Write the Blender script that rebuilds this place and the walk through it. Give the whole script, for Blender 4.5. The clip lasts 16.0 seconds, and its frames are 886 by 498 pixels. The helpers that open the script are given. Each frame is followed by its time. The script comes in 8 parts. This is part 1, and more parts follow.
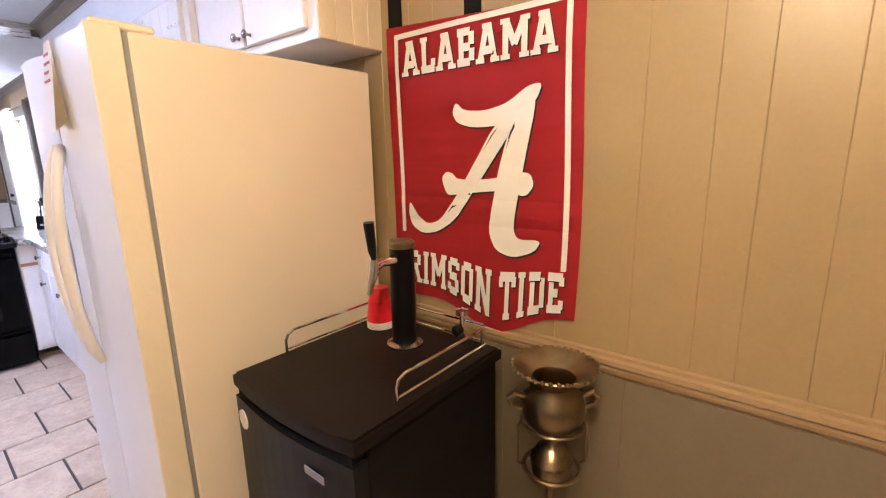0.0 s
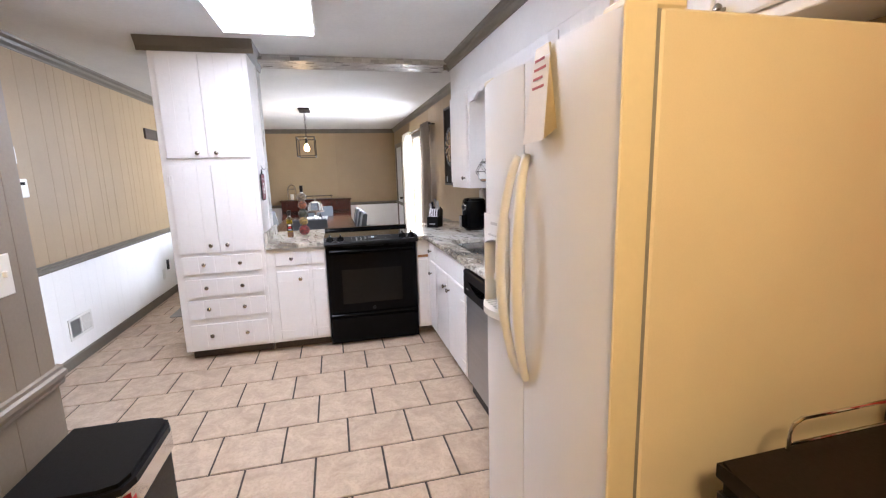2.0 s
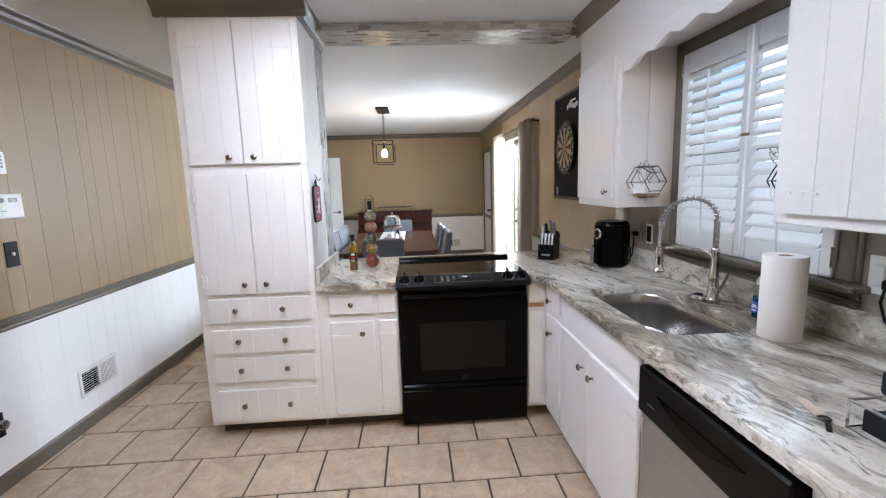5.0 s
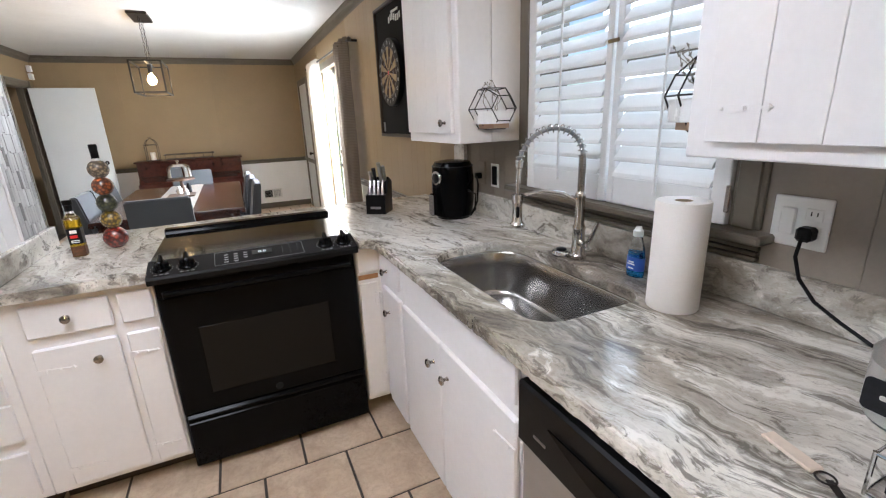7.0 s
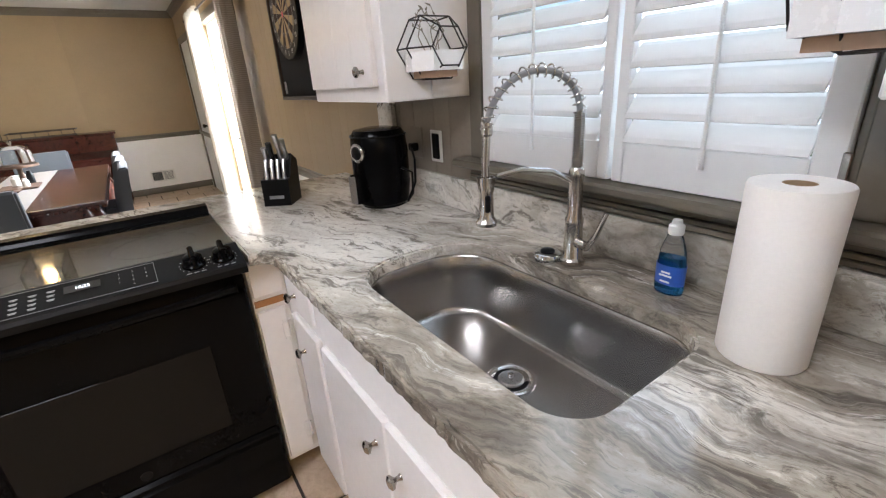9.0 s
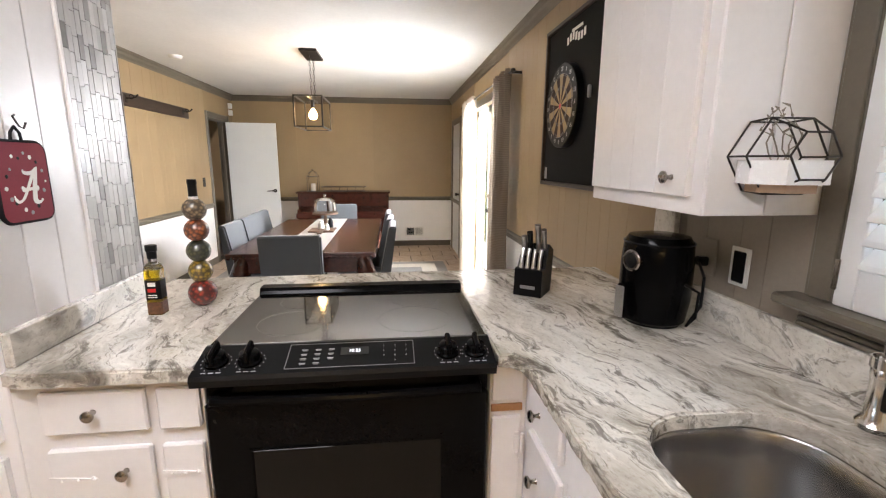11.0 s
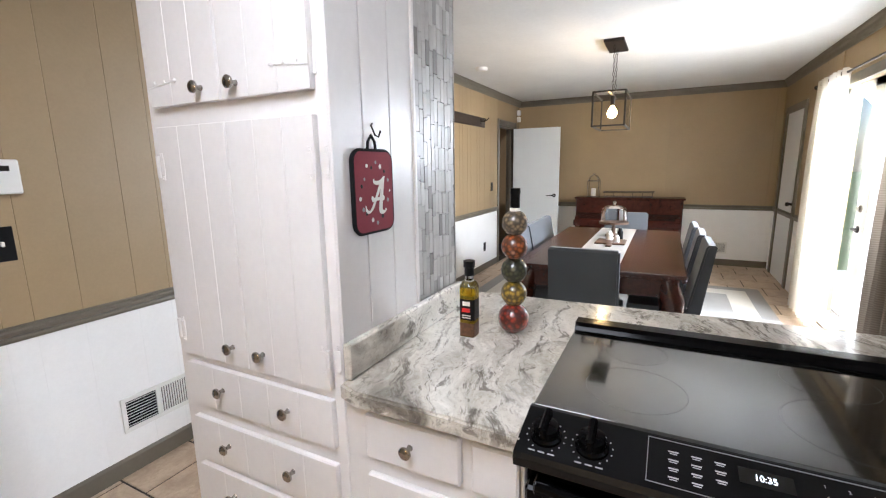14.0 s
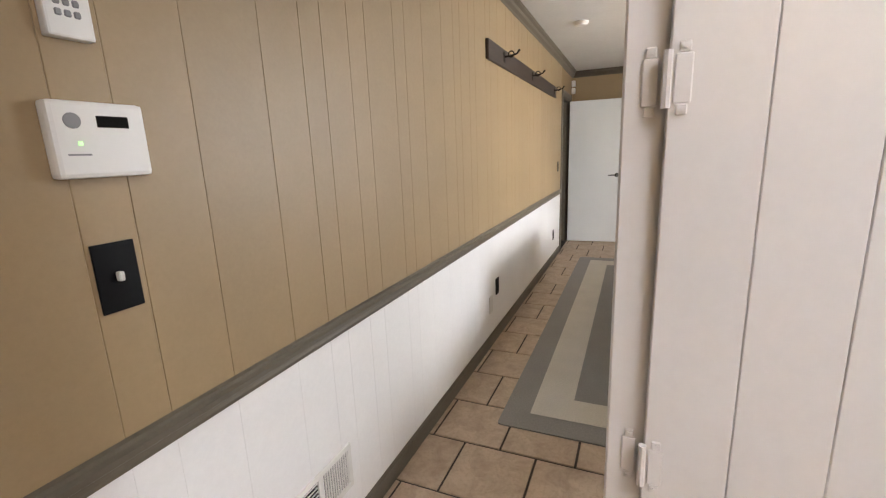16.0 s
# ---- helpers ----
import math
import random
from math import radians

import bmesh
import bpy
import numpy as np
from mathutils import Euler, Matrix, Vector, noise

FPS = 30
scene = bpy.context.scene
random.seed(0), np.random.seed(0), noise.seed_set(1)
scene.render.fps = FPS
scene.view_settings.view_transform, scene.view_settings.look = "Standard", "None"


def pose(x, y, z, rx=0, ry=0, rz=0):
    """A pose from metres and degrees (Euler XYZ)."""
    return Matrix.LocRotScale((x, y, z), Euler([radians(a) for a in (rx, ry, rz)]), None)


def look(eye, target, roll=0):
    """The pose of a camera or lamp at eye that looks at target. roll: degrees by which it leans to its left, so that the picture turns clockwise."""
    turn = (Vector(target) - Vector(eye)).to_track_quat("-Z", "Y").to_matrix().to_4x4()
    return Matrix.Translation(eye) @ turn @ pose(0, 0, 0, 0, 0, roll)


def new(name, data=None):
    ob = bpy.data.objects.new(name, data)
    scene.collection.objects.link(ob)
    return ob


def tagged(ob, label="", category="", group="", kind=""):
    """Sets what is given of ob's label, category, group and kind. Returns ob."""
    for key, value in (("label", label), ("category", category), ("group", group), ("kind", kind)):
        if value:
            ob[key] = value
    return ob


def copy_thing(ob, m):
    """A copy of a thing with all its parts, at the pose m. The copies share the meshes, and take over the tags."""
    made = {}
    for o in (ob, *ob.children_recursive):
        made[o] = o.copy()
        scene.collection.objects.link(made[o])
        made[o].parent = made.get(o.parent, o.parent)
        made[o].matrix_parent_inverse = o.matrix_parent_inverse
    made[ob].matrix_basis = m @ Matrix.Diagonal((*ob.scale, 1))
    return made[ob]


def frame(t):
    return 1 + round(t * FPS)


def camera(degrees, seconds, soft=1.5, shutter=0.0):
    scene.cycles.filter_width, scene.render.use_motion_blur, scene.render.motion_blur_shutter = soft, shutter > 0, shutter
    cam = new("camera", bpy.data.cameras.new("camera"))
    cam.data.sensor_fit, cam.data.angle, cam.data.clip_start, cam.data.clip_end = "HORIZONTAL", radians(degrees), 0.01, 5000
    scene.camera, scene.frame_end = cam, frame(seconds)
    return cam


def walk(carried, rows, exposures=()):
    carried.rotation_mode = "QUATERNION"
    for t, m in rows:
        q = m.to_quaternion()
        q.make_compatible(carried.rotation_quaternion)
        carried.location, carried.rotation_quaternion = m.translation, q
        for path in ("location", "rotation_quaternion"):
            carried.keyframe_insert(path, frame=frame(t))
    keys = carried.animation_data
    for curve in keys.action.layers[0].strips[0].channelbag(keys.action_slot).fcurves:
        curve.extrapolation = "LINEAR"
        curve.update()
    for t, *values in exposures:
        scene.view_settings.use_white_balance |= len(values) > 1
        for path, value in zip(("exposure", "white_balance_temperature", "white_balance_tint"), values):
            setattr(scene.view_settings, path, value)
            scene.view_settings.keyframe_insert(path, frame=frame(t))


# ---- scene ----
cam = camera(90.7, 16.0, soft=1.2)
METRES, EYE, TILT, LEAN, TURN = 4.6, 1.425, 0.0, 0.0, 38.9
ROWS = [
    (0.0, 0.0, 0.0, 0.0, -0.24, -12.0, 1.12),
    (0.5, -0.039, -0.0036, 0.002, 9.72, -11.89, 2.19),
    (1.0, -0.0793, -0.0003, 0.0011, 19.12, -11.19, 2.42),
    (1.5, -0.102, 0.0061, 0.0013, 27.76, -10.18, 1.8),
    (2.0, -0.1142, 0.0344, 0.0018, 37.07, -9.83, 1.65),
    (2.5, -0.1317, 0.0708, 0.0009, 45.32, -10.25, 1.5),
    (3.0, -0.1862, 0.1078, 0.0008, 48.4, -9.63, 1.5),
    (3.5, -0.2373, 0.1502, 0.0026, 49.34, -9.33, 3.11),
    (6.0, -0.353, 0.2269, 0.009, 43.35, -9.39, -0.26),
    (6.5, -0.3689, 0.2724, 0.0009, 35.33, -12.6, 1.48),
    (7.0, -0.3905, 0.3271, -0.0035, 25.8, -16.66, 2.2),
    (7.5, -0.4162, 0.3606, -0.0111, 13.48, -20.49, 1.57),
    (8.0, -0.4302, 0.3873, -0.0147, 5.37, -22.49, 2.43),
    (8.5, -0.437, 0.4193, -0.0157, 8.89, -22.79, 3.42),
    (9.0, -0.4441, 0.4353, -0.0148, 15.7, -21.26, 3.27),
    (9.5, -0.4542, 0.4403, -0.0111, 24.23, -17.56, 2.56),
    (10.0, -0.4621, 0.4397, -0.0069, 32.06, -14.74, 1.5),
    (12.5, -0.5451, 0.4854, 0.0019, 62.96, -9.51, -0.05),
    (13.0, -0.5525, 0.49, 0.0005, 70.39, -9.75, 0.88),
    (13.5, -0.5665, 0.4816, -0.0005, 75.46, -10.16, 1.01),
    (14.0, -0.5903, 0.4514, -0.0004, 77.85, -10.55, 0.9),
    (14.5, -0.6225, 0.3973, -0.0051, 81.93, -11.61, 3.02),
    (15.0, -0.6748, 0.344, -0.0089, 88.91, -10.61, 3.15),
]
LAST = [
    (15.5, (-3.512, -1.070, 1.377), (-5.082, -2.236, 0.958), -1.2),
    (16.0, (-3.626, -1.407, 1.369), (-5.414, -2.193, 0.940), -2.3),
]
walk(cam, [(t, pose(0, 0, EYE, TILT, LEAN, TURN) @ pose(METRES * x, METRES * y, METRES * z, 90 + pitch, roll, yaw)) for t, x, y, z, yaw, pitch, roll in ROWS]
     + [(t, look(eye, target, roll)) for t, eye, target, roll in LAST],
     [(0.0, 0.74, 4850, 26), (1.0, 0.6, 5550, 23), (2.5, 0.28, 5650, 15), (3.5, 0.16, 5500, 13), (6.0, 0.03, 5750, 12), (8.0, 0.16, 6000, 14), (9.0, 0.16, 6080, 14), (10.0, 0.22, 6500, 16), (12.5, 0.12, 6150, 14), (14.0, 0.02, 5950, 13), (15.0, -0.1, 6400, 16), (16.0, -0.14, 6450, 15)])

# ---- light ----
world = bpy.data.worlds.new("sky")
scene.world = world
world.use_nodes = True
wn = world.node_tree
sky = wn.nodes.new("ShaderNodeTexSky")
sky.sky_type, sky.sun_disc = "NISHITA", False
sky.sun_elevation, sky.sun_rotation = radians(57), radians(15)
wn.links.new(sky.outputs[0], wn.nodes["Background"].inputs[0])
wn.nodes["Background"].inputs[1].default_value = 0.15


def lamp(name, kind, m, energy, color=(1, 1, 1), size=(0.1, 0.1)):
    data = bpy.data.lights.new(name, kind)
    data.energy, data.color = energy, color
    if kind == "AREA":
        data.shape, data.size, data.size_y = "RECTANGLE", size[0], size[1]
    elif kind == "SUN":
        data.angle = size[0]
    else:
        data.shadow_soft_size = size[0]
    ob = new(name, data)
    ob.matrix_world = m
    return ob


lamp("sun", "SUN", look((-7.2, 5.0, 6.6), (-8.3, 0.9, 0)), 5.0, (1, 0.95, 0.86), (radians(0.5),))
lamp("window_daylight", "AREA", look((-3.47, 1.64, 1.72), (-3.47, 0.6, 1.45)), 15, (0.76, 0.89, 1), (1.0, 1.1))
lamp("patio_daylight", "AREA", look((-7.75, 1.62, 1.72), (-7.75, -0.1, 0.0)), 400, (0.93, 0.97, 1), (1.6, 0.8))
lamp("bedroom_daylight", "AREA", look((-3.5, -4.72, 1.25), (-3.5, -3, 0.6)), 290, (0.62, 0.8, 1), (1.2, 1.2))
lamp("pendant_glow", "POINT", pose(-7.60, -0.55, 1.84), 5, (1, 0.72, 0.38), (0.03,))
lamp("entry_glow", "POINT", pose(0.1, -0.25, 2.2), 68, (1, 0.68, 0.27), (0.12,))

# ---- materials ----
def nodes_of(name):
    m = bpy.data.materials.new(name)
    m.use_nodes = True
    t = m.node_tree
    return m, t, t.nodes["Principled BSDF"]


def put(t, kind, ins=None, **props):
    n = t.nodes.new("ShaderNode" + kind)
    for k, v in props.items():
        if k == "data_type":
            n.data_type = v
        elif k == "blend_type":
            n.blend_type = v
        elif k == "feature":
            n.feature = v
        elif k == "operation":
            n.operation = v
    for k, v in (ins or {}).items():
        if isinstance(v, bpy.types.NodeSocket):
            t.links.new(v, n.inputs[k])
        else:
            n.inputs[k].default_value = v
    return n


def coords(t, scale=(1, 1, 1), space="Object", turn=(0, 0, 0)):
    c = put(t, "TexCoord")
    return put(t, "Mapping", {"Vector": c.outputs[space], "Scale": scale, "Rotation": [radians(a) for a in turn]}).outputs[0]


def world_coords(t, scale=(1, 1, 1), turn=(0, 0, 0)):
    g = put(t, "NewGeometry")
    return put(t, "Mapping", {"Vector": g.outputs["Position"], "Scale": scale, "Rotation": [radians(a) for a in turn]}).outputs[0]


def ramp(t, fac, stops):
    n = put(t, "ValToRGB", {"Fac": fac})
    e = n.color_ramp.elements
    while len(e) < len(stops):
        e.new(0.5)
    for el, (p, c) in zip(e, stops):
        el.position, el.color = p, (*c, 1) if len(c) == 3 else c
    return n.outputs[0]


def mix(t, fac, a, b, mode="MIX"):
    n = put(t, "Mix", data_type="RGBA", blend_type=mode)
    for i, v in ((0, fac), (6, a), (7, b)):
        if isinstance(v, bpy.types.NodeSocket):
            t.links.new(v, n.inputs[i])
        else:
            n.inputs[i].default_value = (*v, 1) if i and len(v) == 3 else v
    return n.outputs[2]


def bump(t, b, height, strength=0.2, distance=0.002):
    n = put(t, "Bump", {"Height": height, "Strength": strength, "Distance": distance})
    t.links.new(n.outputs[0], b.inputs["Normal"])


def shade(c, k):
    return tuple(min(1, v * k) for v in c)


def paint(name, color, rough=0.5, grain=60, var=0.08, bmp=0.12, metal=0.0, rnd=0.0, spots=None, stretch=(1, 1, 1), coat=0.0, space="world", spec=None):
    """Painted, moulded or brushed surface: a base colour with broad stains, fine grain and slight relief."""
    m, t, b = nodes_of(name)
    v = world_coords(t, stretch) if space == "world" else coords(t, stretch)
    broad = put(t, "TexNoise", {"Vector": v, "Scale": 2.3, "Detail": 4.0, "Roughness": 0.6}).outputs[0]
    fine = put(t, "TexNoise", {"Vector": v, "Scale": grain, "Detail": 5.0, "Roughness": 0.65}).outputs[0]
    c = mix(t, ramp(t, broad, [(0.3, (0, 0, 0)), (0.7, (1, 1, 1))]), shade(color, 1 - var), shade(color, 1 + var))
    c = mix(t, ramp(t, fine, [(0.35, (0, 0, 0)), (0.65, (1, 1, 1))]), c, mix(t, 1.0, c, (1 - var,) * 3, "MULTIPLY"))
    if rnd:
        r = put(t, "ObjectInfo").outputs["Random"]
        k = ramp(t, r, [(0, (1 - rnd,) * 3), (1, (1, 1, 1))])
        c = mix(t, 1.0, c, k, "MULTIPLY")
    if spots:
        s = put(t, "TexNoise", {"Vector": v, "Scale": spots[1], "Detail": 6.0, "Roughness": 0.7}).outputs[0]
        c = mix(t, ramp(t, s, [(spots[2], (0, 0, 0)), (spots[2] + 0.08, (1, 1, 1))]), c, spots[0])
    t.links.new(c, b.inputs["Base Color"])
    rr = put(t, "MapRange", {"Value": fine, "To Min": max(0.02, rough - 0.07), "To Max": min(1, rough + 0.09)})
    t.links.new(rr.outputs[0], b.inputs["Roughness"])
    b.inputs["Metallic"].default_value = metal
    b.inputs["Coat Weight"].default_value = coat
    b.inputs["Specular IOR Level"].default_value = spec if spec is not None else (0.2 if max(color) < 0.03 else 0.5)
    bump(t, b, fine, bmp, 0.001)
    return m


def wood(name, dark, light, rough=0.35, scale=(1, 1, 12), axis_scale=6.0):
    m, t, b = nodes_of(name)
    v = coords(t, scale)
    w = put(t, "TexNoise", {"Vector": v, "Scale": axis_scale, "Detail": 6.0, "Roughness": 0.6, "Distortion": 1.2}).outputs[0]
    f = put(t, "TexNoise", {"Vector": v, "Scale": axis_scale * 9, "Detail": 3.0}).outputs[0]
    c = mix(t, ramp(t, w, [(0.3, (0, 0, 0)), (0.7, (1, 1, 1))]), dark, light)
    c = mix(t, ramp(t, f, [(0.4, (0.8, 0.8, 0.8)), (0.6, (1, 1, 1))]), (0, 0, 0), c)
    t.links.new(c, b.inputs["Base Color"])
    b.inputs["Roughness"].default_value = rough
    bump(t, b, w, 0.08, 0.001)
    return m


def glass(name, color=(1, 1, 1), rough=0.0, weight=1.0, ior=1.45):
    m, t, b = nodes_of(name)
    b.inputs["Base Color"].default_value = (*color, 1)
    b.inputs["Roughness"].default_value = rough
    b.inputs["Transmission Weight"].default_value = weight
    b.inputs["IOR"].default_value = ior
    return m


def glow(name, color, strength):
    m, t, b = nodes_of(name)
    b.inputs["Base Color"].default_value = (0.8, 0.8, 0.8, 1)
    b.inputs["Emission Color"].default_value = (*color, 1)
    b.inputs["Emission Strength"].default_value = strength
    return m


def fabric(name, color, grain=260, rough=0.9, var=0.2, sheen=0.2):
    m, t, b = nodes_of(name)
    v = coords(t)
    wv = put(t, "TexNoise", {"Vector": v, "Scale": grain, "Detail": 3.0}).outputs[0]
    big = put(t, "TexNoise", {"Vector": v, "Scale": 5.0, "Detail": 4.0}).outputs[0]
    c = mix(t, wv, shade(color, 1 - var), shade(color, 1 + var))
    c = mix(t, big, c, mix(t, 1.0, c, (0.82, 0.82, 0.82), "MULTIPLY"))
    t.links.new(c, b.inputs["Base Color"])
    b.inputs["Roughness"].default_value = rough
    b.inputs["Sheen Weight"].default_value = sheen
    bump(t, b, wv, 0.3, 0.001)
    return m


def plain_metal(name, color, rough):
    """Even satin metal with faint broad staining."""
    m, t, b = nodes_of(name)
    n = put(t, "TexNoise", {"Vector": world_coords(t), "Scale": 5.0, "Detail": 3.0}).outputs[0]
    t.links.new(mix(t, n, shade(color, 0.93), shade(color, 1.06)), b.inputs["Base Color"])
    t.links.new(put(t, "MapRange", {"Value": n, "To Min": rough - 0.03, "To Max": rough + 0.03}).outputs[0], b.inputs["Roughness"])
    b.inputs["Metallic"].default_value = 1.0
    return m


def stone(name):
    """Polished granite: taupe ground, drifting white bands, thin broken dark veins, one broad smoky streak."""
    m, t, b = nodes_of(name)
    p = world_coords(t, (1, 1, 1), (0, 0, -14))

    def bend(v, scale, amount):
        w = put(t, "TexNoise", {"Vector": p, "Scale": scale, "Detail": 4.0, "Roughness": 0.55}).outputs["Color"]
        w = put(t, "VectorMath", {0: w, 1: (0.5, 0.5, 0.5)}, operation="SUBTRACT").outputs[0]
        w = put(t, "VectorMath", {0: w, "Scale": amount}, operation="SCALE").outputs[0]
        return put(t, "VectorMath", {0: v, 1: w}, operation="ADD").outputs[0]

    def field(v, stretch, shift, detail, rough, twist=0.0):
        q = put(t, "Mapping", {"Vector": v, "Scale": stretch, "Location": shift}).outputs[0]
        return put(t, "TexNoise", {"Vector": q, "Scale": 1.0, "Detail": detail, "Roughness": rough, "Distortion": twist}).outputs[0]

    def grey(v):
        return (v, v, v)

    pv = bend(bend(p, 1.3, 0.42), 5.0, 0.10)
    band = field(pv, (1.2, 5.0, 4.6), (0, 0, 0), 9.0, 0.68)
    broad = field(pv, (0.8, 2.3, 2.3), (4, 7, 2), 4.0, 0.55)
    vein = field(pv, (2.2, 13, 11), (3, 5, 1), 9.0, 0.70, 0.6)
    hair = field(pv, (5, 38, 28), (1, 2, 7), 7.0, 0.72, 0.5)
    patch = field(p, (3.1, 4.0, 4.0), (9, 3, 4), 5.0, 0.6)
    grain = field(p, (70, 95, 95), (2, 6, 3), 4.0, 0.7)
    # slab colour gets steadily paler towards -x
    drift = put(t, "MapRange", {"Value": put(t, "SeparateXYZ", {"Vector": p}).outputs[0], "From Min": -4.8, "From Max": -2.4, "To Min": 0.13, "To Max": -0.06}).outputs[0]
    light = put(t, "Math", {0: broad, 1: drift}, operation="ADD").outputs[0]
    ground = ramp(t, band, [(0.34, (0.10, 0.09, 0.076)), (0.42, (0.235, 0.21, 0.178)), (0.50, (0.36, 0.33, 0.285)), (0.57, (0.49, 0.46, 0.41)), (0.66, (0.70, 0.68, 0.64))])
    pale = ramp(t, band, [(0.32, (0.36, 0.335, 0.295)), (0.45, (0.60, 0.58, 0.54)), (0.56, (0.76, 0.75, 0.725)), (0.70, (0.84, 0.835, 0.82))])
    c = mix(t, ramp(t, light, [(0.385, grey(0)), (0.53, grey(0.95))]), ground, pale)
    c = mix(t, ramp(t, band, [(0.565, grey(0)), (0.60, grey(0.8)), (0.65, grey(0))]), c, (0.83, 0.825, 0.805))
    here = ramp(t, patch, [(0.36, grey(0.25)), (0.52, grey(1))])
    dark = mix(t, 1.0, ramp(t, vein, [(0.38, grey(0.8)), (0.43, grey(0.36)), (0.465, grey(0))]), here, "MULTIPLY")
    c = mix(t, dark, c, (0.085, 0.075, 0.062))
    c = mix(t, ramp(t, vein, [(0.56, grey(0)), (0.63, grey(0.8))]), c, (0.82, 0.80, 0.77))
    thin = mix(t, 1.0, ramp(t, hair, [(0.40, grey(0.75)), (0.46, grey(0))]), here, "MULTIPLY")
    c = mix(t, thin, c, (0.12, 0.105, 0.09))
    c = mix(t, ramp(t, broad, [(0.29, grey(0.8)), (0.35, grey(0.4)), (0.39, grey(0))]), c, (0.075, 0.072, 0.07))
    c = mix(t, ramp(t, grain, [(0.36, grey(0.45)), (0.46, grey(0))]), c, mix(t, 1.0, c, (0.62, 0.58, 0.52), "MULTIPLY"))
    c = mix(t, 1.0, c, (1.0, 0.967, 0.905), "MULTIPLY")
    t.links.new(c, b.inputs["Base Color"])
    b.inputs["Roughness"].default_value = 0.13
    bump(t, b, vein, 0.02, 0.001)
    return m


def tile_glaze(name, base, dark):
    m, t, b = nodes_of(name)
    v = world_coords(t)
    r = put(t, "ObjectInfo").outputs["Random"]
    isl = put(t, "NewGeometry").outputs["Random Per Island"]
    rr = put(t, "Math", {0: r, 1: isl}, operation="ADD").outputs[0]
    n1 = put(t, "TexNoise", {"Vector": v, "Scale": 9.0, "Detail": 7.0, "Roughness": 0.68, "Distortion": 0.6}).outputs[0]
    n2 = put(t, "TexNoise", {"Vector": v, "Scale": 55.0, "Detail": 4.0}).outputs[0]
    c = mix(t, ramp(t, n1, [(0.33, (0, 0, 0)), (0.62, (1, 1, 1))]), dark, base)
    c = mix(t, ramp(t, n2, [(0.35, (0.25, 0.25, 0.25)), (0.5, (0, 0, 0))]), c, shade(dark, 0.8))
    c = mix(t, 1.0, c, ramp(t, put(t, "Math", {0: rr, 1: 0.5}, operation="MULTIPLY").outputs[0], [(0, (0.88, 0.87, 0.86)), (1, (1, 1, 1))]), "MULTIPLY")
    t.links.new(c, b.inputs["Base Color"])
    t.links.new(put(t, "MapRange", {"Value": n1, "To Min": 0.42, "To Max": 0.62}).outputs[0], b.inputs["Roughness"])
    bump(t, b, n1, 0.15, 0.002)
    return m


def mosaic_mat(name):
    m, t, b = nodes_of(name)
    isl = put(t, "NewGeometry").outputs["Random Per Island"]
    r = put(t, "ObjectInfo").outputs["Random"]
    isl = put(t, "Math", {0: put(t, "Math", {0: isl, 1: r}, operation="ADD").outputs[0]}, operation="FRACT").outputs[0]
    c = ramp(t, isl, [(0, (0.30, 0.29, 0.275)), (0.10, (0.36, 0.345, 0.33)), (0.22, (0.47, 0.455, 0.435)), (0.6, (0.53, 0.515, 0.495)), (0.85, (0.60, 0.585, 0.565)), (1, (0.68, 0.67, 0.65))])
    n = put(t, "TexNoise", {"Vector": world_coords(t, (3, 3, 1)), "Scale": 22.0, "Detail": 5.0, "Roughness": 0.65}).outputs[0]
    c = mix(t, n, c, mix(t, 1.0, c, (0.70, 0.69, 0.67), "MULTIPLY"))
    t.links.new(c, b.inputs["Base Color"])
    t.links.new(ramp(t, isl, [(0, (0.25,) * 3), (0.5, (0.42,) * 3), (1, (0.3,) * 3)]), b.inputs["Roughness"])
    bump(t, b, n, 0.1, 0.001)
    return m


TAN = paint("tan_panel_paint", (0.335, 0.238, 0.126), 0.46, 90, 0.05, 0.1, rnd=0.06)
# yellower version of the tan panelling, for the entry wall only
MUSTARD = paint("yellower_tan_panel", (0.355, 0.258, 0.117), 0.36, 90, 0.05, 0.1, rnd=0.05)
TAN_CASE = paint("tan_wall_paint", (0.34, 0.235, 0.13), 0.5, 70, 0.05)
GROOVE = paint("tan_groove_paint", (0.30, 0.213, 0.113), 0.6, 60, 0.05)
OLIVE = paint("olive_panel_paint", (0.19, 0.155, 0.095), 0.35, 80, 0.06, rnd=0.05)
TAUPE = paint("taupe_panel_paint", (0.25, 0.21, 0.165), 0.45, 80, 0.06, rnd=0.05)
WHITE_WALL = paint("white_wainscot_paint", (0.89, 0.885, 0.865), 0.3, 70, 0.03, rnd=0.012)
TRIM = paint("grey_brown_trim_paint", (0.135, 0.115, 0.085), 0.38, 60, 0.08, 0.15, stretch=(1, 1, 1))
WHITE = paint("white_cabinet_enamel", (0.79, 0.765, 0.75), 0.32, 45, 0.03, 0.25, spots=((0.55, 0.50, 0.45), 14.0, 0.74))
CREAM = paint("cream_panel", (0.72, 0.62, 0.44), 0.4, 60, 0.04)
CEIL = paint("ceiling_texture_paint", (0.74, 0.74, 0.72), 0.9, 38, 0.04, 0.7)
GROUT = paint("dark_grout", (0.06, 0.048, 0.04), 0.9, 120, 0.2, 0.4)
TILE = tile_glaze("beige_stone_tile", (0.61, 0.475, 0.345), (0.43, 0.315, 0.215))
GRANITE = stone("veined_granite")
MOSAIC = mosaic_mat("stick_mosaic")
STEEL = paint("brushed_steel", (0.36, 0.355, 0.35), 0.28, 120, 0.05, 0.08, metal=1.0, stretch=(1, 8, 8))
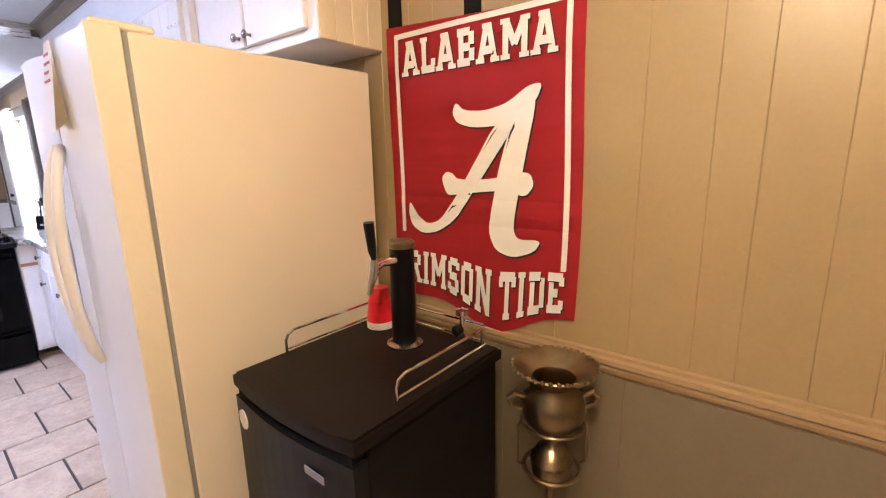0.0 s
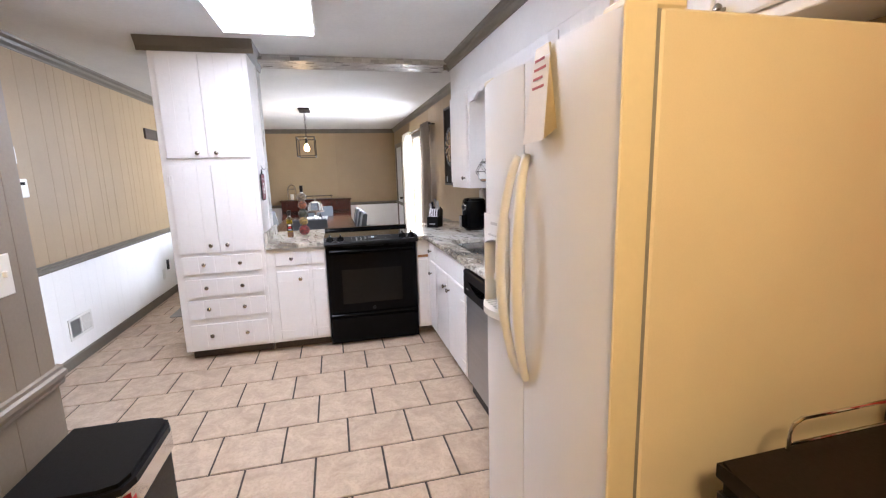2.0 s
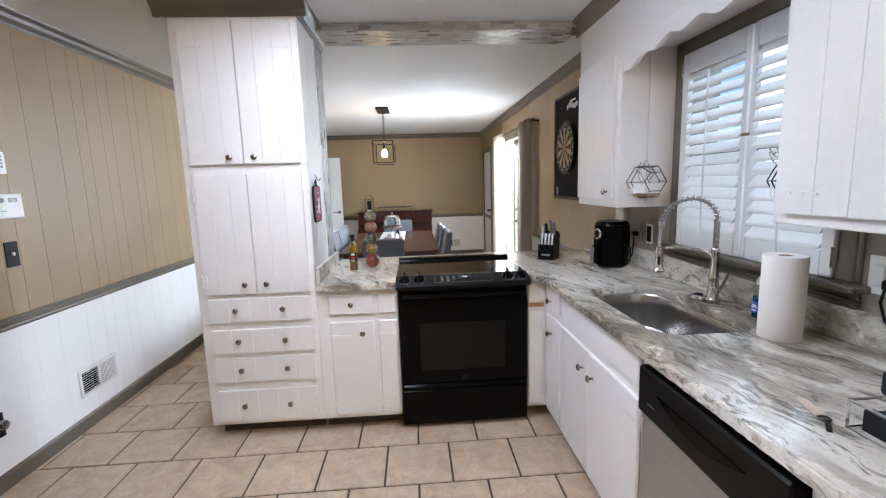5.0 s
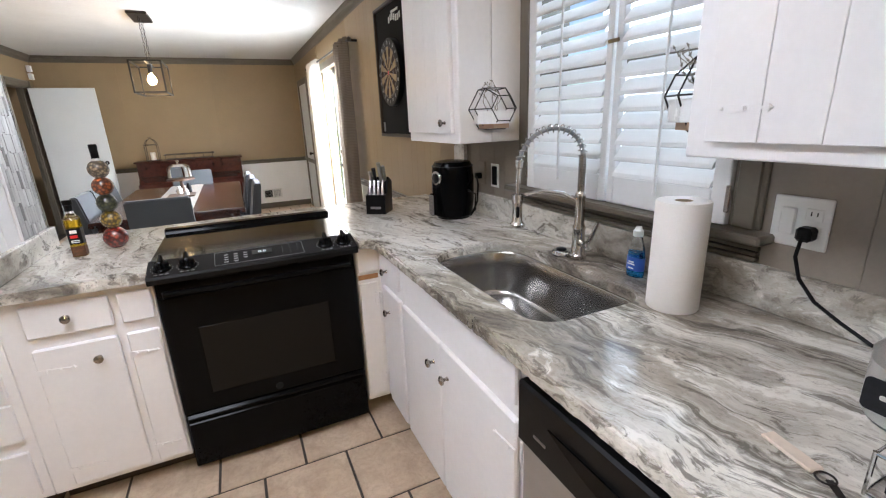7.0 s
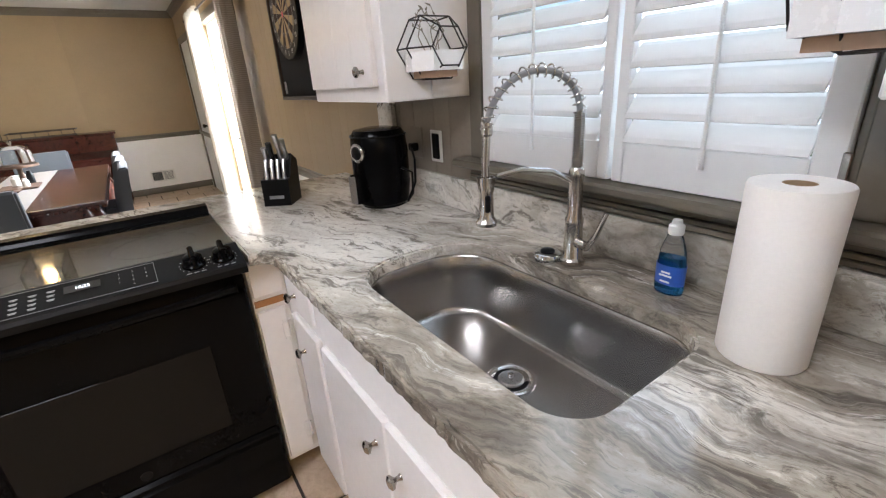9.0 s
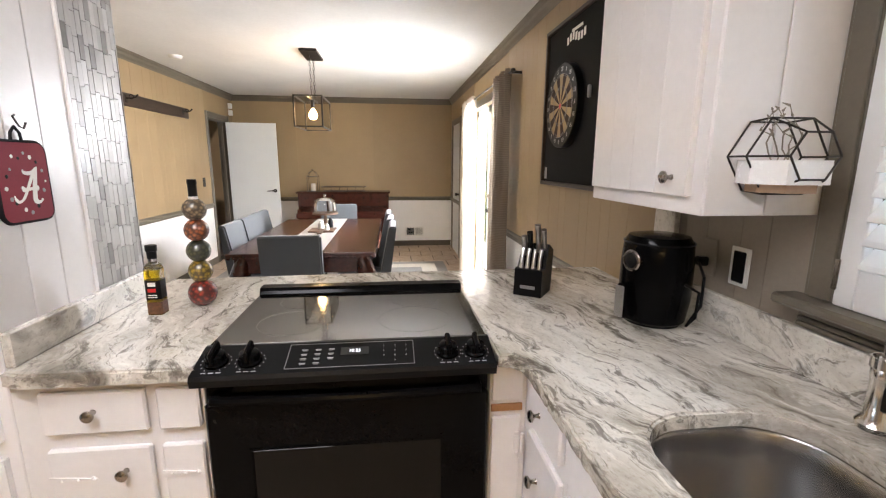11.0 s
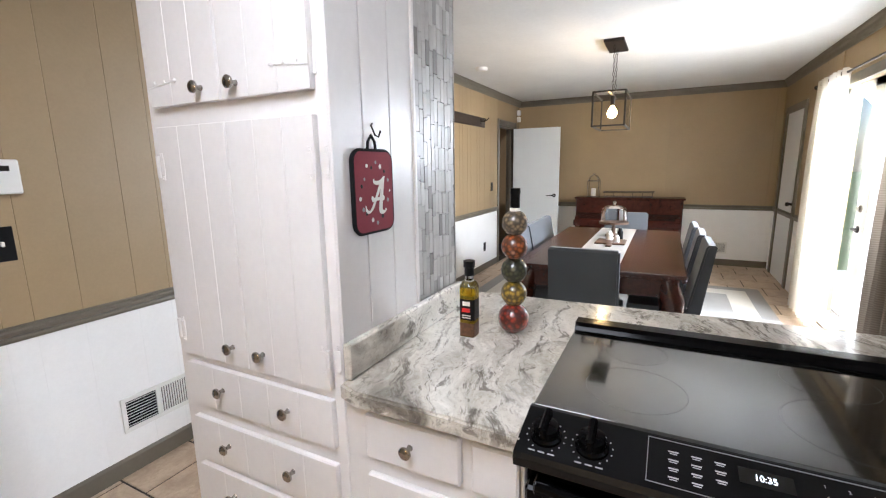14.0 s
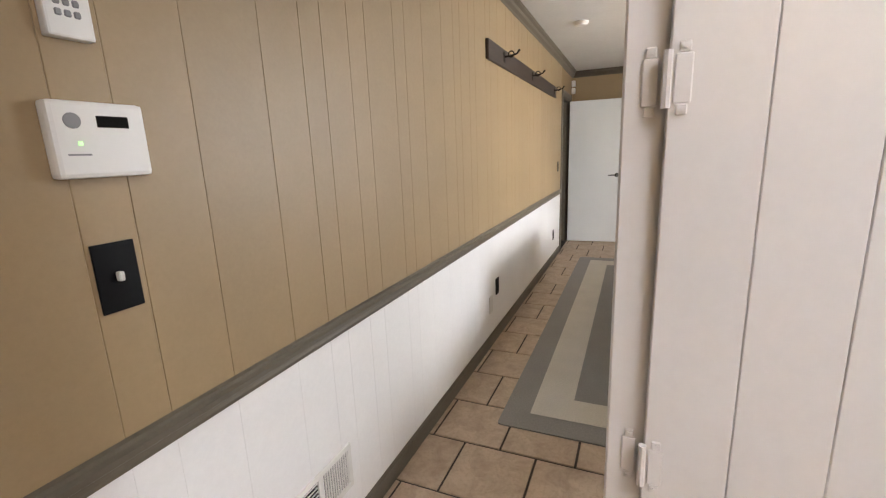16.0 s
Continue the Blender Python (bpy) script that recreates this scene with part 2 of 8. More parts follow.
SINK_STEEL = plain_metal("satin_sink_steel", (0.46, 0.445, 0.43), 0.24)
DW_STEEL = paint("dishwasher_steel", (0.42, 0.42, 0.42), 0.36, 130, 0.04, 0.05, metal=0.85, stretch=(0.4, 1, 14))
NICKEL = paint("satin_nickel", (0.38, 0.355, 0.325), 0.2, 100, 0.05, 0.05, metal=1.0)
CHROME = paint("chrome", (0.75, 0.75, 0.75), 0.1, 100, 0.03, 0.02, metal=1.0)
BRASS = paint("tarnished_brass", (0.30, 0.235, 0.135), 0.3, 30, 0.2, 0.1, metal=1.0, spots=((0.16, 0.12, 0.07), 9.0, 0.6))
BLACK = paint("black_enamel", (0.003, 0.003, 0.0033), 0.14, 100, 0.1, 0.03, spec=0.09)
BLACK_MATT = paint("black_plastic", (0.0045, 0.0045, 0.005), 0.38, 140, 0.12, 0.15, spec=0.16)
BLACK_GLASS = paint("black_ceramic_glass", (0.006, 0.006, 0.006), 0.05, 40, 0.05, 0.0, coat=0.4, spec=0.7)
OVEN_GLASS = paint("oven_window_glass", (0.009, 0.008, 0.007), 0.08, 40, 0.05, 0.0, spec=0.14)
IRON = paint("dark_bronze_metal", (0.035, 0.03, 0.026), 0.45, 80, 0.15, 0.2, metal=0.6)
FRIDGE_W = paint("white_appliance_enamel", (0.74, 0.72, 0.69), 0.3, 320, 0.02, 0.35)
# cream plastic; warm entry light is part of its painted yellow
FRIDGE_TRIM = paint("warm_lit_cream_plastic", (0.74, 0.66, 0.50), 0.35, 60, 0.03, 0.05)
SHUTTER = paint("white_shutter_paint", (0.69, 0.68, 0.66), 0.4, 50, 0.02, 0.08)
PLASTIC_W = paint("white_plastic", (0.78, 0.77, 0.73), 0.4, 60, 0.02, 0.04)
PLASTIC_G = paint("grey_plastic", (0.25, 0.25, 0.25), 0.5, 60, 0.05, 0.05)
MAHOGANY = wood("mahogany", (0.028, 0.007, 0.005), (0.07, 0.018, 0.011), 0.22, (1, 8, 8), 3.0)
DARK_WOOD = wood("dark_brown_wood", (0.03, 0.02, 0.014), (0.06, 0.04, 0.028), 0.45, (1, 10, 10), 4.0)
FLOOR_WOOD = wood("dark_floor_wood", (0.04, 0.02, 0.012), (0.09, 0.05, 0.03), 0.35, (6, 1, 6), 3.0)
GREY_FABRIC = fabric("grey_linen", (0.072, 0.081, 0.09))
CREAM_FABRIC = fabric("cream_runner_cloth", (0.62, 0.58, 0.52))
# black felt and cloth, also the painted darkness of slots and openings
BLACKNESS = paint("deep_black_felt_and_hollows", (0.006, 0.006, 0.007), 0.8, 200, 0.2, 0.2)
RED_CLOTH = fabric("red_banner_cloth", (0.60, 0.018, 0.02), 400, 0.7, 0.08, 0.1)


def creased(m):
    """Adds the soft folds of a cloth that was stored folded."""
    t = m.node_tree
    b = t.nodes["Principled BSDF"]
    n = put(t, "TexNoise", {"Vector": world_coords(t, (2.2, 1, 11)), "Scale": 1.0, "Detail": 2.0, "Distortion": 0.4}).outputs[0]
    w = put(t, "TexWave", {"Vector": world_coords(t, (0.12, 0, 1.02), (0, 2, 0)), "Scale": 0.62, "Distortion": 0.5, "Detail": 1.0})
    w.bands_direction = "Z"
    w.wave_profile = "SIN"
    line = ramp(t, w.outputs["Fac"], [(0.93, (0, 0, 0)), (1.0, (1, 1, 1))])
    h = put(t, "Math", {0: n, 1: put(t, "Math", {0: line, 1: 0.6}, operation="MULTIPLY").outputs[0]}, operation="ADD").outputs[0]
    bump(t, b, h, 0.7, 0.014)
    return m


creased(RED_CLOTH)
BANNER_WHITE = creased(paint("white_banner_print", (0.78, 0.76, 0.72), 0.8, 300, 0.03, 0.1))
WHITE_CLOTH = paint("white_printed_cloth", (0.78, 0.76, 0.72), 0.8, 300, 0.03, 0.1)
SHADOW_PRINT = paint("dark_printed_edge", (0.03, 0.02, 0.02), 0.8, 200, 0.1, 0.1)
RED_PLASTIC = paint("red_plastic", (0.62, 0.012, 0.012), 0.3, 80, 0.06, 0.05)
CLEAR = glass("clear_glass")
WINDOW_GLASS = glass("window_glass", (0.98, 1, 1), 0.0, 1.0, 1.1)

# ---- mesh helpers ----
offset = {}


def part(name, bm, mat, parent=None, label="", smooth=False):
    """One mesh object, shaped in world metres, under a thing or a part."""
    o = offset.get(parent, Vector())
    if parent is not None:
        bmesh.ops.translate(bm, verts=bm.verts, vec=-o)
    me = bpy.data.meshes.new(name)
    bmesh.ops.recalc_face_normals(bm, faces=bm.faces)
    bm.to_mesh(me)
    bm.free()
    me.materials.append(mat)
    if smooth:
        me.polygons.foreach_set("use_smooth", [True] * len(me.polygons))
        me.set_sharp_from_angle(angle=radians(35))
    ob = new(name, me)
    if parent is not None:
        ob.parent = parent
    offset[ob] = o
    if label:
        tagged(ob, label)
    return ob


def thing(name, loc, label, category, group="", kind=""):
    e = new(name)
    e.empty_display_size = 0.05
    e.location = loc
    offset[e] = Vector(loc)
    return tagged(e, label, category, group, kind)


def structure(name, bm, mat, label="", smooth=False, category=""):
    ob = part(name, bm, mat, None, "", smooth)
    return tagged(ob, label, category, "", "structure")


def box(bm, x0, x1, y0, y1, z0, z1, bev=0.0, seg=1, m=None):
    if bm is None:
        bm = bmesh.new()
    g = bmesh.ops.create_cube(bm, size=1.0)
    vs = g["verts"]
    bmesh.ops.scale(bm, verts=vs, vec=(abs(x1 - x0), abs(y1 - y0), abs(z1 - z0)))
    bmesh.ops.translate(bm, verts=vs, vec=((x0 + x1) / 2, (y0 + y1) / 2, (z0 + z1) / 2))
    if m is not None:
        bmesh.ops.transform(bm, matrix=m, verts=vs)
    if bev:
        es = {e for v in vs for e in v.link_edges}
        bmesh.ops.bevel(bm, geom=list(es), offset=bev, segments=seg, affect="EDGES", profile=0.6)
    return bm


def B(*a, **k):
    return box(None, *a, **k)


def lathe(bm, profile, x, y, z=0.0, seg=20, m=None):
    """profile: (radius, height) pairs, turned about the upright axis at x, y; m turns the whole about that foot."""
    if bm is None:
        bm = bmesh.new()
    rings = []
    for r, h in profile:
        if r < 1e-5:
            rings.append([bm.verts.new((0, 0, h))])
        else:
            rings.append([bm.verts.new((r * math.cos(2 * math.pi * i / seg), r * math.sin(2 * math.pi * i / seg), h)) for i in range(seg)])
    for a, b2 in zip(rings, rings[1:]):
        for i in range(seg):
            j = (i + 1) % seg
            if len(a) == 1 and len(b2) == 1:
                continue
            if len(a) == 1:
                bm.faces.new((a[0], b2[i], b2[j]))
            elif len(b2) == 1:
                bm.faces.new((a[i], a[j], b2[0]))
            else:
                bm.faces.new((a[i], a[j], b2[j], b2[i]))
    vs = [v for r in rings for v in r]
    mm = Matrix.Translation((x, y, z)) @ (m if m is not None else Matrix.Identity(4))
    bmesh.ops.transform(bm, matrix=mm, verts=vs)
    return bm


def tube(bm, pts, r, seg=8, closed=False):
    """A round rod along the points; r may be a list."""
    if bm is None:
        bm = bmesh.new()
    pts = [Vector(p) for p in pts]
    n = len(pts)
    rings, side = [], None
    for i, p in enumerate(pts):
        a = pts[i - 1] if (i or closed) else p
        b2 = pts[(i + 1) % n] if (i < n - 1 or closed) else p
        d = (b2 - a).normalized()
        if side is None:
            side = d.orthogonal().normalized()
        side = (side - d * side.dot(d)).normalized()
        up = d.cross(side)
        rr = r[i] if isinstance(r, (list, tuple)) else r
        rings.append([bm.verts.new(p + (side * math.cos(2 * math.pi * k / seg) + up * math.sin(2 * math.pi * k / seg)) * rr) for k in range(seg)])
    for i in range(n if closed else n - 1):
        a, b2 = rings[i], rings[(i + 1) % n]
        for k in range(seg):
            bm.faces.new((a[k], a[(k + 1) % seg], b2[(k + 1) % seg], b2[k]))
    if not closed:
        bm.faces.new(list(reversed(rings[0])))
        bm.faces.new(rings[-1])
    return bm


def slab(bm, outline, z0, z1, m=None):
    """An upright prism over a flat outline of (x, y)."""
    if bm is None:
        bm = bmesh.new()
    lo = [bm.verts.new((x, y, z0)) for x, y in outline]
    hi = [bm.verts.new((x, y, z1)) for x, y in outline]
    n = len(outline)
    bm.faces.new(list(reversed(lo)))
    bm.faces.new(hi)
    for i in range(n):
        j = (i + 1) % n
        bm.faces.new((lo[i], lo[j], hi[j], hi[i]))
    if m is not None:
        bmesh.ops.transform(bm, matrix=m, verts=lo + hi)
    return bm


def arc(cx, cy, r, a0, a1, n):
    return [(cx + r * math.cos(radians(a0 + (a1 - a0) * i / n)), cy + r * math.sin(radians(a0 + (a1 - a0) * i / n))) for i in range(n + 1)]


def rounded(x0, x1, y0, y1, r, n=5):
    return arc(x1 - r, y1 - r, r, 0, 90, n) + arc(x0 + r, y1 - r, r, 90, 180, n) + arc(x0 + r, y0 + r, r, 180, 270, n) + arc(x1 - r, y0 + r, r, 270, 360, n)


XZ = pose(0, 0, 0, 90, 0, 0)          # outline (x, z), prism depth along -y
YZ = Matrix(((0, 0, 1, 0), (1, 0, 0, 0), (0, 1, 0, 0), (0, 0, 0, 1)))  # outline (y, z), depth along x


def profile_run(bm, prof, a, b2, out):
    """A moulding: prof (out, up) pairs swept straight from a to b; out: the unit way off the wall."""
    if bm is None:
        bm = bmesh.new()
    out = Vector(out)
    ends = [[bm.verts.new(Vector(p) + out * o + Vector((0, 0, u))) for o, u in prof] for p in (a, b2)]
    n = len(prof)
    for i in range(n):
        j = (i + 1) % n
        bm.faces.new((ends[0][i], ends[0][j], ends[1][j], ends[1][i]))
    bm.faces.new(ends[0])
    bm.faces.new(list(reversed(ends[1])))
    return bm


RAIL = [(0, 0), (0.012, 0), (0.016, 0.012), (0.014, 0.022), (0.026, 0.03), (0.026, 0.044), (0.016, 0.05), (0.016, 0.06), (0, 0.066)]
CROWN = [(0, -0.085), (0.008, -0.085), (0.014, -0.07), (0.03, -0.05), (0.036, -0.03), (0.055, -0.015), (0.06, 0), (0, 0)]
BASE = [(0, 0), (0.014, 0), (0.014, 0.075), (0.008, 0.09), (0, 0.09)]
CASING = [(0, 0), (0.012, 0), (0.016, 0.015), (0.016, 0.03), (0.022, 0.04), (0.022, 0.066), (0.014, 0.075), (0, 0.078)]

plank_meshes = {}
RHYTHM = (0.164, 0.218, 0.155, 0.096, 0.14, 0.105, 0.202, 0.096)   # groove spacing of one sheet of panelling
plank_queue = []


def planks(parent, origin, along, normal, u0, u1, z0, z1, mat, seed, wide=None):
    """Grooved panelling on a wall face; built at the end of the script."""
    plank_queue.append((parent, origin, along, normal, u0, u1, z0, z1, mat, seed, wide))


# ---- the setting ----
YW, YL, XF, ZC = 1.21, -2.30, -10.6, 2.44       # window wall, long wall, far wall, ceiling
XE, XP, YP = 2.4, -2.12, -1.13                   # end wall behind the entry, closet block

bm = B(XF - 0.15, XE + 0.15, YL - 0.15, YW + 0.25, -0.12, -0.006)
floor = structure("floor", bm, GROUT, "beige stone tiles in running bond with dark grout", category="floor")

bm = B(XF - 0.2, XE + 0.2, YL - 0.15, YW + 0.25, ZC, ZC + 0.12)
structure("ceiling", bm, CEIL, "white textured ceiling", category="ceiling")

# window wall: kitchen window and patio door cut through
WX0, WX1, WZ0, WZ1 = -3.925, -3.04, 1.12, 2.06
PX0, PX1, PZ1 = -8.55, -6.95, 2.03
bm = bmesh.new()
for a in ((XF - 0.15, PX0, 0, ZC), (PX0, PX1, PZ1, ZC), (PX1, WX0, 0, ZC), (WX0, WX1, 0, WZ0), (WX0, WX1, WZ1, ZC), (WX1, XE + 0.15, 0, ZC)):
    box(bm, a[0], a[1], YW, YW + 0.16, a[2], a[3])
wall_window = structure("wall_window_side", bm, GROOVE, "tan panelled wall with a kitchen window and patio door", category="wall")

DX0, DX1, DZ1 = -3.70, -2.90, 2.02               # bedroom doorway in the long wall
EX0, EX1 = -10.32, -9.62                         # dining doorway in the long wall
bm = bmesh.new()
for a in ((XF - 0.15, EX0, 0, ZC), (EX0, EX1, DZ1, ZC), (EX1, DX0, 0, ZC), (DX0, DX1, DZ1, ZC), (DX1, XE + 0.15, 0, ZC)):
    box(bm, a[0], a[1], YL - 0.12, YL, a[2], a[3])
wall_long = structure("wall_long", bm, GROOVE, "tan panelled wall over white wainscot", category="wall")

wall_far = structure("wall_far", B(XF - 0.15, XF, YL, YW, 0, ZC), GROOVE, "tan dining room wall over white wainscot", category="wall")
wall_end = structure("wall_end", B(XE, XE + 0.15, YL, YW, 0, ZC), TAN_CASE, "plain tan end wall of the entry", category="wall")
wall_closet = structure("wall_closet", B(XP, XE, YL, YP, 0, ZC), GROOVE, "olive panelled closet wall beside the kitchen", category="wall")

Z1, Z2 = 0.79, 0.845
planks(wall_long, (0, YL, 0), (-1, 0, 0), (0, 1, 0), -DX0 + 0.08, -EX1 - 0.08, Z2, ZC, TAN, 4.163)
planks(wall_long, (0, YL, 0), (-1, 0, 0), (0, 1, 0), -DX0 + 0.08, -EX1 - 0.08, 0.0, Z1, WHITE_WALL, 4.163)
planks(wall_long, (0, YL, 0), (1, 0, 0), (0, 1, 0), DX1 + 0.08, XP, 0.0, ZC, TAN, 5)
planks(wall_far, (XF, 0, 0), (0, -1, 0), (1, 0, 0), -YW, -YL, Z2, ZC, TAN, 0.1, (1.22, 1.22))
planks(wall_far, (XF, 0, 0), (0, -1, 0), (1, 0, 0), -YW, -YL, 0.0, Z1, WHITE_WALL, 0.1, (1.22, 1.22))
planks(wall_window, (0, YW, 0), (-1, 0, 0), (0, -1, 0), 4.56, -PX1 - 0.0, Z2, ZC, TAN, 8)
planks(wall_window, (0, YW, 0), (-1, 0, 0), (0, -1, 0), 5.12, -PX1, 0.0, Z1, WHITE_WALL, 9)
planks(wall_window, (0, YW, 0), (-1, 0, 0), (0, -1, 0), -PX0, -XF, Z2, ZC, TAN, 10)
planks(wall_window, (0, YW, 0), (-1, 0, 0), (0, -1, 0), -PX0, -XF, 0.0, Z1, WHITE_WALL, 11)
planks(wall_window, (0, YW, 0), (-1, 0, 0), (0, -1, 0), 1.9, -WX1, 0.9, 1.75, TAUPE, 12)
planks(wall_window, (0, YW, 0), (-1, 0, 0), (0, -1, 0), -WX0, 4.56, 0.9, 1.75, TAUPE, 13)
planks(wall_window, (0, YW, 0), (-1, 0, 0), (0, -1, 0), -XE, 1.6, Z2, ZC, MUSTARD, 0.317, (0.218, 0.164, 0.096, 0.202, 0.105, 0.14, 0.096, 0.155))
planks(wall_window, (0, YW, 0), (-1, 0, 0), (0, -1, 0), -XE, 1.6, 0.0, Z1, OLIVE, 0.317, (0.4, 0.82))
planks(wall_closet, (0, YP, 0), (1, 0, 0), (0, 1, 0), XP, XE, Z2, ZC, TAUPE, 16)
planks(wall_closet, (0, YP, 0), (1, 0, 0), (0, 1, 0), XP, XE, 0.0, Z1, TAUPE, 17)
planks(wall_closet, (XP, 0, 0), (0, 1, 0), (-1, 0, 0), YL, YP, 0.0, ZC, TAUPE, 18)


def run(name, prof, a, b2, out, label, mat=TRIM):
    return structure(name, profile_run(None, prof, a, b2, out), mat, label, category="trim")


run("trim_rail_long", RAIL, (EX1 + 0.08, YL, 0.785), (DX0 - 0.08, YL, 0.785), (0, 1, 0), "grey-brown chair rail")
run("trim_rail_far", RAIL, (XF, YL, 0.785), (XF, YW, 0.785), (1, 0, 0), "grey-brown chair rail")
run("trim_rail_window", RAIL, (PX1, YW, 0.785), (-5.12, YW, 0.785), (0, -1, 0), "grey-brown chair rail")
run("trim_rail_patio", RAIL, (XF, YW, 0.785), (PX0, YW, 0.785), (0, -1, 0), "grey-brown chair rail")
RAIL_TAN = paint("tan_rail_paint", (0.36, 0.25, 0.12), 0.3, 60, 0.06)
run("trim_rail_entry", RAIL, (-1.6, YW, 0.803), (XE, YW, 0.803), (0, -1, 0), "tan painted chair rail", RAIL_TAN)
run("trim_rail_closet", RAIL, (XP - 0.02, YP, 0.785), (XE, YP, 0.785), (0, 1, 0), "taupe chair rail", TAUPE)
run("baseboard_long", BASE, (EX1 + 0.08, YL, 0), (DX0 - 0.08, YL, 0), (0, 1, 0), "grey-brown baseboard")
run("baseboard_far", BASE, (XF, YL, 0), (XF, YW, 0), (1, 0, 0), "grey-brown baseboard")
run("baseboard_window", BASE, (PX1, YW, 0), (-5.12, YW, 0), (0, -1, 0), "grey-brown baseboard")
run("baseboard_closet", BASE, (XP, YP, 0), (XE, YP, 0), (0, 1, 0), "taupe baseboard", TAUPE)
run("baseboard_closet_end", BASE, (XP, YL, 0), (XP, YP, 0), (-1, 0, 0), "taupe baseboard", TAUPE)
run("baseboard_entry", BASE, (-1.2, YW, 0), (XE, YW, 0), (0, -1, 0), "olive baseboard", OLIVE)
run("trim_crown_long", CROWN, (XF, YL, ZC), (XP, YL, ZC), (0, 1, 0), "grey-brown crown moulding")
run("trim_crown_far", CROWN, (XF, YL, ZC), (XF, YW, ZC), (1, 0, 0), "grey-brown crown moulding")
run("trim_crown_window", CROWN, (XF, YW, ZC), (-4.9, YW, ZC), (0, -1, 0), "grey-brown crown moulding")


def doorway(name, x0, x1, top, label):
    """Casing, jambs and stop of a doorway in the long wall."""
    d = thing(name, ((x0 + x1) / 2, YL, 0), label, "door frame", kind="structure")
    for x, s in ((x0, -1), (x1, 1)):
        bm = bmesh.new()
        pr = [(x + s * u, YL + o) for o, u in CASING]
        part("casing", slab(bm, pr, 0, top + 0.078), TRIM, d)
        part("jamb", B(min(x, x - s * 0.018), max(x, x - s * 0.018), YL - 0.12, YL, 0, top, 0.002), TRIM, d)
        part("stop", B(min(x - s * 0.018, x - s * 0.03), max(x - s * 0.018, x - s * 0.03), YL - 0.085, YL - 0.045, 0, top, 0.002), TRIM, d)
    bm = profile_run(None, CASING, (x0, YL, top), (x1, YL, top), (0, 1, 0))
    part("head_casing", bm, TRIM, d)
    part("head_jamb", B(x0, x1, YL - 0.12, YL, top - 0.018, top, 0.002), TRIM, d)
    return d


door_frame = doorway("door_1", DX0, DX1, DZ1, "grey-brown casing of an open bedroom doorway")
part("strike_plate", B(DX0 + 0.0175, DX0 + 0.0205, YL - 0.04, YL - 0.012, 0.93, 0.99, 0.001), BLACK_MATT, door_frame, "dark strike plate")
doorway("door_2", EX0, EX1, DZ1, "grey-brown casing of an open doorway in the dining room")

# rooms beyond the doorways
BY = -4.45
BX0, BX1, BZ0, BZ1 = -4.12, -2.85, 0.56, 1.86
bm = bmesh.new()
box(bm, -5.9, -5.8, BY, YL - 0.12, 0, ZC)
box(bm, -0.4, -0.3, BY, YL - 0.12, 0, ZC)
for a in ((-5.9, BX0, 0, ZC), (BX1, -0.3, 0, ZC), (BX0, BX1, 0, BZ0), (BX0, BX1, BZ1, ZC)):
    box(bm, a[0], a[1], BY - 0.12, BY, a[2], a[3])
# one even dark grey for bedroom walls, window casing and stool
DUSK = paint("bedroom_dark_grey", (0.10, 0.11, 0.12), 0.7, 60, 0.05)
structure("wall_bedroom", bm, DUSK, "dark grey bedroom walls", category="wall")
structure("floor_bedroom", B(-5.9, -0.3, BY - 0.12, YL - 0.12, -0.12, 0.0), FLOOR_WOOD, "dark wooden bedroom floor", category="floor")
structure("ceiling_bedroom", B(-5.9, -0.3, BY - 0.12, YL - 0.12, ZC, ZC + 0.1), CEIL, "white bedroom ceiling", category="ceiling")
bm = bmesh.new()
box(bm, -11.2, -11.1, -4.0, YL - 0.12, 0, ZC)
box(bm, -9.0, -8.9, -4.0, YL - 0.12, 0, ZC)
box(bm, -11.2, -8.9, -4.1, -4.0, 0, ZC)
structure("wall_hall", bm, TAN_CASE, "tan hall walls beyond the dining door", category="wall")
structure("floor_hall", B(-11.2, -8.9, -4.1, YL - 0.12, -0.12, 0.0), FLOOR_WOOD, "dark hall floor", category="floor")
structure("ceiling_hall", B(-11.2, -8.9, -4.1, YL - 0.12, ZC, ZC + 0.1), CEIL, "white hall ceiling", category="ceiling")

# unseen eave added to block direct sun from the window side
structure("roof_eave", B(XF - 0.3, XE + 0.3, YW + 0.16, YW + 0.85, 2.46, 2.56), CEIL, "unseen white eave added to keep sun off the shutters", category="roof")

# ground outside
LAWN = paint("lawn", (0.09, 0.14, 0.05), 0.9, 8, 0.3, 0.5)
structure("ground", B(-90, 90, -90, 90, -0.3, -0.15), LAWN, "grass behind the house", category="ground")


# ---- kitchen cabinets ----
def on_face(face, at, u0, u1, z0, z1, d0, d1, bev=0.0, bm=None):
    """A box on an upright face: face "x" looks along +x from x = at, "y" looks along -y from y = at."""
    if face == "x":
        return box(bm, at + d0, at + d1, u0, u1, z0, z1, bev)
    return box(bm, u0, u1, at - d1, at - d0, z0, z1, bev)


def spot(face, at, u, z, d):
    return Vector((at + d, u, z)) if face == "x" else Vector((u, at - d, z))


def knob(face, at, u, z, parent):
    turn = pose(0, 0, 0, 0, 90, 0) if face == "x" else pose(0, 0, 0, 90, 0, 0)
    p = spot(face, at, u, z, 0)
    prof = [(0.008, 0), (0.006, 0.004), (0.005, 0.012), (0.009, 0.016), (0.0155, 0.021), (0.0155, 0.026), (0.010, 0.030), (0, 0.031)]
    return part("knob", lathe(None, prof, p.x, p.y, p.z, 16, turn), NICKEL, parent, "round satin nickel knob", True)


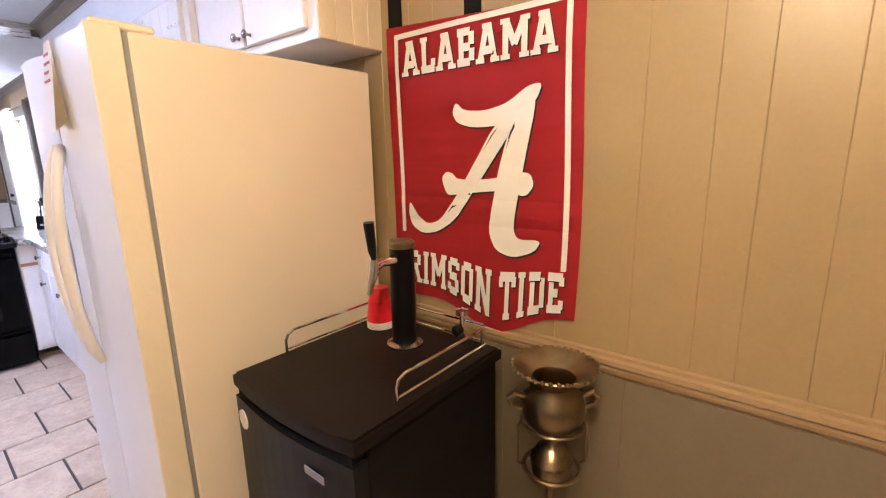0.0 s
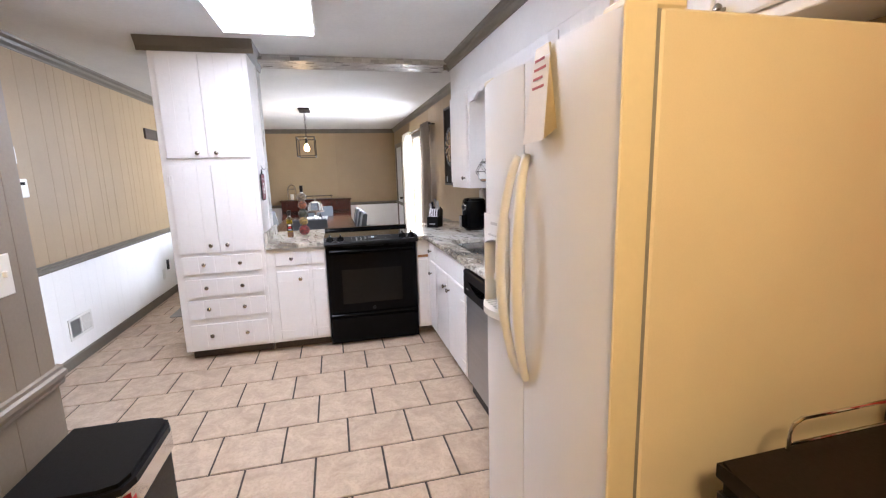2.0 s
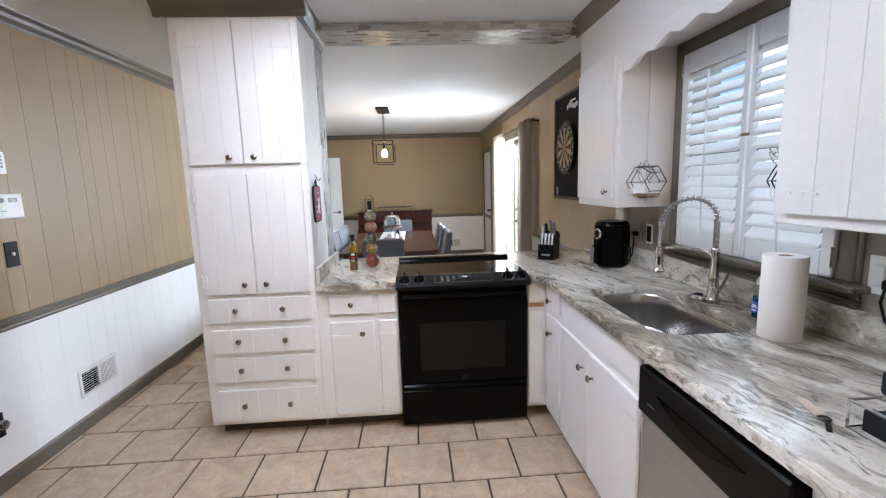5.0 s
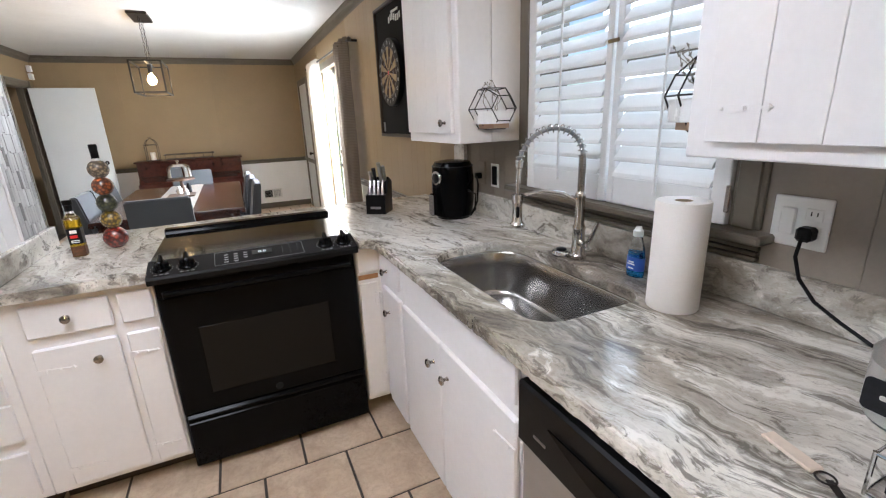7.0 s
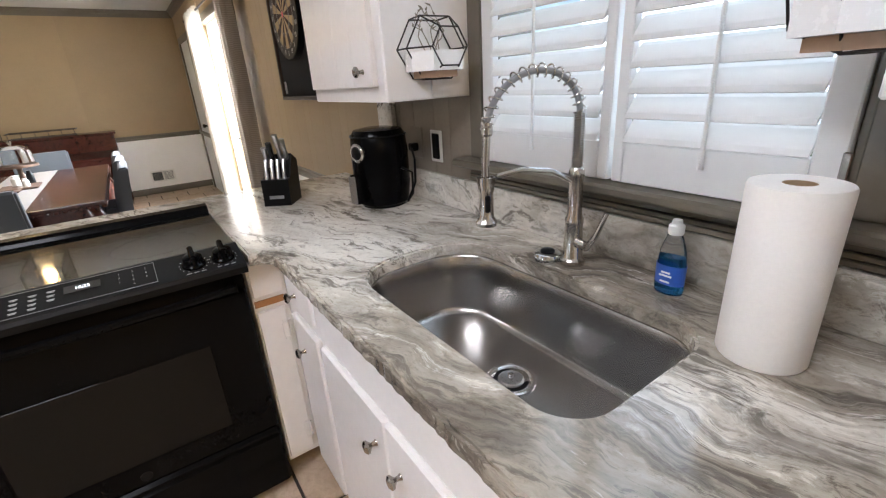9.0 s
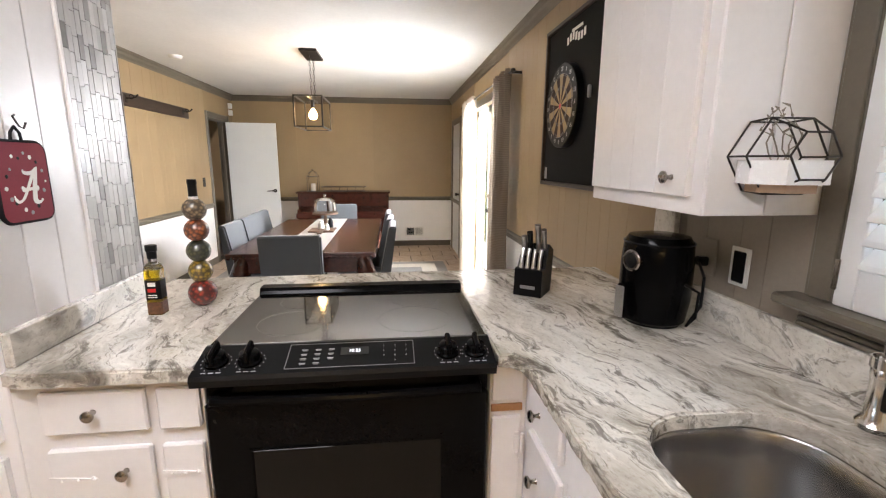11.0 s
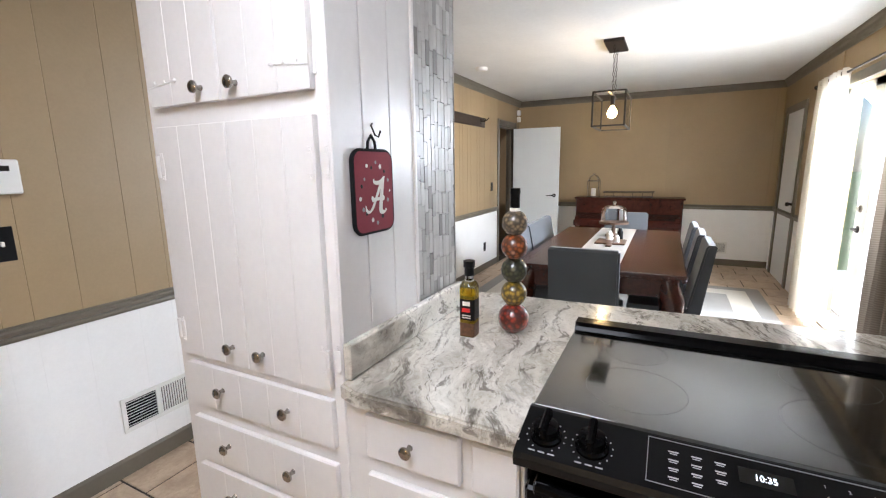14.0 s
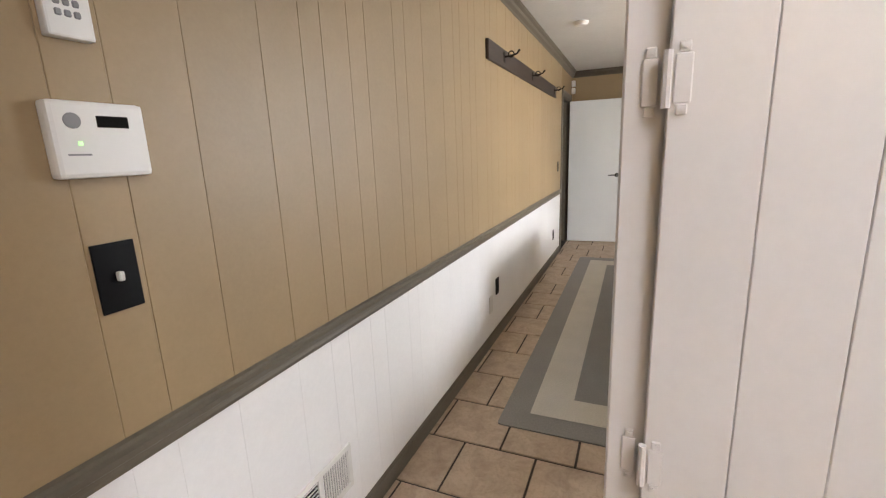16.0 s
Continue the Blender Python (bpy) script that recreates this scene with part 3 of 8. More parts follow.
def butt_hinge(face, at, u, z, parent, side):
    """Painted-over cabinet hinge: two scalloped leaves and a barrel."""
    bm = bmesh.new()
    for s in (-1, 1):
        c = u + s * 0.016
        on_face(face, at, c - 0.009, c + 0.009, z - 0.026, z + 0.026, 0.0 if s == side else 0.018, 0.004 if s == side else 0.0215, 0.0015, bm)
        for dz in (-0.032, 0.032):
            on_face(face, at, c - 0.006, c + 0.006, z + dz - 0.006, z + dz + 0.006, 0.0 if s == side else 0.018, 0.004 if s == side else 0.0215, 0.0015, bm)
            p = spot(face, at, c, z + dz, 0.004 if s == side else 0.0215)
            box(bm, p.x - 0.002, p.x + 0.002, p.y - 0.002, p.y + 0.002, p.z - 0.002, p.z + 0.002)
    p = spot(face, at, u, z, 0.021)
    lathe(bm, [(0, -0.03), (0.005, -0.03), (0.005, 0.03), (0, 0.03)], p.x, p.y, p.z, 8)
    return part("hinge", bm, WHITE, parent, "white painted hinge")


def strap_hinge(face, at, u, z, length, parent):
    """Long pointed strap hinge, painted over; length is signed along the face."""
    bm = bmesh.new()
    s = 1 if length > 0 else -1
    on_face(face, at, u - 0.006, u + 0.006, z - 0.03, z + 0.03, 0.0, 0.005, 0.0015, bm)
    o = [(u, z - 0.011), (u + length * 0.5, z - 0.0065), (u + length * 0.86, z - 0.002), (u + length * 0.92, z - 0.007), (u + length, z), (u + length * 0.92, z + 0.007), (u + length * 0.86, z + 0.002), (u + length * 0.5, z + 0.0065), (u, z + 0.011)]
    slab(bm, o, at + 0.018, at + 0.0215, YZ) if face == "x" else slab(bm, o, 0.018, 0.0215, Matrix.Translation((0, at, 0)) @ XZ)
    for k in (0.25, 0.6, 0.95):
        p = spot(face, at, u + length * k, z, 0.022)
        bmesh.ops.create_uvsphere(bm, u_segments=8, v_segments=5, radius=0.004, matrix=Matrix.Translation(p))
    return part("strap_hinge", bm, WHITE, parent, "white painted strap hinge")


def front(kind, face, at, u0, u1, z0, z1, parent, knobs=(), boards=0):
    """A door or drawer front, 18 mm proud, edges eased; boards: number of grooved planks across it."""
    if boards:
        body = part(kind, on_face(face, at, u0, u1, z0, z1, 0.0, 0.015, 0.002), WHITE, parent)
        w = (u1 - u0) / boards
        for i in range(boards):
            part("board", on_face(face, at, u0 + i * w + 0.0004, u0 + (i + 1) * w - 0.0004, z0, z1, 0.014, 0.0185, 0.0012), WHITE, body)
    else:
        body = part(kind, on_face(face, at, u0, u1, z0, z1, 0.0, 0.018, 0.005), WHITE, parent)
    for u, z in knobs:
        knob(face, at + (0.018 if face == "x" else -0.018), u, z, body)
    return body


FX, FY = -4.205, 0.575                           # cabinet faces of the peninsula and the sink run

# tall pantry
pantry = thing("pantry_cabinet", (-4.5, -1.1, 0), "tall white painted pantry cabinet with doors over four drawers", "cabinet")
part("body", B(-4.568, FX, -1.425, -0.772, 0.085, 2.37, 0.003), WHITE, pantry)
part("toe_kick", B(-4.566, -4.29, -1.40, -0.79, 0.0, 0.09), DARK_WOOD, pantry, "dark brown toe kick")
bm = profile_run(None, [(0, -0.09), (0.01, -0.09), (0.02, -0.06), (0.05, -0.02), (0.06, 0), (0, 0)], (FX, -1.485, ZC), (FX, -0.712, ZC), (1, 0, 0))
profile_run(bm, [(0, -0.09), (0.01, -0.09), (0.02, -0.06), (0.05, -0.02), (0.06, 0), (0, 0)], (-4.86, -0.772, ZC), (FX, -0.772, ZC), (0, 1, 0))
profile_run(bm, [(0, -0.09), (0.01, -0.09), (0.02, -0.06), (0.05, -0.02), (0.06, 0), (0, 0)], (-4.86, -1.425, ZC), (FX, -1.425, ZC), (0, -1, 0))
box(bm, -4.568, FX, -1.425, -0.772, 2.365, ZC - 0.002)
part("crown", bm, TRIM, pantry, "grey-brown crown moulding")
for u0, u1, ku in ((-1.378, -1.100, -1.165), (-1.092, -0.80, -1.035)):
    d = front("door", "x", FX, u0, u1, 1.598, 2.335, pantry, [(ku, 1.632)], 3)
    strap_hinge("x", FX, u0 if ku < -1.1 else u1, 1.66, 0.12 if ku < -1.1 else -0.12, d)
    strap_hinge("x", FX, u0 if ku < -1.1 else u1, 2.2, 0.12 if ku < -1.1 else -0.12, d)
for u0, u1, ku in ((-1.378, -1.094, -1.149), (-1.089, -0.80, -1.03)):
    d = front("door", "x", FX, u0, u1, 0.878, 1.545, pantry, [(ku, 0.934)], 3)
    left = ku < -1.1
    for z in (0.957, 1.437):
        butt_hinge("x", FX, u0 - 0.002 if left else u1 + 0.002, z, d, -1 if left else 1)
for z0, z1 in ((0.715, 0.85), (0.53, 0.668), (0.355, 0.50), (0.115, 0.302)):
    zk = (z0 + z1) / 2 + 0.004
    front("drawer", "x", FX, -1.37, -0.80, z0, z1, pantry, [(-1.215, zk), (-0.955, zk)], 5)
# boarded side panel towards the range
for i in range(3):
    part("side_board", B(-4.565 + i * 0.12 + 0.0015, -4.565 + (i + 1) * 0.12 - 0.0015, -0.772, -0.766, 1.0, 2.36, 0.002), WHITE, pantry)
part("side_trim", B(-4.574, -4.560, -0.772, -0.758, 1.0, 2.35, 0.003), WHITE, pantry)

# base cabinet between pantry and range
base_left = thing("base_cabinet", (-4.5, -0.54, 0), "white painted base cabinet with strap hinges beside the range", "cabinet", "base cabinets")
part("body", B(-4.78, FX, -0.770, -0.308, 0.085, 0.873, 0.002), WHITE, base_left)
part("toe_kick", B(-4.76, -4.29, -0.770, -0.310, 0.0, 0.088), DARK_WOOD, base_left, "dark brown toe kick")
front("drawer", "x", FX, -0.700, -0.448, 0.728, 0.846, base_left, [(-0.574, 0.79)])
front("drawer", "x", FX, -0.422, -0.316, 0.728, 0.846, base_left)
d = front("door", "x", FX, -0.700, -0.448, 0.11, 0.685, base_left, [(-0.515, 0.617)])
for z in (0.60, 0.18):
    strap_hinge("x", FX, -0.702, z, 0.115, d)
d = front("door", "x", FX, -0.422, -0.316, 0.11, 0.685, base_left)
for z in (0.60, 0.18):
    strap_hinge("x", FX, -0.424, z, 0.095, d)
part("back_panel", B(-4.82, -4.785, -0.770, 1.19, 0.0, 0.873), WHITE, base_left)

# corner and sink run
corner = thing("corner_cabinet", (-4.3, 0.9, 0), "white painted corner base cabinet, one drawer and door", "cabinet", "base cabinets")
part("body", B(-4.77, -3.90, FY, 1.185, 0.085, 0.873, 0.002), WHITE, corner)
part("side_body", B(-4.77, FX, 0.463, 0.573, 0.085, 0.873, 0.002), WHITE, corner)
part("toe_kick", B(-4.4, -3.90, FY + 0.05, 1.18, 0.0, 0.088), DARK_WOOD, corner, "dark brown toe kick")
part("filler_drawer", on_face("x", FX, 0.468, 0.560, 0.752, 0.868, 0, 0.012, 0.003), WHITE, corner)
part("bare_wood_strip", on_face("x", FX, 0.468, 0.560, 0.716, 0.738, 0, 0.006, 0.001), paint("bare_pine", (0.36, 0.17, 0.06), 0.6, 60, 0.15), corner, "bare brown wood strip")
fd = part("filler_door", on_face("x", FX, 0.468, 0.555, 0.11, 0.70, 0, 0.012, 0.003), WHITE, corner)
for z in (0.62, 0.2):
    butt_hinge("x", FX, 0.558, z, fd, 1)
front("drawer", "y", FY, -4.135, -3.915, 0.742, 0.862, corner, [(-4.05, 0.79)])
front("door", "y", FY, -4.135, -3.915, 0.11, 0.70, corner, [(-4.05, 0.60)])

sink_base = thing("sink_cabinet", (-3.48, 0.9, 0), "white painted sink base cabinet with two doors", "cabinet", "base cabinets")
part("face_frame", B(-3.898, -3.062, FY, FY + 0.02, 0.085, 0.873, 0.002), WHITE, sink_base)
part("side_panel", B(-3.898, -3.88, FY + 0.02, 1.185, 0.085, 0.873), WHITE, sink_base)
part("side_panel", B(-3.08, -3.062, FY + 0.02, 1.185, 0.085, 0.873), WHITE, sink_base)
part("bottom_panel", B(-3.88, -3.08, FY + 0.02, 1.185, 0.085, 0.103), WHITE, sink_base)
part("toe_kick", B(-3.898, -3.062, FY + 0.05, FY + 0.07, 0.0, 0.086), DARK_WOOD, sink_base, "dark brown toe kick")
part("false_front", on_face("y", FY, -3.885, -3.085, 0.742, 0.862, 0, 0.018, 0.005), WHITE, sink_base)
d = front("door", "y", FY, -3.885, -3.526, 0.11, 0.70, sink_base, [(-3.577, 0.606)])
d = front("door", "y", FY, -3.522, -3.085, 0.11, 0.70, sink_base, [(-3.468, 0.60)], 0)
for z in (0.61, 0.2):
    strap_hinge("y", FY, -3.083, z, -0.1, d)

end_cab = thing("end_cabinet", (-2.25, 0.9, 0), "white painted base cabinet between dishwasher and refrigerator", "cabinet", "base cabinets")
part("body", B(-2.448, -2.075, FY, 1.185, 0.085, 0.873, 0.002), WHITE, end_cab)
part("toe_kick", B(-2.448, -2.075, FY + 0.05, 1.18, 0.0, 0.088), DARK_WOOD, end_cab, "dark brown toe kick")
front("drawer", "y", FY, -2.43, -2.09, 0.742, 0.862, end_cab, [(-2.26, 0.80)])
front("door", "y", FY, -2.43, -2.09, 0.11, 0.70, end_cab, [(-2.14, 0.62)])

# dishwasher
dish = thing("dishwasher", (-2.755, 0.86, 0), "stainless dishwasher with black control panel", "dishwasher")
part("tub", B(-3.055, -2.455, 0.59, 1.17, 0.02, 0.868), BLACK_MATT, dish)
part("door", B(-3.052, -2.458, 0.556, 0.588, 0.12, 0.684, 0.004), DW_STEEL, dish, "brushed steel door")
pan = part("control_panel", B(-3.054, -2.456, 0.540, 0.588, 0.687, 0.846, 0.006), BLACK_MATT, dish, "black plastic control panel")
bm = slab(None, [(-2.94, 0.79)] + [(-2.94 + 0.37 * i / 12, 0.79 - 0.045 * math.sin(math.pi * i / 12)) for i in range(1, 12)] + [(-2.57, 0.79)], 0, 0.004, Matrix.Translation((0, 0.5385, 0)) @ XZ)
part("handle_recess", bm, BLACK, pan)
part("badge", B(-2.99, -2.95, 0.5375, 0.5405, 0.735, 0.741), STEEL, pan, "small silver badge")
part("kick_panel", B(-3.05, -2.46, 0.60, 0.62, 0.0, 0.12), BLACK_MATT, dish)

# ---- countertop ----
def chipped(pts, amount, seed, step=0.02):
    rng, out = random.Random(seed), []
    for (x0, y0), (x1, y1) in zip(pts, pts[1:]):
        n = max(1, int(math.hypot(x1 - x0, y1 - y0) / step))
        for i in range(n):
            k = i / n
            a = amount if 0 < i else amount * 0.3
            out.append((x0 + (x1 - x0) * k + rng.uniform(-a, a), y0 + (y1 - y0) * k + rng.uniform(-a, a)))
    return out


TOP = 0.912


def basin(inset):
    """Outline of the sink bowl, drawn in by inset; the end towards the range is rounder."""
    x0, x1, y0, y1 = -3.838 + inset, -3.126 - inset, 0.655 + inset, 1.030 - inset
    a, c = max(0.02, 0.135 - inset), max(0.015, 0.085 - inset)
    return arc(x1 - c, y0 + c, c, -90, 0, 8) + arc(x1 - c, y1 - c, c, 0, 90, 8) + arc(x0 + a, y1 - a, a, 90, 180, 8) + arc(x0 + a, y0 + a, a, 180, 270, 8)


SINK = basin(0.0)
front_edge = [(-2.072, 0.535), (-4.08, 0.535), (-4.125, 0.528), (-4.15, 0.505), (-4.16, 0.461)]
back_notch = [(-4.78, 0.461), (-4.78, -0.309), (-4.16, -0.309)]
left_edge = [(-4.16, -0.309), (-4.16, -0.70), (-4.18, -0.762), (-5.06, -0.762), (-5.10, 0.2), (-5.115, 1.20)]
outline = chipped(front_edge, 0.0018, 1, 0.013) + back_notch[:-1] + [(-4.78, -0.309)] + chipped(left_edge, 0.0018, 2, 0.014) + [(-5.115, 1.205), (-2.072, 1.205)]
bm = bmesh.new()


def ring_of(pts, z, inset=0.0):
    return [bm.verts.new((x, y, z)) for x, y in pts]


top_o, top_i = ring_of(outline, TOP), ring_of(SINK, TOP)
edges = []
for ring in (top_o, top_i):
    edges += [bm.edges.new((ring[i], ring[(i + 1) % len(ring)])) for i in range(len(ring))]
bmesh.ops.triangle_fill(bm, use_beauty=True, use_dissolve=False, edges=edges)
g = bmesh.ops.extrude_face_region(bm, geom=list(bm.faces))
low = [v for v in g["geom"] if isinstance(v, bmesh.types.BMVert)]
bmesh.ops.translate(bm, verts=low, vec=(0, 0, -0.037))
bmesh.ops.bevel(bm, geom=[e for e in bm.edges if abs(e.verts[0].co.z - TOP) < 1e-4 and abs(e.verts[1].co.z - TOP) < 1e-4 and any(abs(f.normal.z) < 0.5 for f in e.link_faces)], offset=0.006, segments=2, affect="EDGES")
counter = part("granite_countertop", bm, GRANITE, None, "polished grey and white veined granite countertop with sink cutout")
tagged(counter, category="countertop")

splash = part("granite_backsplash", B(-4.55, -2.072, 1.186, 1.206, TOP + 0.001, 1.025, 0.003), GRANITE, None, "grey granite backsplash strip under the window")
tagged(splash, category="backsplash")
sb = part("side_backsplash", B(-4.862, -4.198, -0.765, -0.742, TOP + 0.001, 1.005, 0.004), GRANITE, None, "granite backsplash strip against the pantry side")
tagged(sb, category="backsplash")

# undermount sink
sink = thing("kitchen_sink", (-3.45, 0.84, 0.67), "single-bowl satin stainless undermount sink", "sink")
bm = bmesh.new()
rings = []
for inset, z in ((-0.012, 0.8735), (0.0, 0.872), (0.004, 0.866), (0.006, 0.80), (0.008, 0.712), (0.012, 0.700), (0.020, 0.692), (0.032, 0.688), (0.12, 0.684), (0.168, 0.6815)):
    rings.append([bm.verts.new((x, y, z)) for x, y in basin(inset)])
for a, b2 in zip(rings, rings[1:]):
    for i in range(len(a)):
        j = (i + 1) % len(a)
        bm.faces.new((a[i], a[j], b2[j], b2[i]))
bm.faces.new(rings[-1])
part("bowl", bm, SINK_STEEL, sink, "", True)
DRX, DRY = -3.474, 0.872
dr = part("drain", lathe(None, [(0.060, 0.0), (0.060, 0.0035), (0.055, 0.005), (0.047, 0.0035), (0.043, 0.0008)], DRX, DRY, 0.6822, 28), CHROME, sink, "polished drain flange", True)
# no hollow here: a flat black disc paints the drain's shade
part("strainer_cup", lathe(None, [(0.043, 0.0014), (0.040, 0.0012), (0.034, 0.0009), (0, 0.0009)], DRX, DRY, 0.6822, 28), BLACK_MATT, dr, "flat black disc for the shaded drain mouth", True)
part("strainer_basket", lathe(None, [(0.031, 0.001), (0.031, 0.004), (0.027, 0.0065), (0.020, 0.0040), (0.012, 0.0035), (0.0, 0.0035)], DRX, DRY, 0.6822, 24), STEEL, dr, "steel strainer basket", True)
part("strainer_post", lathe(None, [(0.005, 0.003), (0.005, 0.010), (0.009, 0.012), (0.008, 0.017), (0, 0.018)], DRX, DRY, 0.6822, 14), CHROME, dr, "", True)

# ---- range ----
stove = thing("range", (-4.48, 0.076, 0), "black slide-in electric range with smooth glass cooktop", "stove")
Y0, Y1 = -0.304, 0.456
part("body", B(-4.775, -4.205, Y0, Y1, 0.012, 0.90, 0.003), BLACK, stove)
ct = part("cooktop", B(-4.775, -4.262, Y0 - 0.006, Y1 + 0.006, 0.913, 0.927, 0.004), BLACK_GLASS, stove, "black ceramic glass cooktop")
RING = paint("faint_ring_print", (0.02, 0.02, 0.02), 0.3, 60, 0.05, 0.0)
for bx, by, r in ((-4.42, -0.12, 0.105), (-4.42, 0.26, 0.115), (-4.63, -0.13, 0.075), (-4.63, 0.27, 0.09)):
    bm = bmesh.new()
    for q in (r,):
        tube(bm, [(bx + q * math.cos(a * math.pi / 24), by + q * math.sin(a * math.pi / 24), 0.9268) for a in range(48)], 0.0005, 4, True)
    part("burner_ring", bm, RING, ct, "thin grey burner outline")
part("rear_trim", slab(None, [(-4.775, 0.926), (-4.735, 0.926), (-4.742, 0.938), (-4.752, 0.948), (-4.800, 0.948), (-4.800, 0.926)], Y0 - 0.006, Y1 + 0.006, Matrix(((1, 0, 0, 0), (0, 0, 1, 0), (0, 1, 0, 0), (0, 0, 0, 1)))), BLACK, stove, "raised black vent trim")
SWAP = Matrix(((1, 0, 0, 0), (0, 0, 1, 0), (0, 1, 0, 0), (0, 0, 0, 1)))   # outline (x, z), depth along y
cp = part("control_panel", slab(None, [(-4.262, 0.86), (-4.262, 0.928), (-4.25, 0.929), (-4.135, 0.898), (-4.130, 0.888), (-4.135, 0.868), (-4.20, 0.86)], Y0 - 0.008, Y1 + 0.008, SWAP), BLACK_MATT, stove, "sloped black control panel")
slope = math.degrees(math.atan2(0.031, 0.115))
SL = Matrix.Translation((-4.1925, 0, 0.9145)) @ pose(0, 0, 0, 0, slope, 0)


def on_slope(bm, x0, x1, y0, y1, z0, z1, bev=0.0):
    return box(bm, x0, x1, y0, y1, z0, z1, bev, 1, SL)


MARK = paint("pale_grey_print", (0.55, 0.55, 0.55), 0.6, 60, 0.02, 0.0)
for ky in (-0.262, -0.178, 0.338, 0.414):
    kb = part("burner_knob", lathe(None, [(0.030, 0), (0.030, 0.006), (0.026, 0.010), (0.024, 0.026), (0.02, 0.029), (0, 0.030)], 0, 0, 0, 24, SL @ Matrix.Translation((0.008, ky, 0.0008))), BLACK, cp, "black burner knob", True)
    part("grip", on_slope(None, -0.022, 0.038, ky - 0.007, ky + 0.007, 0.012, 0.046, 0.004), BLACK, kb)
    bm = bmesh.new()
    for i in range(14):
        a = radians(30 + i * 300 / 13)
        on_slope(bm, 0.008 + 0.036 * math.cos(a) - 0.0012, 0.008 + 0.036 * math.cos(a) + 0.0012, ky + 0.036 * math.sin(a) - 0.0012, ky + 0.036 * math.sin(a) + 0.0012, 0.0008, 0.0014)
    part("dial_marks", bm, MARK, cp, "pale dial marks")
    bm = bmesh.new()
    for i in (-1, 0, 1):
        on_slope(bm, 0.048, 0.0505, ky + i * 0.018 - 0.006, ky + i * 0.018 + 0.006, 0.0008, 0.0014)
    part("print_bar", bm, MARK, cp, "pale printed legend")
bm = bmesh.new()
for a in ((-0.050, -0.0485, -0.085, 0.245), (0.046, 0.0475, -0.085, 0.245), (-0.050, 0.0475, -0.0865, -0.085), (-0.050, 0.0475, 0.245, 0.2465)):
    on_slope(bm, *a, 0.0008, 0.0016)
part("keypad_border", bm, PLASTIC_G, cp, "thin grey keypad outline")
part("display", on_slope(None, -0.030, 0.002, 0.05, 0.125, 0.0008, 0.0016), BLACK_GLASS, cp, "dark clock window")
bm = bmesh.new()
for r in range(4):
    for c in range(3):
        if not (r == 3 and c == 2):
            y = -0.045 + c * 0.035
            on_slope(bm, -0.027 + r * 0.018, -0.0245 + r * 0.018, y - 0.008, y + 0.008, 0.0008, 0.0014)
            on_slope(bm, -0.022 + r * 0.018, -0.0205 + r * 0.018, y - 0.006, y + 0.006, 0.0008, 0.0014)
part("key_legends", bm, MARK, cp, "pale printed key legends")


def lettering(text, size, m, mat, parent, name="lettering", extrude=0.0003, bold=0.0, stretch=1.0, shear=0.0, spacing=1.0, label=""):
    """Words in the built-in font as a flat mesh under a thing; m places the text's own x, y plane, centred."""
    cu = bpy.data.curves.new(name, "FONT")
    cu.body, cu.size, cu.extrude, cu.offset, cu.shear = text, size, extrude, bold, shear
    cu.space_character, cu.resolution_u = spacing, 3
    cu.align_x, cu.align_y = "CENTER", "CENTER"
    tmp = bpy.data.objects.new(name, cu)
    scene.collection.objects.link(tmp)
    me = bpy.data.meshes.new_from_object(tmp.evaluated_get(bpy.context.evaluated_depsgraph_get()))
    bpy.data.objects.remove(tmp)
    bm = bmesh.new()
    bm.from_mesh(me)
    bpy.data.meshes.remove(me)
    bmesh.ops.transform(bm, matrix=m @ Matrix.Diagonal((1, stretch, 1, 1)), verts=bm.verts)
    return part(name, bm, mat, parent, label)


LED = glow("white_led_digits", (0.85, 0.95, 1), 2.2)
T_SLOPE = SL @ Matrix(((0, -1, 0, 0), (1, 0, 0, 0), (0, 0, 1, 0), (0, 0, 0, 1)))
lettering("10:35", 0.0145, T_SLOPE @ Matrix.Translation((0.0875, 0.014, 0.0017)), LED, cp, "clock_digits", 0.0001, 0.0, 1.2, label="glowing white clock digits")
for i, ch in enumerate("1234567890"):
    lettering(ch, 0.008, T_SLOPE @ Matrix.Translation((0.165 + 0.03 * (i % 3 if i < 9 else 1), 0.03 - 0.02 * (i // 3), 0.0012)), MARK, cp, "keypad_digit", 0.0001)
od = part("oven_door", B(-4.205, -4.172, Y0 + 0.004, Y1 - 0.004, 0.285, 0.80, 0.006), BLACK, stove, "glossy black oven door")
part("oven_window", B(-4.1725, -4.1700, -0.185, 0.320, 0.365, 0.66, 0.001), OVEN_GLASS, od, "dark tinted oven window")
bm = bmesh.new()
for a in ((-0.192, 0.327, 0.357, 0.362), (-0.192, 0.327, 0.664, 0.667), (-0.195, -0.190, 0.357, 0.667), (0.325, 0.330, 0.357, 0.667)):
    box(bm, -4.1725, -4.1685, *a)
part("window_border", bm, BLACK, od)
pts = [(-4.15 + 0.012 * math.sin(math.pi * i / 12), -0.27 + 0.692 * i / 12, 0.822) for i in range(13)]
bm = tube(None, pts, 0.013, 10)
for y in (-0.26, 0.412):
    box(bm, -4.19, -4.145, y - 0.016, y + 0.016, 0.805, 0.835, 0.004)
part("oven_handle", bm, BLACK, od, "black bar handle", True)
bm = bmesh.new()
for i in range(3):
    box(bm, -4.206, -4.203, -0.16 + i * 0.19, -0.01 + i * 0.19, 0.842, 0.853)
part("vent_slots", bm, BLACKNESS, stove)
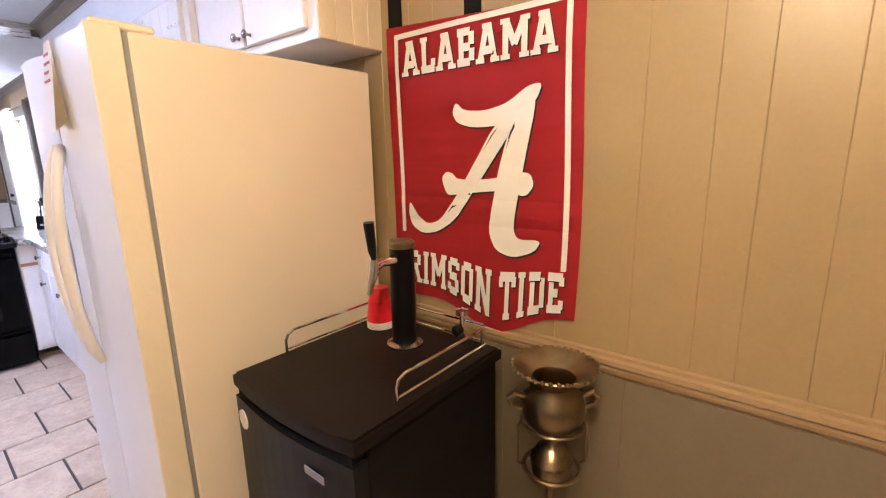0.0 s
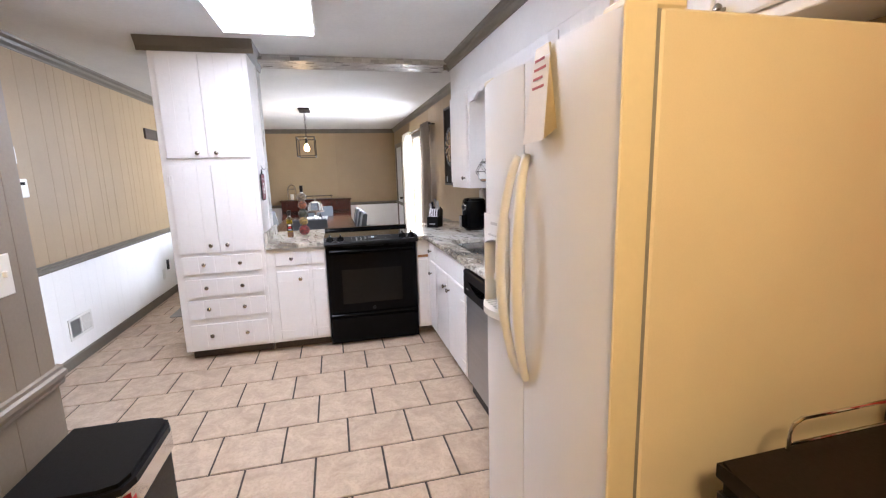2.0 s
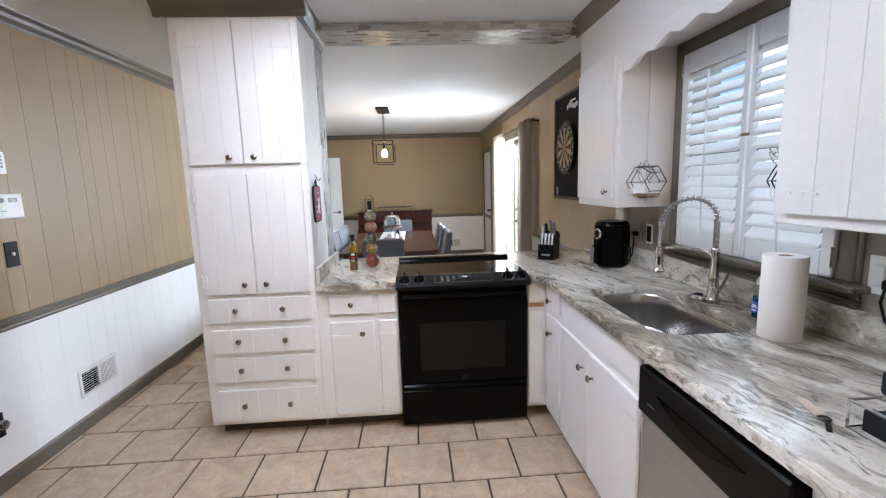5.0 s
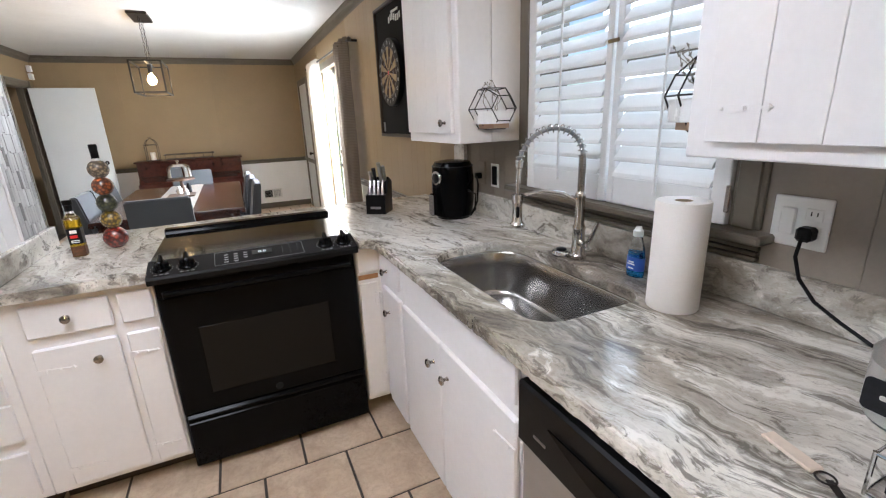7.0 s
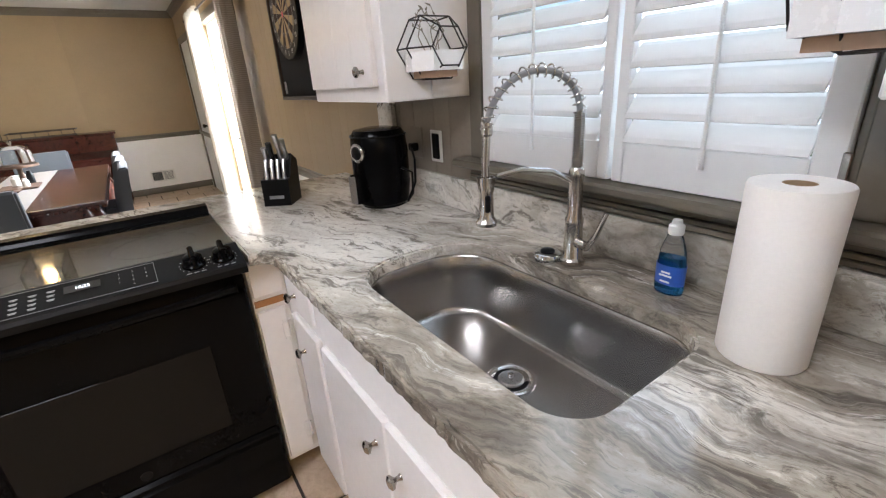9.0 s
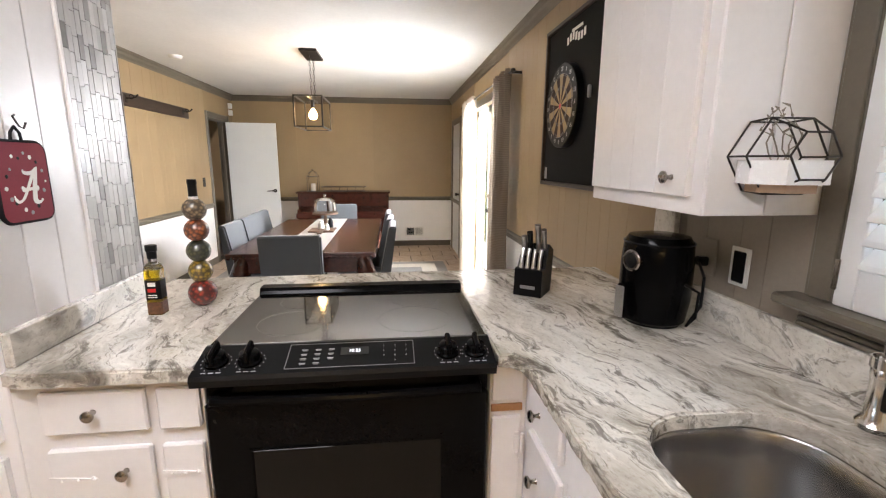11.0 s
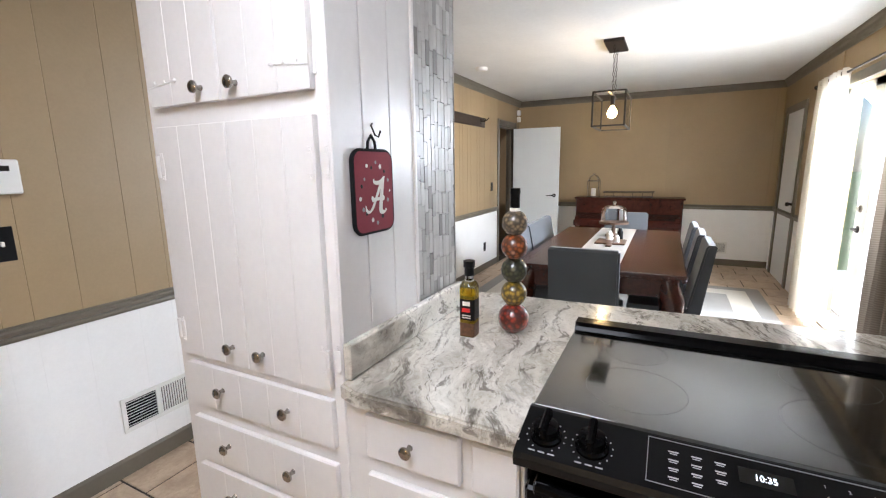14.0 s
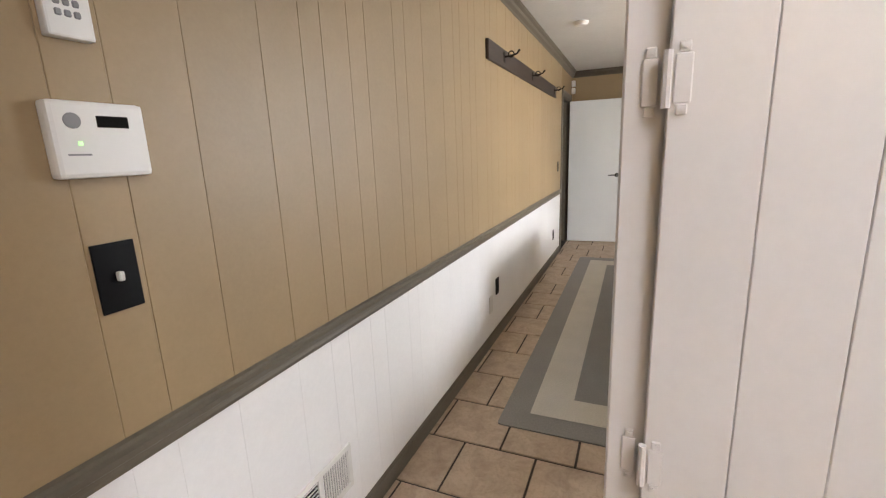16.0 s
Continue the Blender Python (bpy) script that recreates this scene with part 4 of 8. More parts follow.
part("storage_drawer", B(-4.205, -4.176, Y0 + 0.004, Y1 - 0.004, 0.03, 0.245, 0.008), BLACK, stove, "black storage drawer")
part("drawer_lip", B(-4.205, -4.168, Y0 + 0.004, Y1 - 0.004, 0.25, 0.28, 0.01), BLACK, stove)
bmr = lathe(None, [(0.016, 0), (0.016, 0.002), (0, 0.002)], -4.172, 0.07, 0.315, 20, pose(0, 0, 0, 0, 90, 0))
part("badge", bmr, BLACK_MATT, od, "small round badge")
for y in (Y0 + 0.05, Y1 - 0.05):
    for x in (-4.25, -4.72):
        part("foot", lathe(None, [(0.018, 0), (0.018, 0.013), (0, 0.013)], x, y, 0, 10), BLACK_MATT, stove)

# ---- mosaic column and beam ----
JOINT = paint("pale_grey_joint", (0.40, 0.39, 0.37), 0.8, 80, 0.06)
col = structure("column_mosaic", B(-4.862, -4.570, -1.425, -0.780, 0.0, ZC), JOINT, "grey stick-mosaic tiled column end", category="column")
beam = structure("beam_mosaic", B(-4.862, -4.566, -0.78, 0.895, 2.40, ZC), JOINT, "grey stick-mosaic tiled header beam", category="beam")


def mosaic(name, parent, place, u0, u1, v0, v1, seed, tw=0.0242, th=0.074, single=False):
    """Upright stick tiles in staggered columns; place(u, v, d) gives the world point."""
    rng, vs, fs = random.Random(seed), [], []
    c = 0
    u = u0
    while u < u1 - 0.004:
        ub = min(u + tw, u1)
        v = v0 - th * rng.random()
        while v < v1:
            a, b2 = max(v, v0), min(v + th, v1)
            v += th
            if b2 - a < 0.004:
                continue
            d = 0.0055 + rng.uniform(0, 0.0015)
            g = 0.0002
            if single:
                o = Vector(place(u, a, 0.0))
                d = rng.choice((0.0055, 0.0062, 0.0070))
                key = (round(ub - u, 4), round(b2 - a, 4), d)
                if key not in stick_meshes:
                    q4 = [Vector(place(p, q, e)) - o for e, k in ((0.0, 0), (d, 0.0008)) for p, q in ((u + g + k, a + g + k), (ub - g - k, a + g + k), (ub - g - k, b2 - g - k), (u + g + k, b2 - g - k))]
                    me = bpy.data.meshes.new("mosaic_tile")
                    me.from_pydata([tuple(q) for q in q4], [], [(7, 6, 5, 4), (4, 5, 1, 0), (5, 6, 2, 1), (6, 7, 3, 2), (7, 4, 0, 3)])
                    me.update()
                    me.materials.append(MOSAIC)
                    stick_meshes[key] = me
                ob = new("mosaic_tile", stick_meshes[key])
                ob.location = o
                ob.parent = parent
                continue
            n = len(vs)
            vs += [place(p, q, e) for e, k in ((0.0, 0), (d, 0.0008)) for p, q in ((u + g + k, a + g + k), (ub - g - k, a + g + k), (ub - g - k, b2 - g - k), (u + g + k, b2 - g - k))]
            fs += [tuple(i + n for i in f) for f in ((4, 5, 6, 7), (0, 1, 5, 4), (1, 2, 6, 5), (2, 3, 7, 6), (3, 0, 4, 7))]
        u += tw
        c += 1
    if single:
        return
    me = bpy.data.meshes.new(name)
    me.from_pydata(vs, [], fs)
    me.update()
    me.materials.append(MOSAIC)
    ob = new(name, me)
    ob.parent = parent
    tagged(ob, kind="stuff")


stick_meshes = {}
mosaic("mosaic_tile", col, lambda u, v, d: (u, -0.780 + d, v), -4.862, -4.574, 1.0, ZC - 0.01, 1, single=True)
mosaic("mosaic_tile", col, lambda u, v, d: (-4.862 - d, u, v), -1.425, -0.772, 0.0, ZC - 0.01, 2)
mosaic("mosaic_tile", beam, lambda u, v, d: (-4.566 + d, v, u), 2.40, ZC, -0.76, 0.895, 3)
mosaic("mosaic_tile", beam, lambda u, v, d: (u, v, 2.40 - d), -4.862, -4.566, -0.76, 0.895, 4)


# ---- upper cabinets, soffit and window ----
UY = 0.90
soffit = structure("soffit", B(-4.56, -1.24, UY + 0.001, YW, 2.12, ZC - 0.001), WHITE, "white painted soffit over the upper cabinets", category="soffit")
run("trim_crown_soffit", CROWN, (-4.62, UY + 0.001, ZC - 0.002), (-1.24, UY + 0.001, ZC - 0.002), (0, -1, 0), "grey-brown crown moulding")
run("trim_crown_soffit_end", CROWN, (-4.56, UY - 0.06, ZC - 0.002), (-4.56, YW, ZC - 0.002), (-1, 0, 0), "grey-brown crown moulding")

upl = thing("wall_cabinet", (-4.29, 1.05, 1.30), "white painted wall cabinet beside the window, grooved door", "cabinet", "wall cabinets")
part("body", B(-4.56, -4.005, UY, YW, 1.302, 2.12, 0.003), WHITE, upl)
front("door", "y", UY, -4.535, -4.045, 1.345, 2.09, upl, [(-4.10, 1.388)], 4)
for i in range(2):
    part("side_board", B(-4.005, -4.0, UY + 0.002 + i * 0.153, UY + 0.151 + i * 0.153, 1.304, 2.10, 0.0015), WHITE, upl)

upr = thing("wall_cabinet", (-2.52, 1.05, 1.30), "white painted wall cabinet over the counter, strap hinges", "cabinet", "wall cabinets")
part("body", B(-2.975, -2.075, UY, YW, 1.312, 2.12, 0.003), WHITE, upr)
for u0, u1, s in ((-2.925, -2.53, 1), (-2.52, -2.125, -1)):
    d = front("door", "y", UY, u0, u1, 1.345, 2.09, upr, [(-2.57 if s > 0 else -2.48, 1.39)], 4)
    for z in (1.405, 2.0):
        strap_hinge("y", UY, u0 if s > 0 else u1, z, 0.12 * s, d)

upf = thing("wall_cabinet", (-1.66, 1.07, 1.80), "white painted cabinet over the refrigerator with a cream side", "cabinet", "wall cabinets")
part("body", B(-2.072, -1.242, UY + 0.03, YW, 1.80, 2.12, 0.003), WHITE, upf)
for u0, u1, k in ((-2.03, -1.665, -1.70), (-1.655, -1.285, -1.62)):
    front("door", "y", UY + 0.03, u0, u1, 1.835, 2.10, upf, [(k, 1.87)])
# boards on the entry side are cream, the body white
for i in range(4):
    part("side_board", B(-1.242, -1.236, UY + 0.033 + i * 0.0685, UY + 0.1 + i * 0.0685, 1.802, 2.118, 0.0015), CREAM, upf)
part("upper_filler", B(-1.242, -1.225, UY + 0.03, YW, 2.12, ZC - 0.002), CREAM, upf)

# scalloped valance over the window
pts = [(-4.004, 2.13)]
n = 48
for i in range(n + 1):
    k = i / n
    base = 1.972 + 0.075 * math.sin(math.pi * k) ** 0.7
    pts.append((-4.004 + 1.028 * k, base + 0.012 * math.cos(2 * math.pi * k * 5)))
pts.append((-2.976, 2.13))
val = part("window_valance", slab(None, pts, 0, 0.02, Matrix.Translation((0, UY + 0.022, 0)) @ XZ), WHITE, None, "white scalloped wooden valance over the sink window")
tagged(val, category="valance")

win = thing("window_1", ((WX0 + WX1) / 2, YW, WZ0), "sink window with white louvred shutters", "window", kind="structure")
for x0, x1 in ((WX0, WX0 + 0.02), (WX1 - 0.02, WX1)):
    part("jamb", B(x0, x1, YW - 0.005, YW + 0.16, WZ0, WZ1), TRIM, win)
part("head", B(WX0, WX1, YW - 0.005, YW + 0.16, WZ1 - 0.02, WZ1), TRIM, win)
part("sill", B(WX0, WX1, YW, YW + 0.16, WZ0 - 0.0, WZ0 + 0.02), TRIM, win)
for x0, x1 in ((WX0 - 0.075, WX0 + 0.004), (WX1 - 0.004, WX1 + 0.075)):
    bm = B(x0, x1, YW - 0.018, YW, WZ0 - 0.01, WZ1 + 0.07, 0.003)
    box(bm, x0 + 0.012, x1 - 0.012, YW - 0.024, YW - 0.016, WZ0 - 0.01, WZ1 + 0.06, 0.003)
    part("casing", bm, TRIM, win)
part("head_casing", B(WX0 - 0.075, WX1 + 0.075, YW - 0.018, YW, WZ1, WZ1 + 0.075, 0.003), TRIM, win)
part("stool", B(WX0 - 0.11, WX1 + 0.11, YW - 0.075, YW + 0.02, 1.083, 1.108, 0.006), TRIM, win, "grey-brown window stool")
bm = bmesh.new()
for i in range(4):
    box(bm, WX0 - 0.08, WX1 + 0.08, YW - 0.022 + 0.0022 * i, YW, 1.03 + i * 0.0135, 1.041 + i * 0.0135, 0.002)
part("apron", bm, TRIM, win, "ribbed grey-brown apron")
part("pane", B(WX0 + 0.02, WX1 - 0.02, YW + 0.10, YW + 0.104, WZ0 + 0.02, WZ1 - 0.02), WINDOW_GLASS, win, "clear window pane").visible_shadow = False
part("meeting_rail", B(WX0 + 0.02, WX1 - 0.02, YW + 0.085, YW + 0.12, 1.55, 1.59), TRIM, win)

XM = -3.467
for x0, x1 in ((WX0 + 0.006, XM - 0.006), (XM + 0.006, WX1 - 0.006)):
    wa, wb = (0.046, 0.028) if x0 < -3.6 else (0.028, 0.046)
    sh = part("shutter", B(x0, x0 + wa, YW - 0.030, YW - 0.004, 1.11, 2.05, 0.003), SHUTTER, win, "white louvred shutter panel")
    part("stile", B(x1 - wb, x1, YW - 0.030, YW - 0.004, 1.11, 2.05, 0.003), SHUTTER, sh)
    for z0, z1 in ((1.11, 1.20), (1.955, 2.05)):
        part("rail", B(x0 + wa + 0.0005, x1 - wb - 0.0005, YW - 0.030, YW - 0.004, z0, z1, 0.002), SHUTTER, sh)
    z = 1.2265
    while z < 1.948:
        pr = [(-0.032, -0.0015), (-0.02, -0.0045), (0.02, -0.0045), (0.032, -0.0015), (0.032, 0.0015), (0.02, 0.0045), (-0.02, 0.0045), (-0.032, 0.0015)]
        a = radians(50)
        o = [(YW - 0.017 + c * math.cos(a) - s * math.sin(a), z + c * math.sin(a) + s * math.cos(a)) for c, s in pr]
        part("louvre", slab(None, o, x0 + wa + 0.001, x1 - wb - 0.001, YZ), SHUTTER, sh)
        z += 0.051
    xm = (x0 + x1) / 2
    part("tilt_rod", tube(None, [(xm, YW - 0.050, 1.165), (xm, YW - 0.050, 1.18), (xm, YW - 0.050, 1.94)], [0.007, 0.0045, 0.0045], 8), SHUTTER, sh)
    for z in (1.18, 1.98):
        e = x0 if x0 < -3.6 else x1
        part("hinge", B(e - 0.006, e + 0.006, YW - 0.034, YW - 0.028, z - 0.035, z + 0.035, 0.002), NICKEL, sh, "small metal hinge")
part("latch", B(XM - 0.022, XM + 0.022, YW - 0.038, YW - 0.030, 1.615, 1.627, 0.002), BRASS, win, "small dark latch")

# hexagonal wire planters on the cabinet sides
CERAMIC = paint("white_ceramic", (0.8, 0.79, 0.77), 0.25, 60, 0.02, 0.05)
BASE_TAN = paint("pale_brown_base", (0.42, 0.27, 0.17), 0.5, 60, 0.1)
TWIG = paint("dry_twig", (0.28, 0.25, 0.2), 0.8, 60, 0.2)


def planter(x, s):
    t = thing("wire_planter", (x, 1.03, 1.335), "black wire geometric planter with a white pot on a cabinet side", "planter", "wire planters")
    cy, cz, r = 1.035, 1.437, 0.092
    def hexa(rr, xx, dz=0.0):
        return [(xx, cy + rr * math.cos(radians(60 * k)), cz + dz + rr * math.sin(radians(60 * k)) * 0.95) for k in range(6)]
    back, mid, fro = hexa(r, x + s * 0.0015), hexa(r * 1.05, x + s * 0.06), hexa(r * 0.62, x + s * 0.125)
    bm = bmesh.new()
    for ring in (back, mid, fro):
        for k in range(6):
            tube(bm, [ring[k], ring[(k + 1) % 6]], 0.0022, 6)
    for k in range(6):
        tube(bm, [back[k], mid[k]], 0.0022, 6)
        tube(bm, [mid[k], fro[k]], 0.0022, 6)
    part("wire_frame", bm, IRON, t, "black wire frame")
    lo = [(x + s * 0.008, cy - 0.072), (x + s * 0.008, cy + 0.072), (x + s * 0.06, cy + 0.084), (x + s * 0.118, cy + 0.05), (x + s * 0.118, cy - 0.05), (x + s * 0.06, cy - 0.084)]
    if s < 0:
        lo.reverse()
    part("pot", slab(None, lo, cz - 0.058, cz - 0.008), CERAMIC, t, "white ceramic pot")
    part("base_plate", slab(None, [((p - x) * 0.82 + x + s * 0.008, (q - cy) * 0.72 + cy) for p, q in lo], cz - 0.076, cz - 0.0585), BASE_TAN, t, "pale brown base plate")
    rng = random.Random(5 if s > 0 else 6)
    bm = bmesh.new()
    for k in range(5):
        p = Vector((x + s * 0.05, cy + rng.uniform(-0.03, 0.02), cz - 0.01))
        line = [p]
        for j in range(6):
            p = p + Vector((rng.uniform(-0.012, 0.012), rng.uniform(-0.02, 0.012) - (0.012 if s < 0 else 0.0), rng.uniform(0.008, 0.026)))
            line.append(p)
            if j > 1:
                q = p + Vector((rng.uniform(-0.01, 0.01), rng.uniform(-0.012, 0.012), 0.006))
                tube(bm, [p, q], [0.003, 0.001], 5)
        tube(bm, line, [0.0016] * 4 + [0.001] * 3, 5)
    part("twigs", bm, TWIG, t, "dry thin twigs")


planter(-4.0, 1)
planter(-2.976, -1)

# ---- sink fittings ----
FAUCET = plain_metal("satin_nickel_faucet", (0.62, 0.59, 0.55), 0.19)
fau = thing("spring_faucet", (-3.495, 1.10, TOP), "brushed nickel pull-down faucet with a spring neck", "faucet")
part("base", lathe(None, [(0.03, 0), (0.03, 0.012), (0.024, 0.02), (0.021, 0.10), (0.022, 0.105), (0.022, 0.115), (0.017, 0.125), (0.016, 0.215), (0.018, 0.22), (0.018, 0.232), (0.013, 0.24), (0, 0.24)], -3.495, 1.10, TOP, 24), FAUCET, fau, "", True)
part("riser", lathe(None, [(0.0095, 0), (0.0095, 0.13)], -3.495, 1.10, TOP + 0.23, 12), FAUCET, fau, "", True)
bm = tube(None, [(-3.495 + 0.0125 * math.cos(i * math.pi / 5), 1.10 + 0.0125 * math.sin(i * math.pi / 5), TOP + 0.235 + i * 0.00052) for i in range(240)], 0.0019, 5)
part("tight_spring", bm, FAUCET, fau, "coiled steel spring")
A0, A1 = Vector((-3.495, 1.10, TOP + 0.355)), Vector((-3.582, 0.905, TOP + 0.335))
axis = A1 - A0
neck = []
for i in range(25):
    k = i / 24
    a = math.pi * k
    p = A0 + axis * (0.5 - 0.5 * math.cos(a)) + Vector((0, 0, 0.105 * math.sin(a)))
    neck.append(p)
part("hose", tube(None, neck, 0.007, 10), PLASTIC_G, fau, "grey hose", True)
bm = bmesh.new()
hlx = []
turns = 17
for i in range(turns * 12 + 1):
    k = i / (turns * 12)
    a = math.pi * k
    p = A0 + axis * (0.5 - 0.5 * math.cos(a)) + Vector((0, 0, 0.105 * math.sin(a)))
    tan = (axis * math.sin(a) * 0.5 + Vector((0, 0, 0.105 * math.cos(a)))).normalized()
    n1 = axis.normalized().cross(Vector((0, 0, 1))).normalized()
    n2 = tan.cross(n1)
    ph = 2 * math.pi * turns * k
    hlx.append(p + (n1 * math.cos(ph) + n2 * math.sin(ph)) * 0.0135)
part("open_spring", tube(None, hlx, 0.0019, 6), FAUCET, fau, "open coiled spring", True)
sx, sy = A1.x, A1.y
part("collar", lathe(None, [(0.010, 0.0), (0.013, 0.004), (0.013, 0.028), (0.010, 0.03)], sx, sy, TOP + 0.325, 16), FAUCET, fau, "", True)
part("drop_tube", tube(None, [(sx, sy, TOP + 0.33), (sx - 0.002, sy - 0.004, TOP + 0.26), (sx - 0.002, sy - 0.004, TOP + 0.22)], 0.0085, 12), FAUCET, fau, "", True)
hd = part("spray_head", lathe(None, [(0.0, 0.0), (0.024, 0.0), (0.025, 0.008), (0.017, 0.02), (0.0165, 0.075), (0.018, 0.08), (0.018, 0.10), (0.011, 0.11), (0, 0.11)], sx - 0.002, sy - 0.004, TOP + 0.125, 20), FAUCET, fau, "steel spray head", True)
dv = (axis.normalized().x, axis.normalized().y)
part("spray_button", B(-0.006, 0.006, -0.004, 0.004, -0.02, 0.02, 0.003, 1, Matrix.Translation((sx + 0.012, sy - 0.012, TOP + 0.178)) @ pose(0, 0, 0, 0, 0, 45)), BLACK_MATT, hd, "black spray button")
arm = [(-3.495, 1.10, TOP + 0.20), (-3.52, 1.045, TOP + 0.235), (-3.55, 0.98, TOP + 0.245), (-3.575, 0.925, TOP + 0.235)]
bm = tube(None, arm, 0.006, 10)
lathe(bm, [(0.0185, -0.008), (0.0205, -0.008), (0.0205, 0.008), (0.0185, 0.008)], sx - 0.002, sy - 0.004, TOP + 0.228, 16)
part("support_arm", bm, FAUCET, fau, "", True)
bm = tube(None, [(-3.495, 1.10, TOP + 0.06), (-3.445, 1.085, TOP + 0.06)], [0.014, 0.012], 12)
tube(bm, [(-3.447, 1.086, TOP + 0.055), (-3.425, 1.09, TOP + 0.09), (-3.408, 1.10, TOP + 0.145)], [0.008, 0.007, 0.0055], 10)
part("lever", bm, FAUCET, fau, "", True)

btn = thing("disposal_button", (-3.552, 1.074, TOP), "chrome air switch button with a black top", "button")
part("ring", lathe(None, [(0.036, 0), (0.036, 0.010), (0.033, 0.017), (0.026, 0.020), (0.019, 0.020)], -3.552, 1.074, TOP + 0.001, 24), CHROME, btn, "", True)
part("cap", lathe(None, [(0.019, 0.014), (0.0185, 0.023), (0.014, 0.026), (0, 0.027)], -3.552, 1.074, TOP + 0.001, 20), BLACK_MATT, btn, "black push cap", True)

soap = thing("dish_soap_bottle", (-3.262, 1.122, TOP), "clear bottle of blue dish soap, half full", "bottle")
SOAP = glass("blue_soap", (0.06, 0.42, 0.85), 0.03, 0.85, 1.33)
PET = glass("clear_plastic", (0.95, 0.98, 1), 0.05, 1.0, 1.2)
S_OV = Matrix.Diagonal((0.84, 0.56, 1.06, 1))
part("shell", lathe(None, [(0, 0), (0.034, 0.0), (0.036, 0.01), (0.035, 0.06), (0.031, 0.085), (0.026, 0.10), (0.018, 0.118), (0.013, 0.125), (0.013, 0.132)], -3.262, 1.122, TOP + 0.001, 20, S_OV), PET, soap, "clear plastic shell", True)
part("liquid", lathe(None, [(0, 0.003), (0.032, 0.003), (0.034, 0.012), (0.033, 0.058), (0.031, 0.075), (0, 0.075)], -3.262, 1.122, TOP + 0.001, 20, S_OV), SOAP, soap, "blue soap", True)
part("label", lathe(None, [(0.0358, 0.02), (0.0362, 0.06)], -3.262, 1.122, TOP + 0.001, 24, S_OV), paint("blue_label", (0.03, 0.10, 0.42), 0.4, 60, 0.1), soap, "dark blue label", True)
part("cap", lathe(None, [(0.014, 0.128), (0.015, 0.132), (0.015, 0.146), (0.010, 0.150), (0.009, 0.158), (0, 0.159)], -3.262, 1.122, TOP + 0.001, 16), PLASTIC_W, soap, "pale cap", True)
bm = bmesh.new()
for i, (w, z) in enumerate(((0.018, 0.05), (0.026, 0.043), (0.02, 0.03))):
    box(bm, -3.262 - w / 2, -3.262 + w / 2, 1.1012, 1.1018, TOP + z - 0.002, TOP + z + 0.002)
part("label_print", bm, WHITE_CLOTH, soap, "white print bars")

PAPER = paint("soft_white_paper", (0.81, 0.765, 0.71), 0.95, 160, 0.03, 0.5)
roll = thing("paper_towel_roll", (-3.055, 1.025, TOP), "upright roll of white paper towels", "paper towels")
part("paper", lathe(None, [(0.021, 0.0), (0.061, 0.0), (0.063, 0.004), (0.063, 0.276), (0.061, 0.28), (0.021, 0.28), (0.021, 0.0)], -3.055, 1.025, TOP + 0.001, 40), PAPER, roll, "", True)
part("cardboard_core", lathe(None, [(0.0205, 0.002), (0.0205, 0.2795), (0.019, 0.2795), (0.019, 0.002)], -3.055, 1.025, TOP + 0.001, 24), paint("cardboard", (0.36, 0.24, 0.14), 0.9, 60, 0.1), roll, "brown cardboard core", True)


def wall_plate(name, face, at, u, z, w, h, mat, label, category):
    t = thing(name, spot(face, at, u, z, 0), label, category)
    part("plate", on_face(face, at, u - w / 2, u + w / 2, z - h / 2, z + h / 2, 0, 0.006, 0.0025), mat, t)
    return t


def socket(t, face, at, u, z, mat):
    s = part("socket", on_face(face, at, u - 0.017, u + 0.017, z - 0.014, z + 0.014, 0.006, 0.0085, 0.001), mat, t)
    # surface strips in black paint the darkness inside the slots
    for du in (-0.006, 0.006):
        part("slot", on_face(face, at, u + du - 0.0012, u + du + 0.0012, z - 0.002, z + 0.007, 0.0082, 0.0088), BLACKNESS, s)


PW = YW - 0.006
o1 = wall_plate("outlet_plate", "y", PW, -2.885, 1.147, 0.118, 0.118, PLASTIC_W, "white double plate with rocker switch and outlet", "outlet")
part("rocker", on_face("y", PW, -2.925, -2.893, 1.115, 1.18, 0.005, 0.012, 0.003), PLASTIC_W, o1, "white rocker switch")
socket(o1, "y", PW, -2.858, 1.168, PLASTIC_W)
socket(o1, "y", PW, -2.858, 1.128, PLASTIC_W)
cord = thing("power_cord", (-2.858, PW, 1.128), "black plug and cord hanging over the counter", "cord")
part("plug", on_face("y", PW, -2.874, -2.842, 1.112, 1.144, 0.009, 0.045, 0.006), BLACK_MATT, cord)
cpts = [(-2.858, 1.162, 1.128), (-2.858, 1.15, 1.08), (-2.845, 1.155, 1.03), (-2.81, 1.16, 0.985), (-2.76, 1.165, 0.955), (-2.70, 1.165, 0.928), (-2.62, 1.165, 0.918), (-2.45, 1.15, 0.918)]
part("cable", tube(None, cpts, 0.0042, 8), BLACK_MATT, cord, "", True)
o2 = wall_plate("outlet_plate", "y", PW, -4.345, 1.13, 0.075, 0.118, TAUPE, "taupe painted outlet plate with a plug", "outlet")
part("plug", on_face("y", PW, -4.36, -4.33, 1.10, 1.13, 0.006, 0.04, 0.005), BLACK_MATT, o2, "black plug")
o3 = wall_plate("outlet_plate", "y", PW, -4.213, 1.126, 0.072, 0.115, PLASTIC_W, "white-edged plate with a black rocker insert", "outlet")
part("insert", on_face("y", PW, -4.235, -4.19, 1.08, 1.172, 0.005, 0.010, 0.003), BLACK_MATT, o3, "black insert")

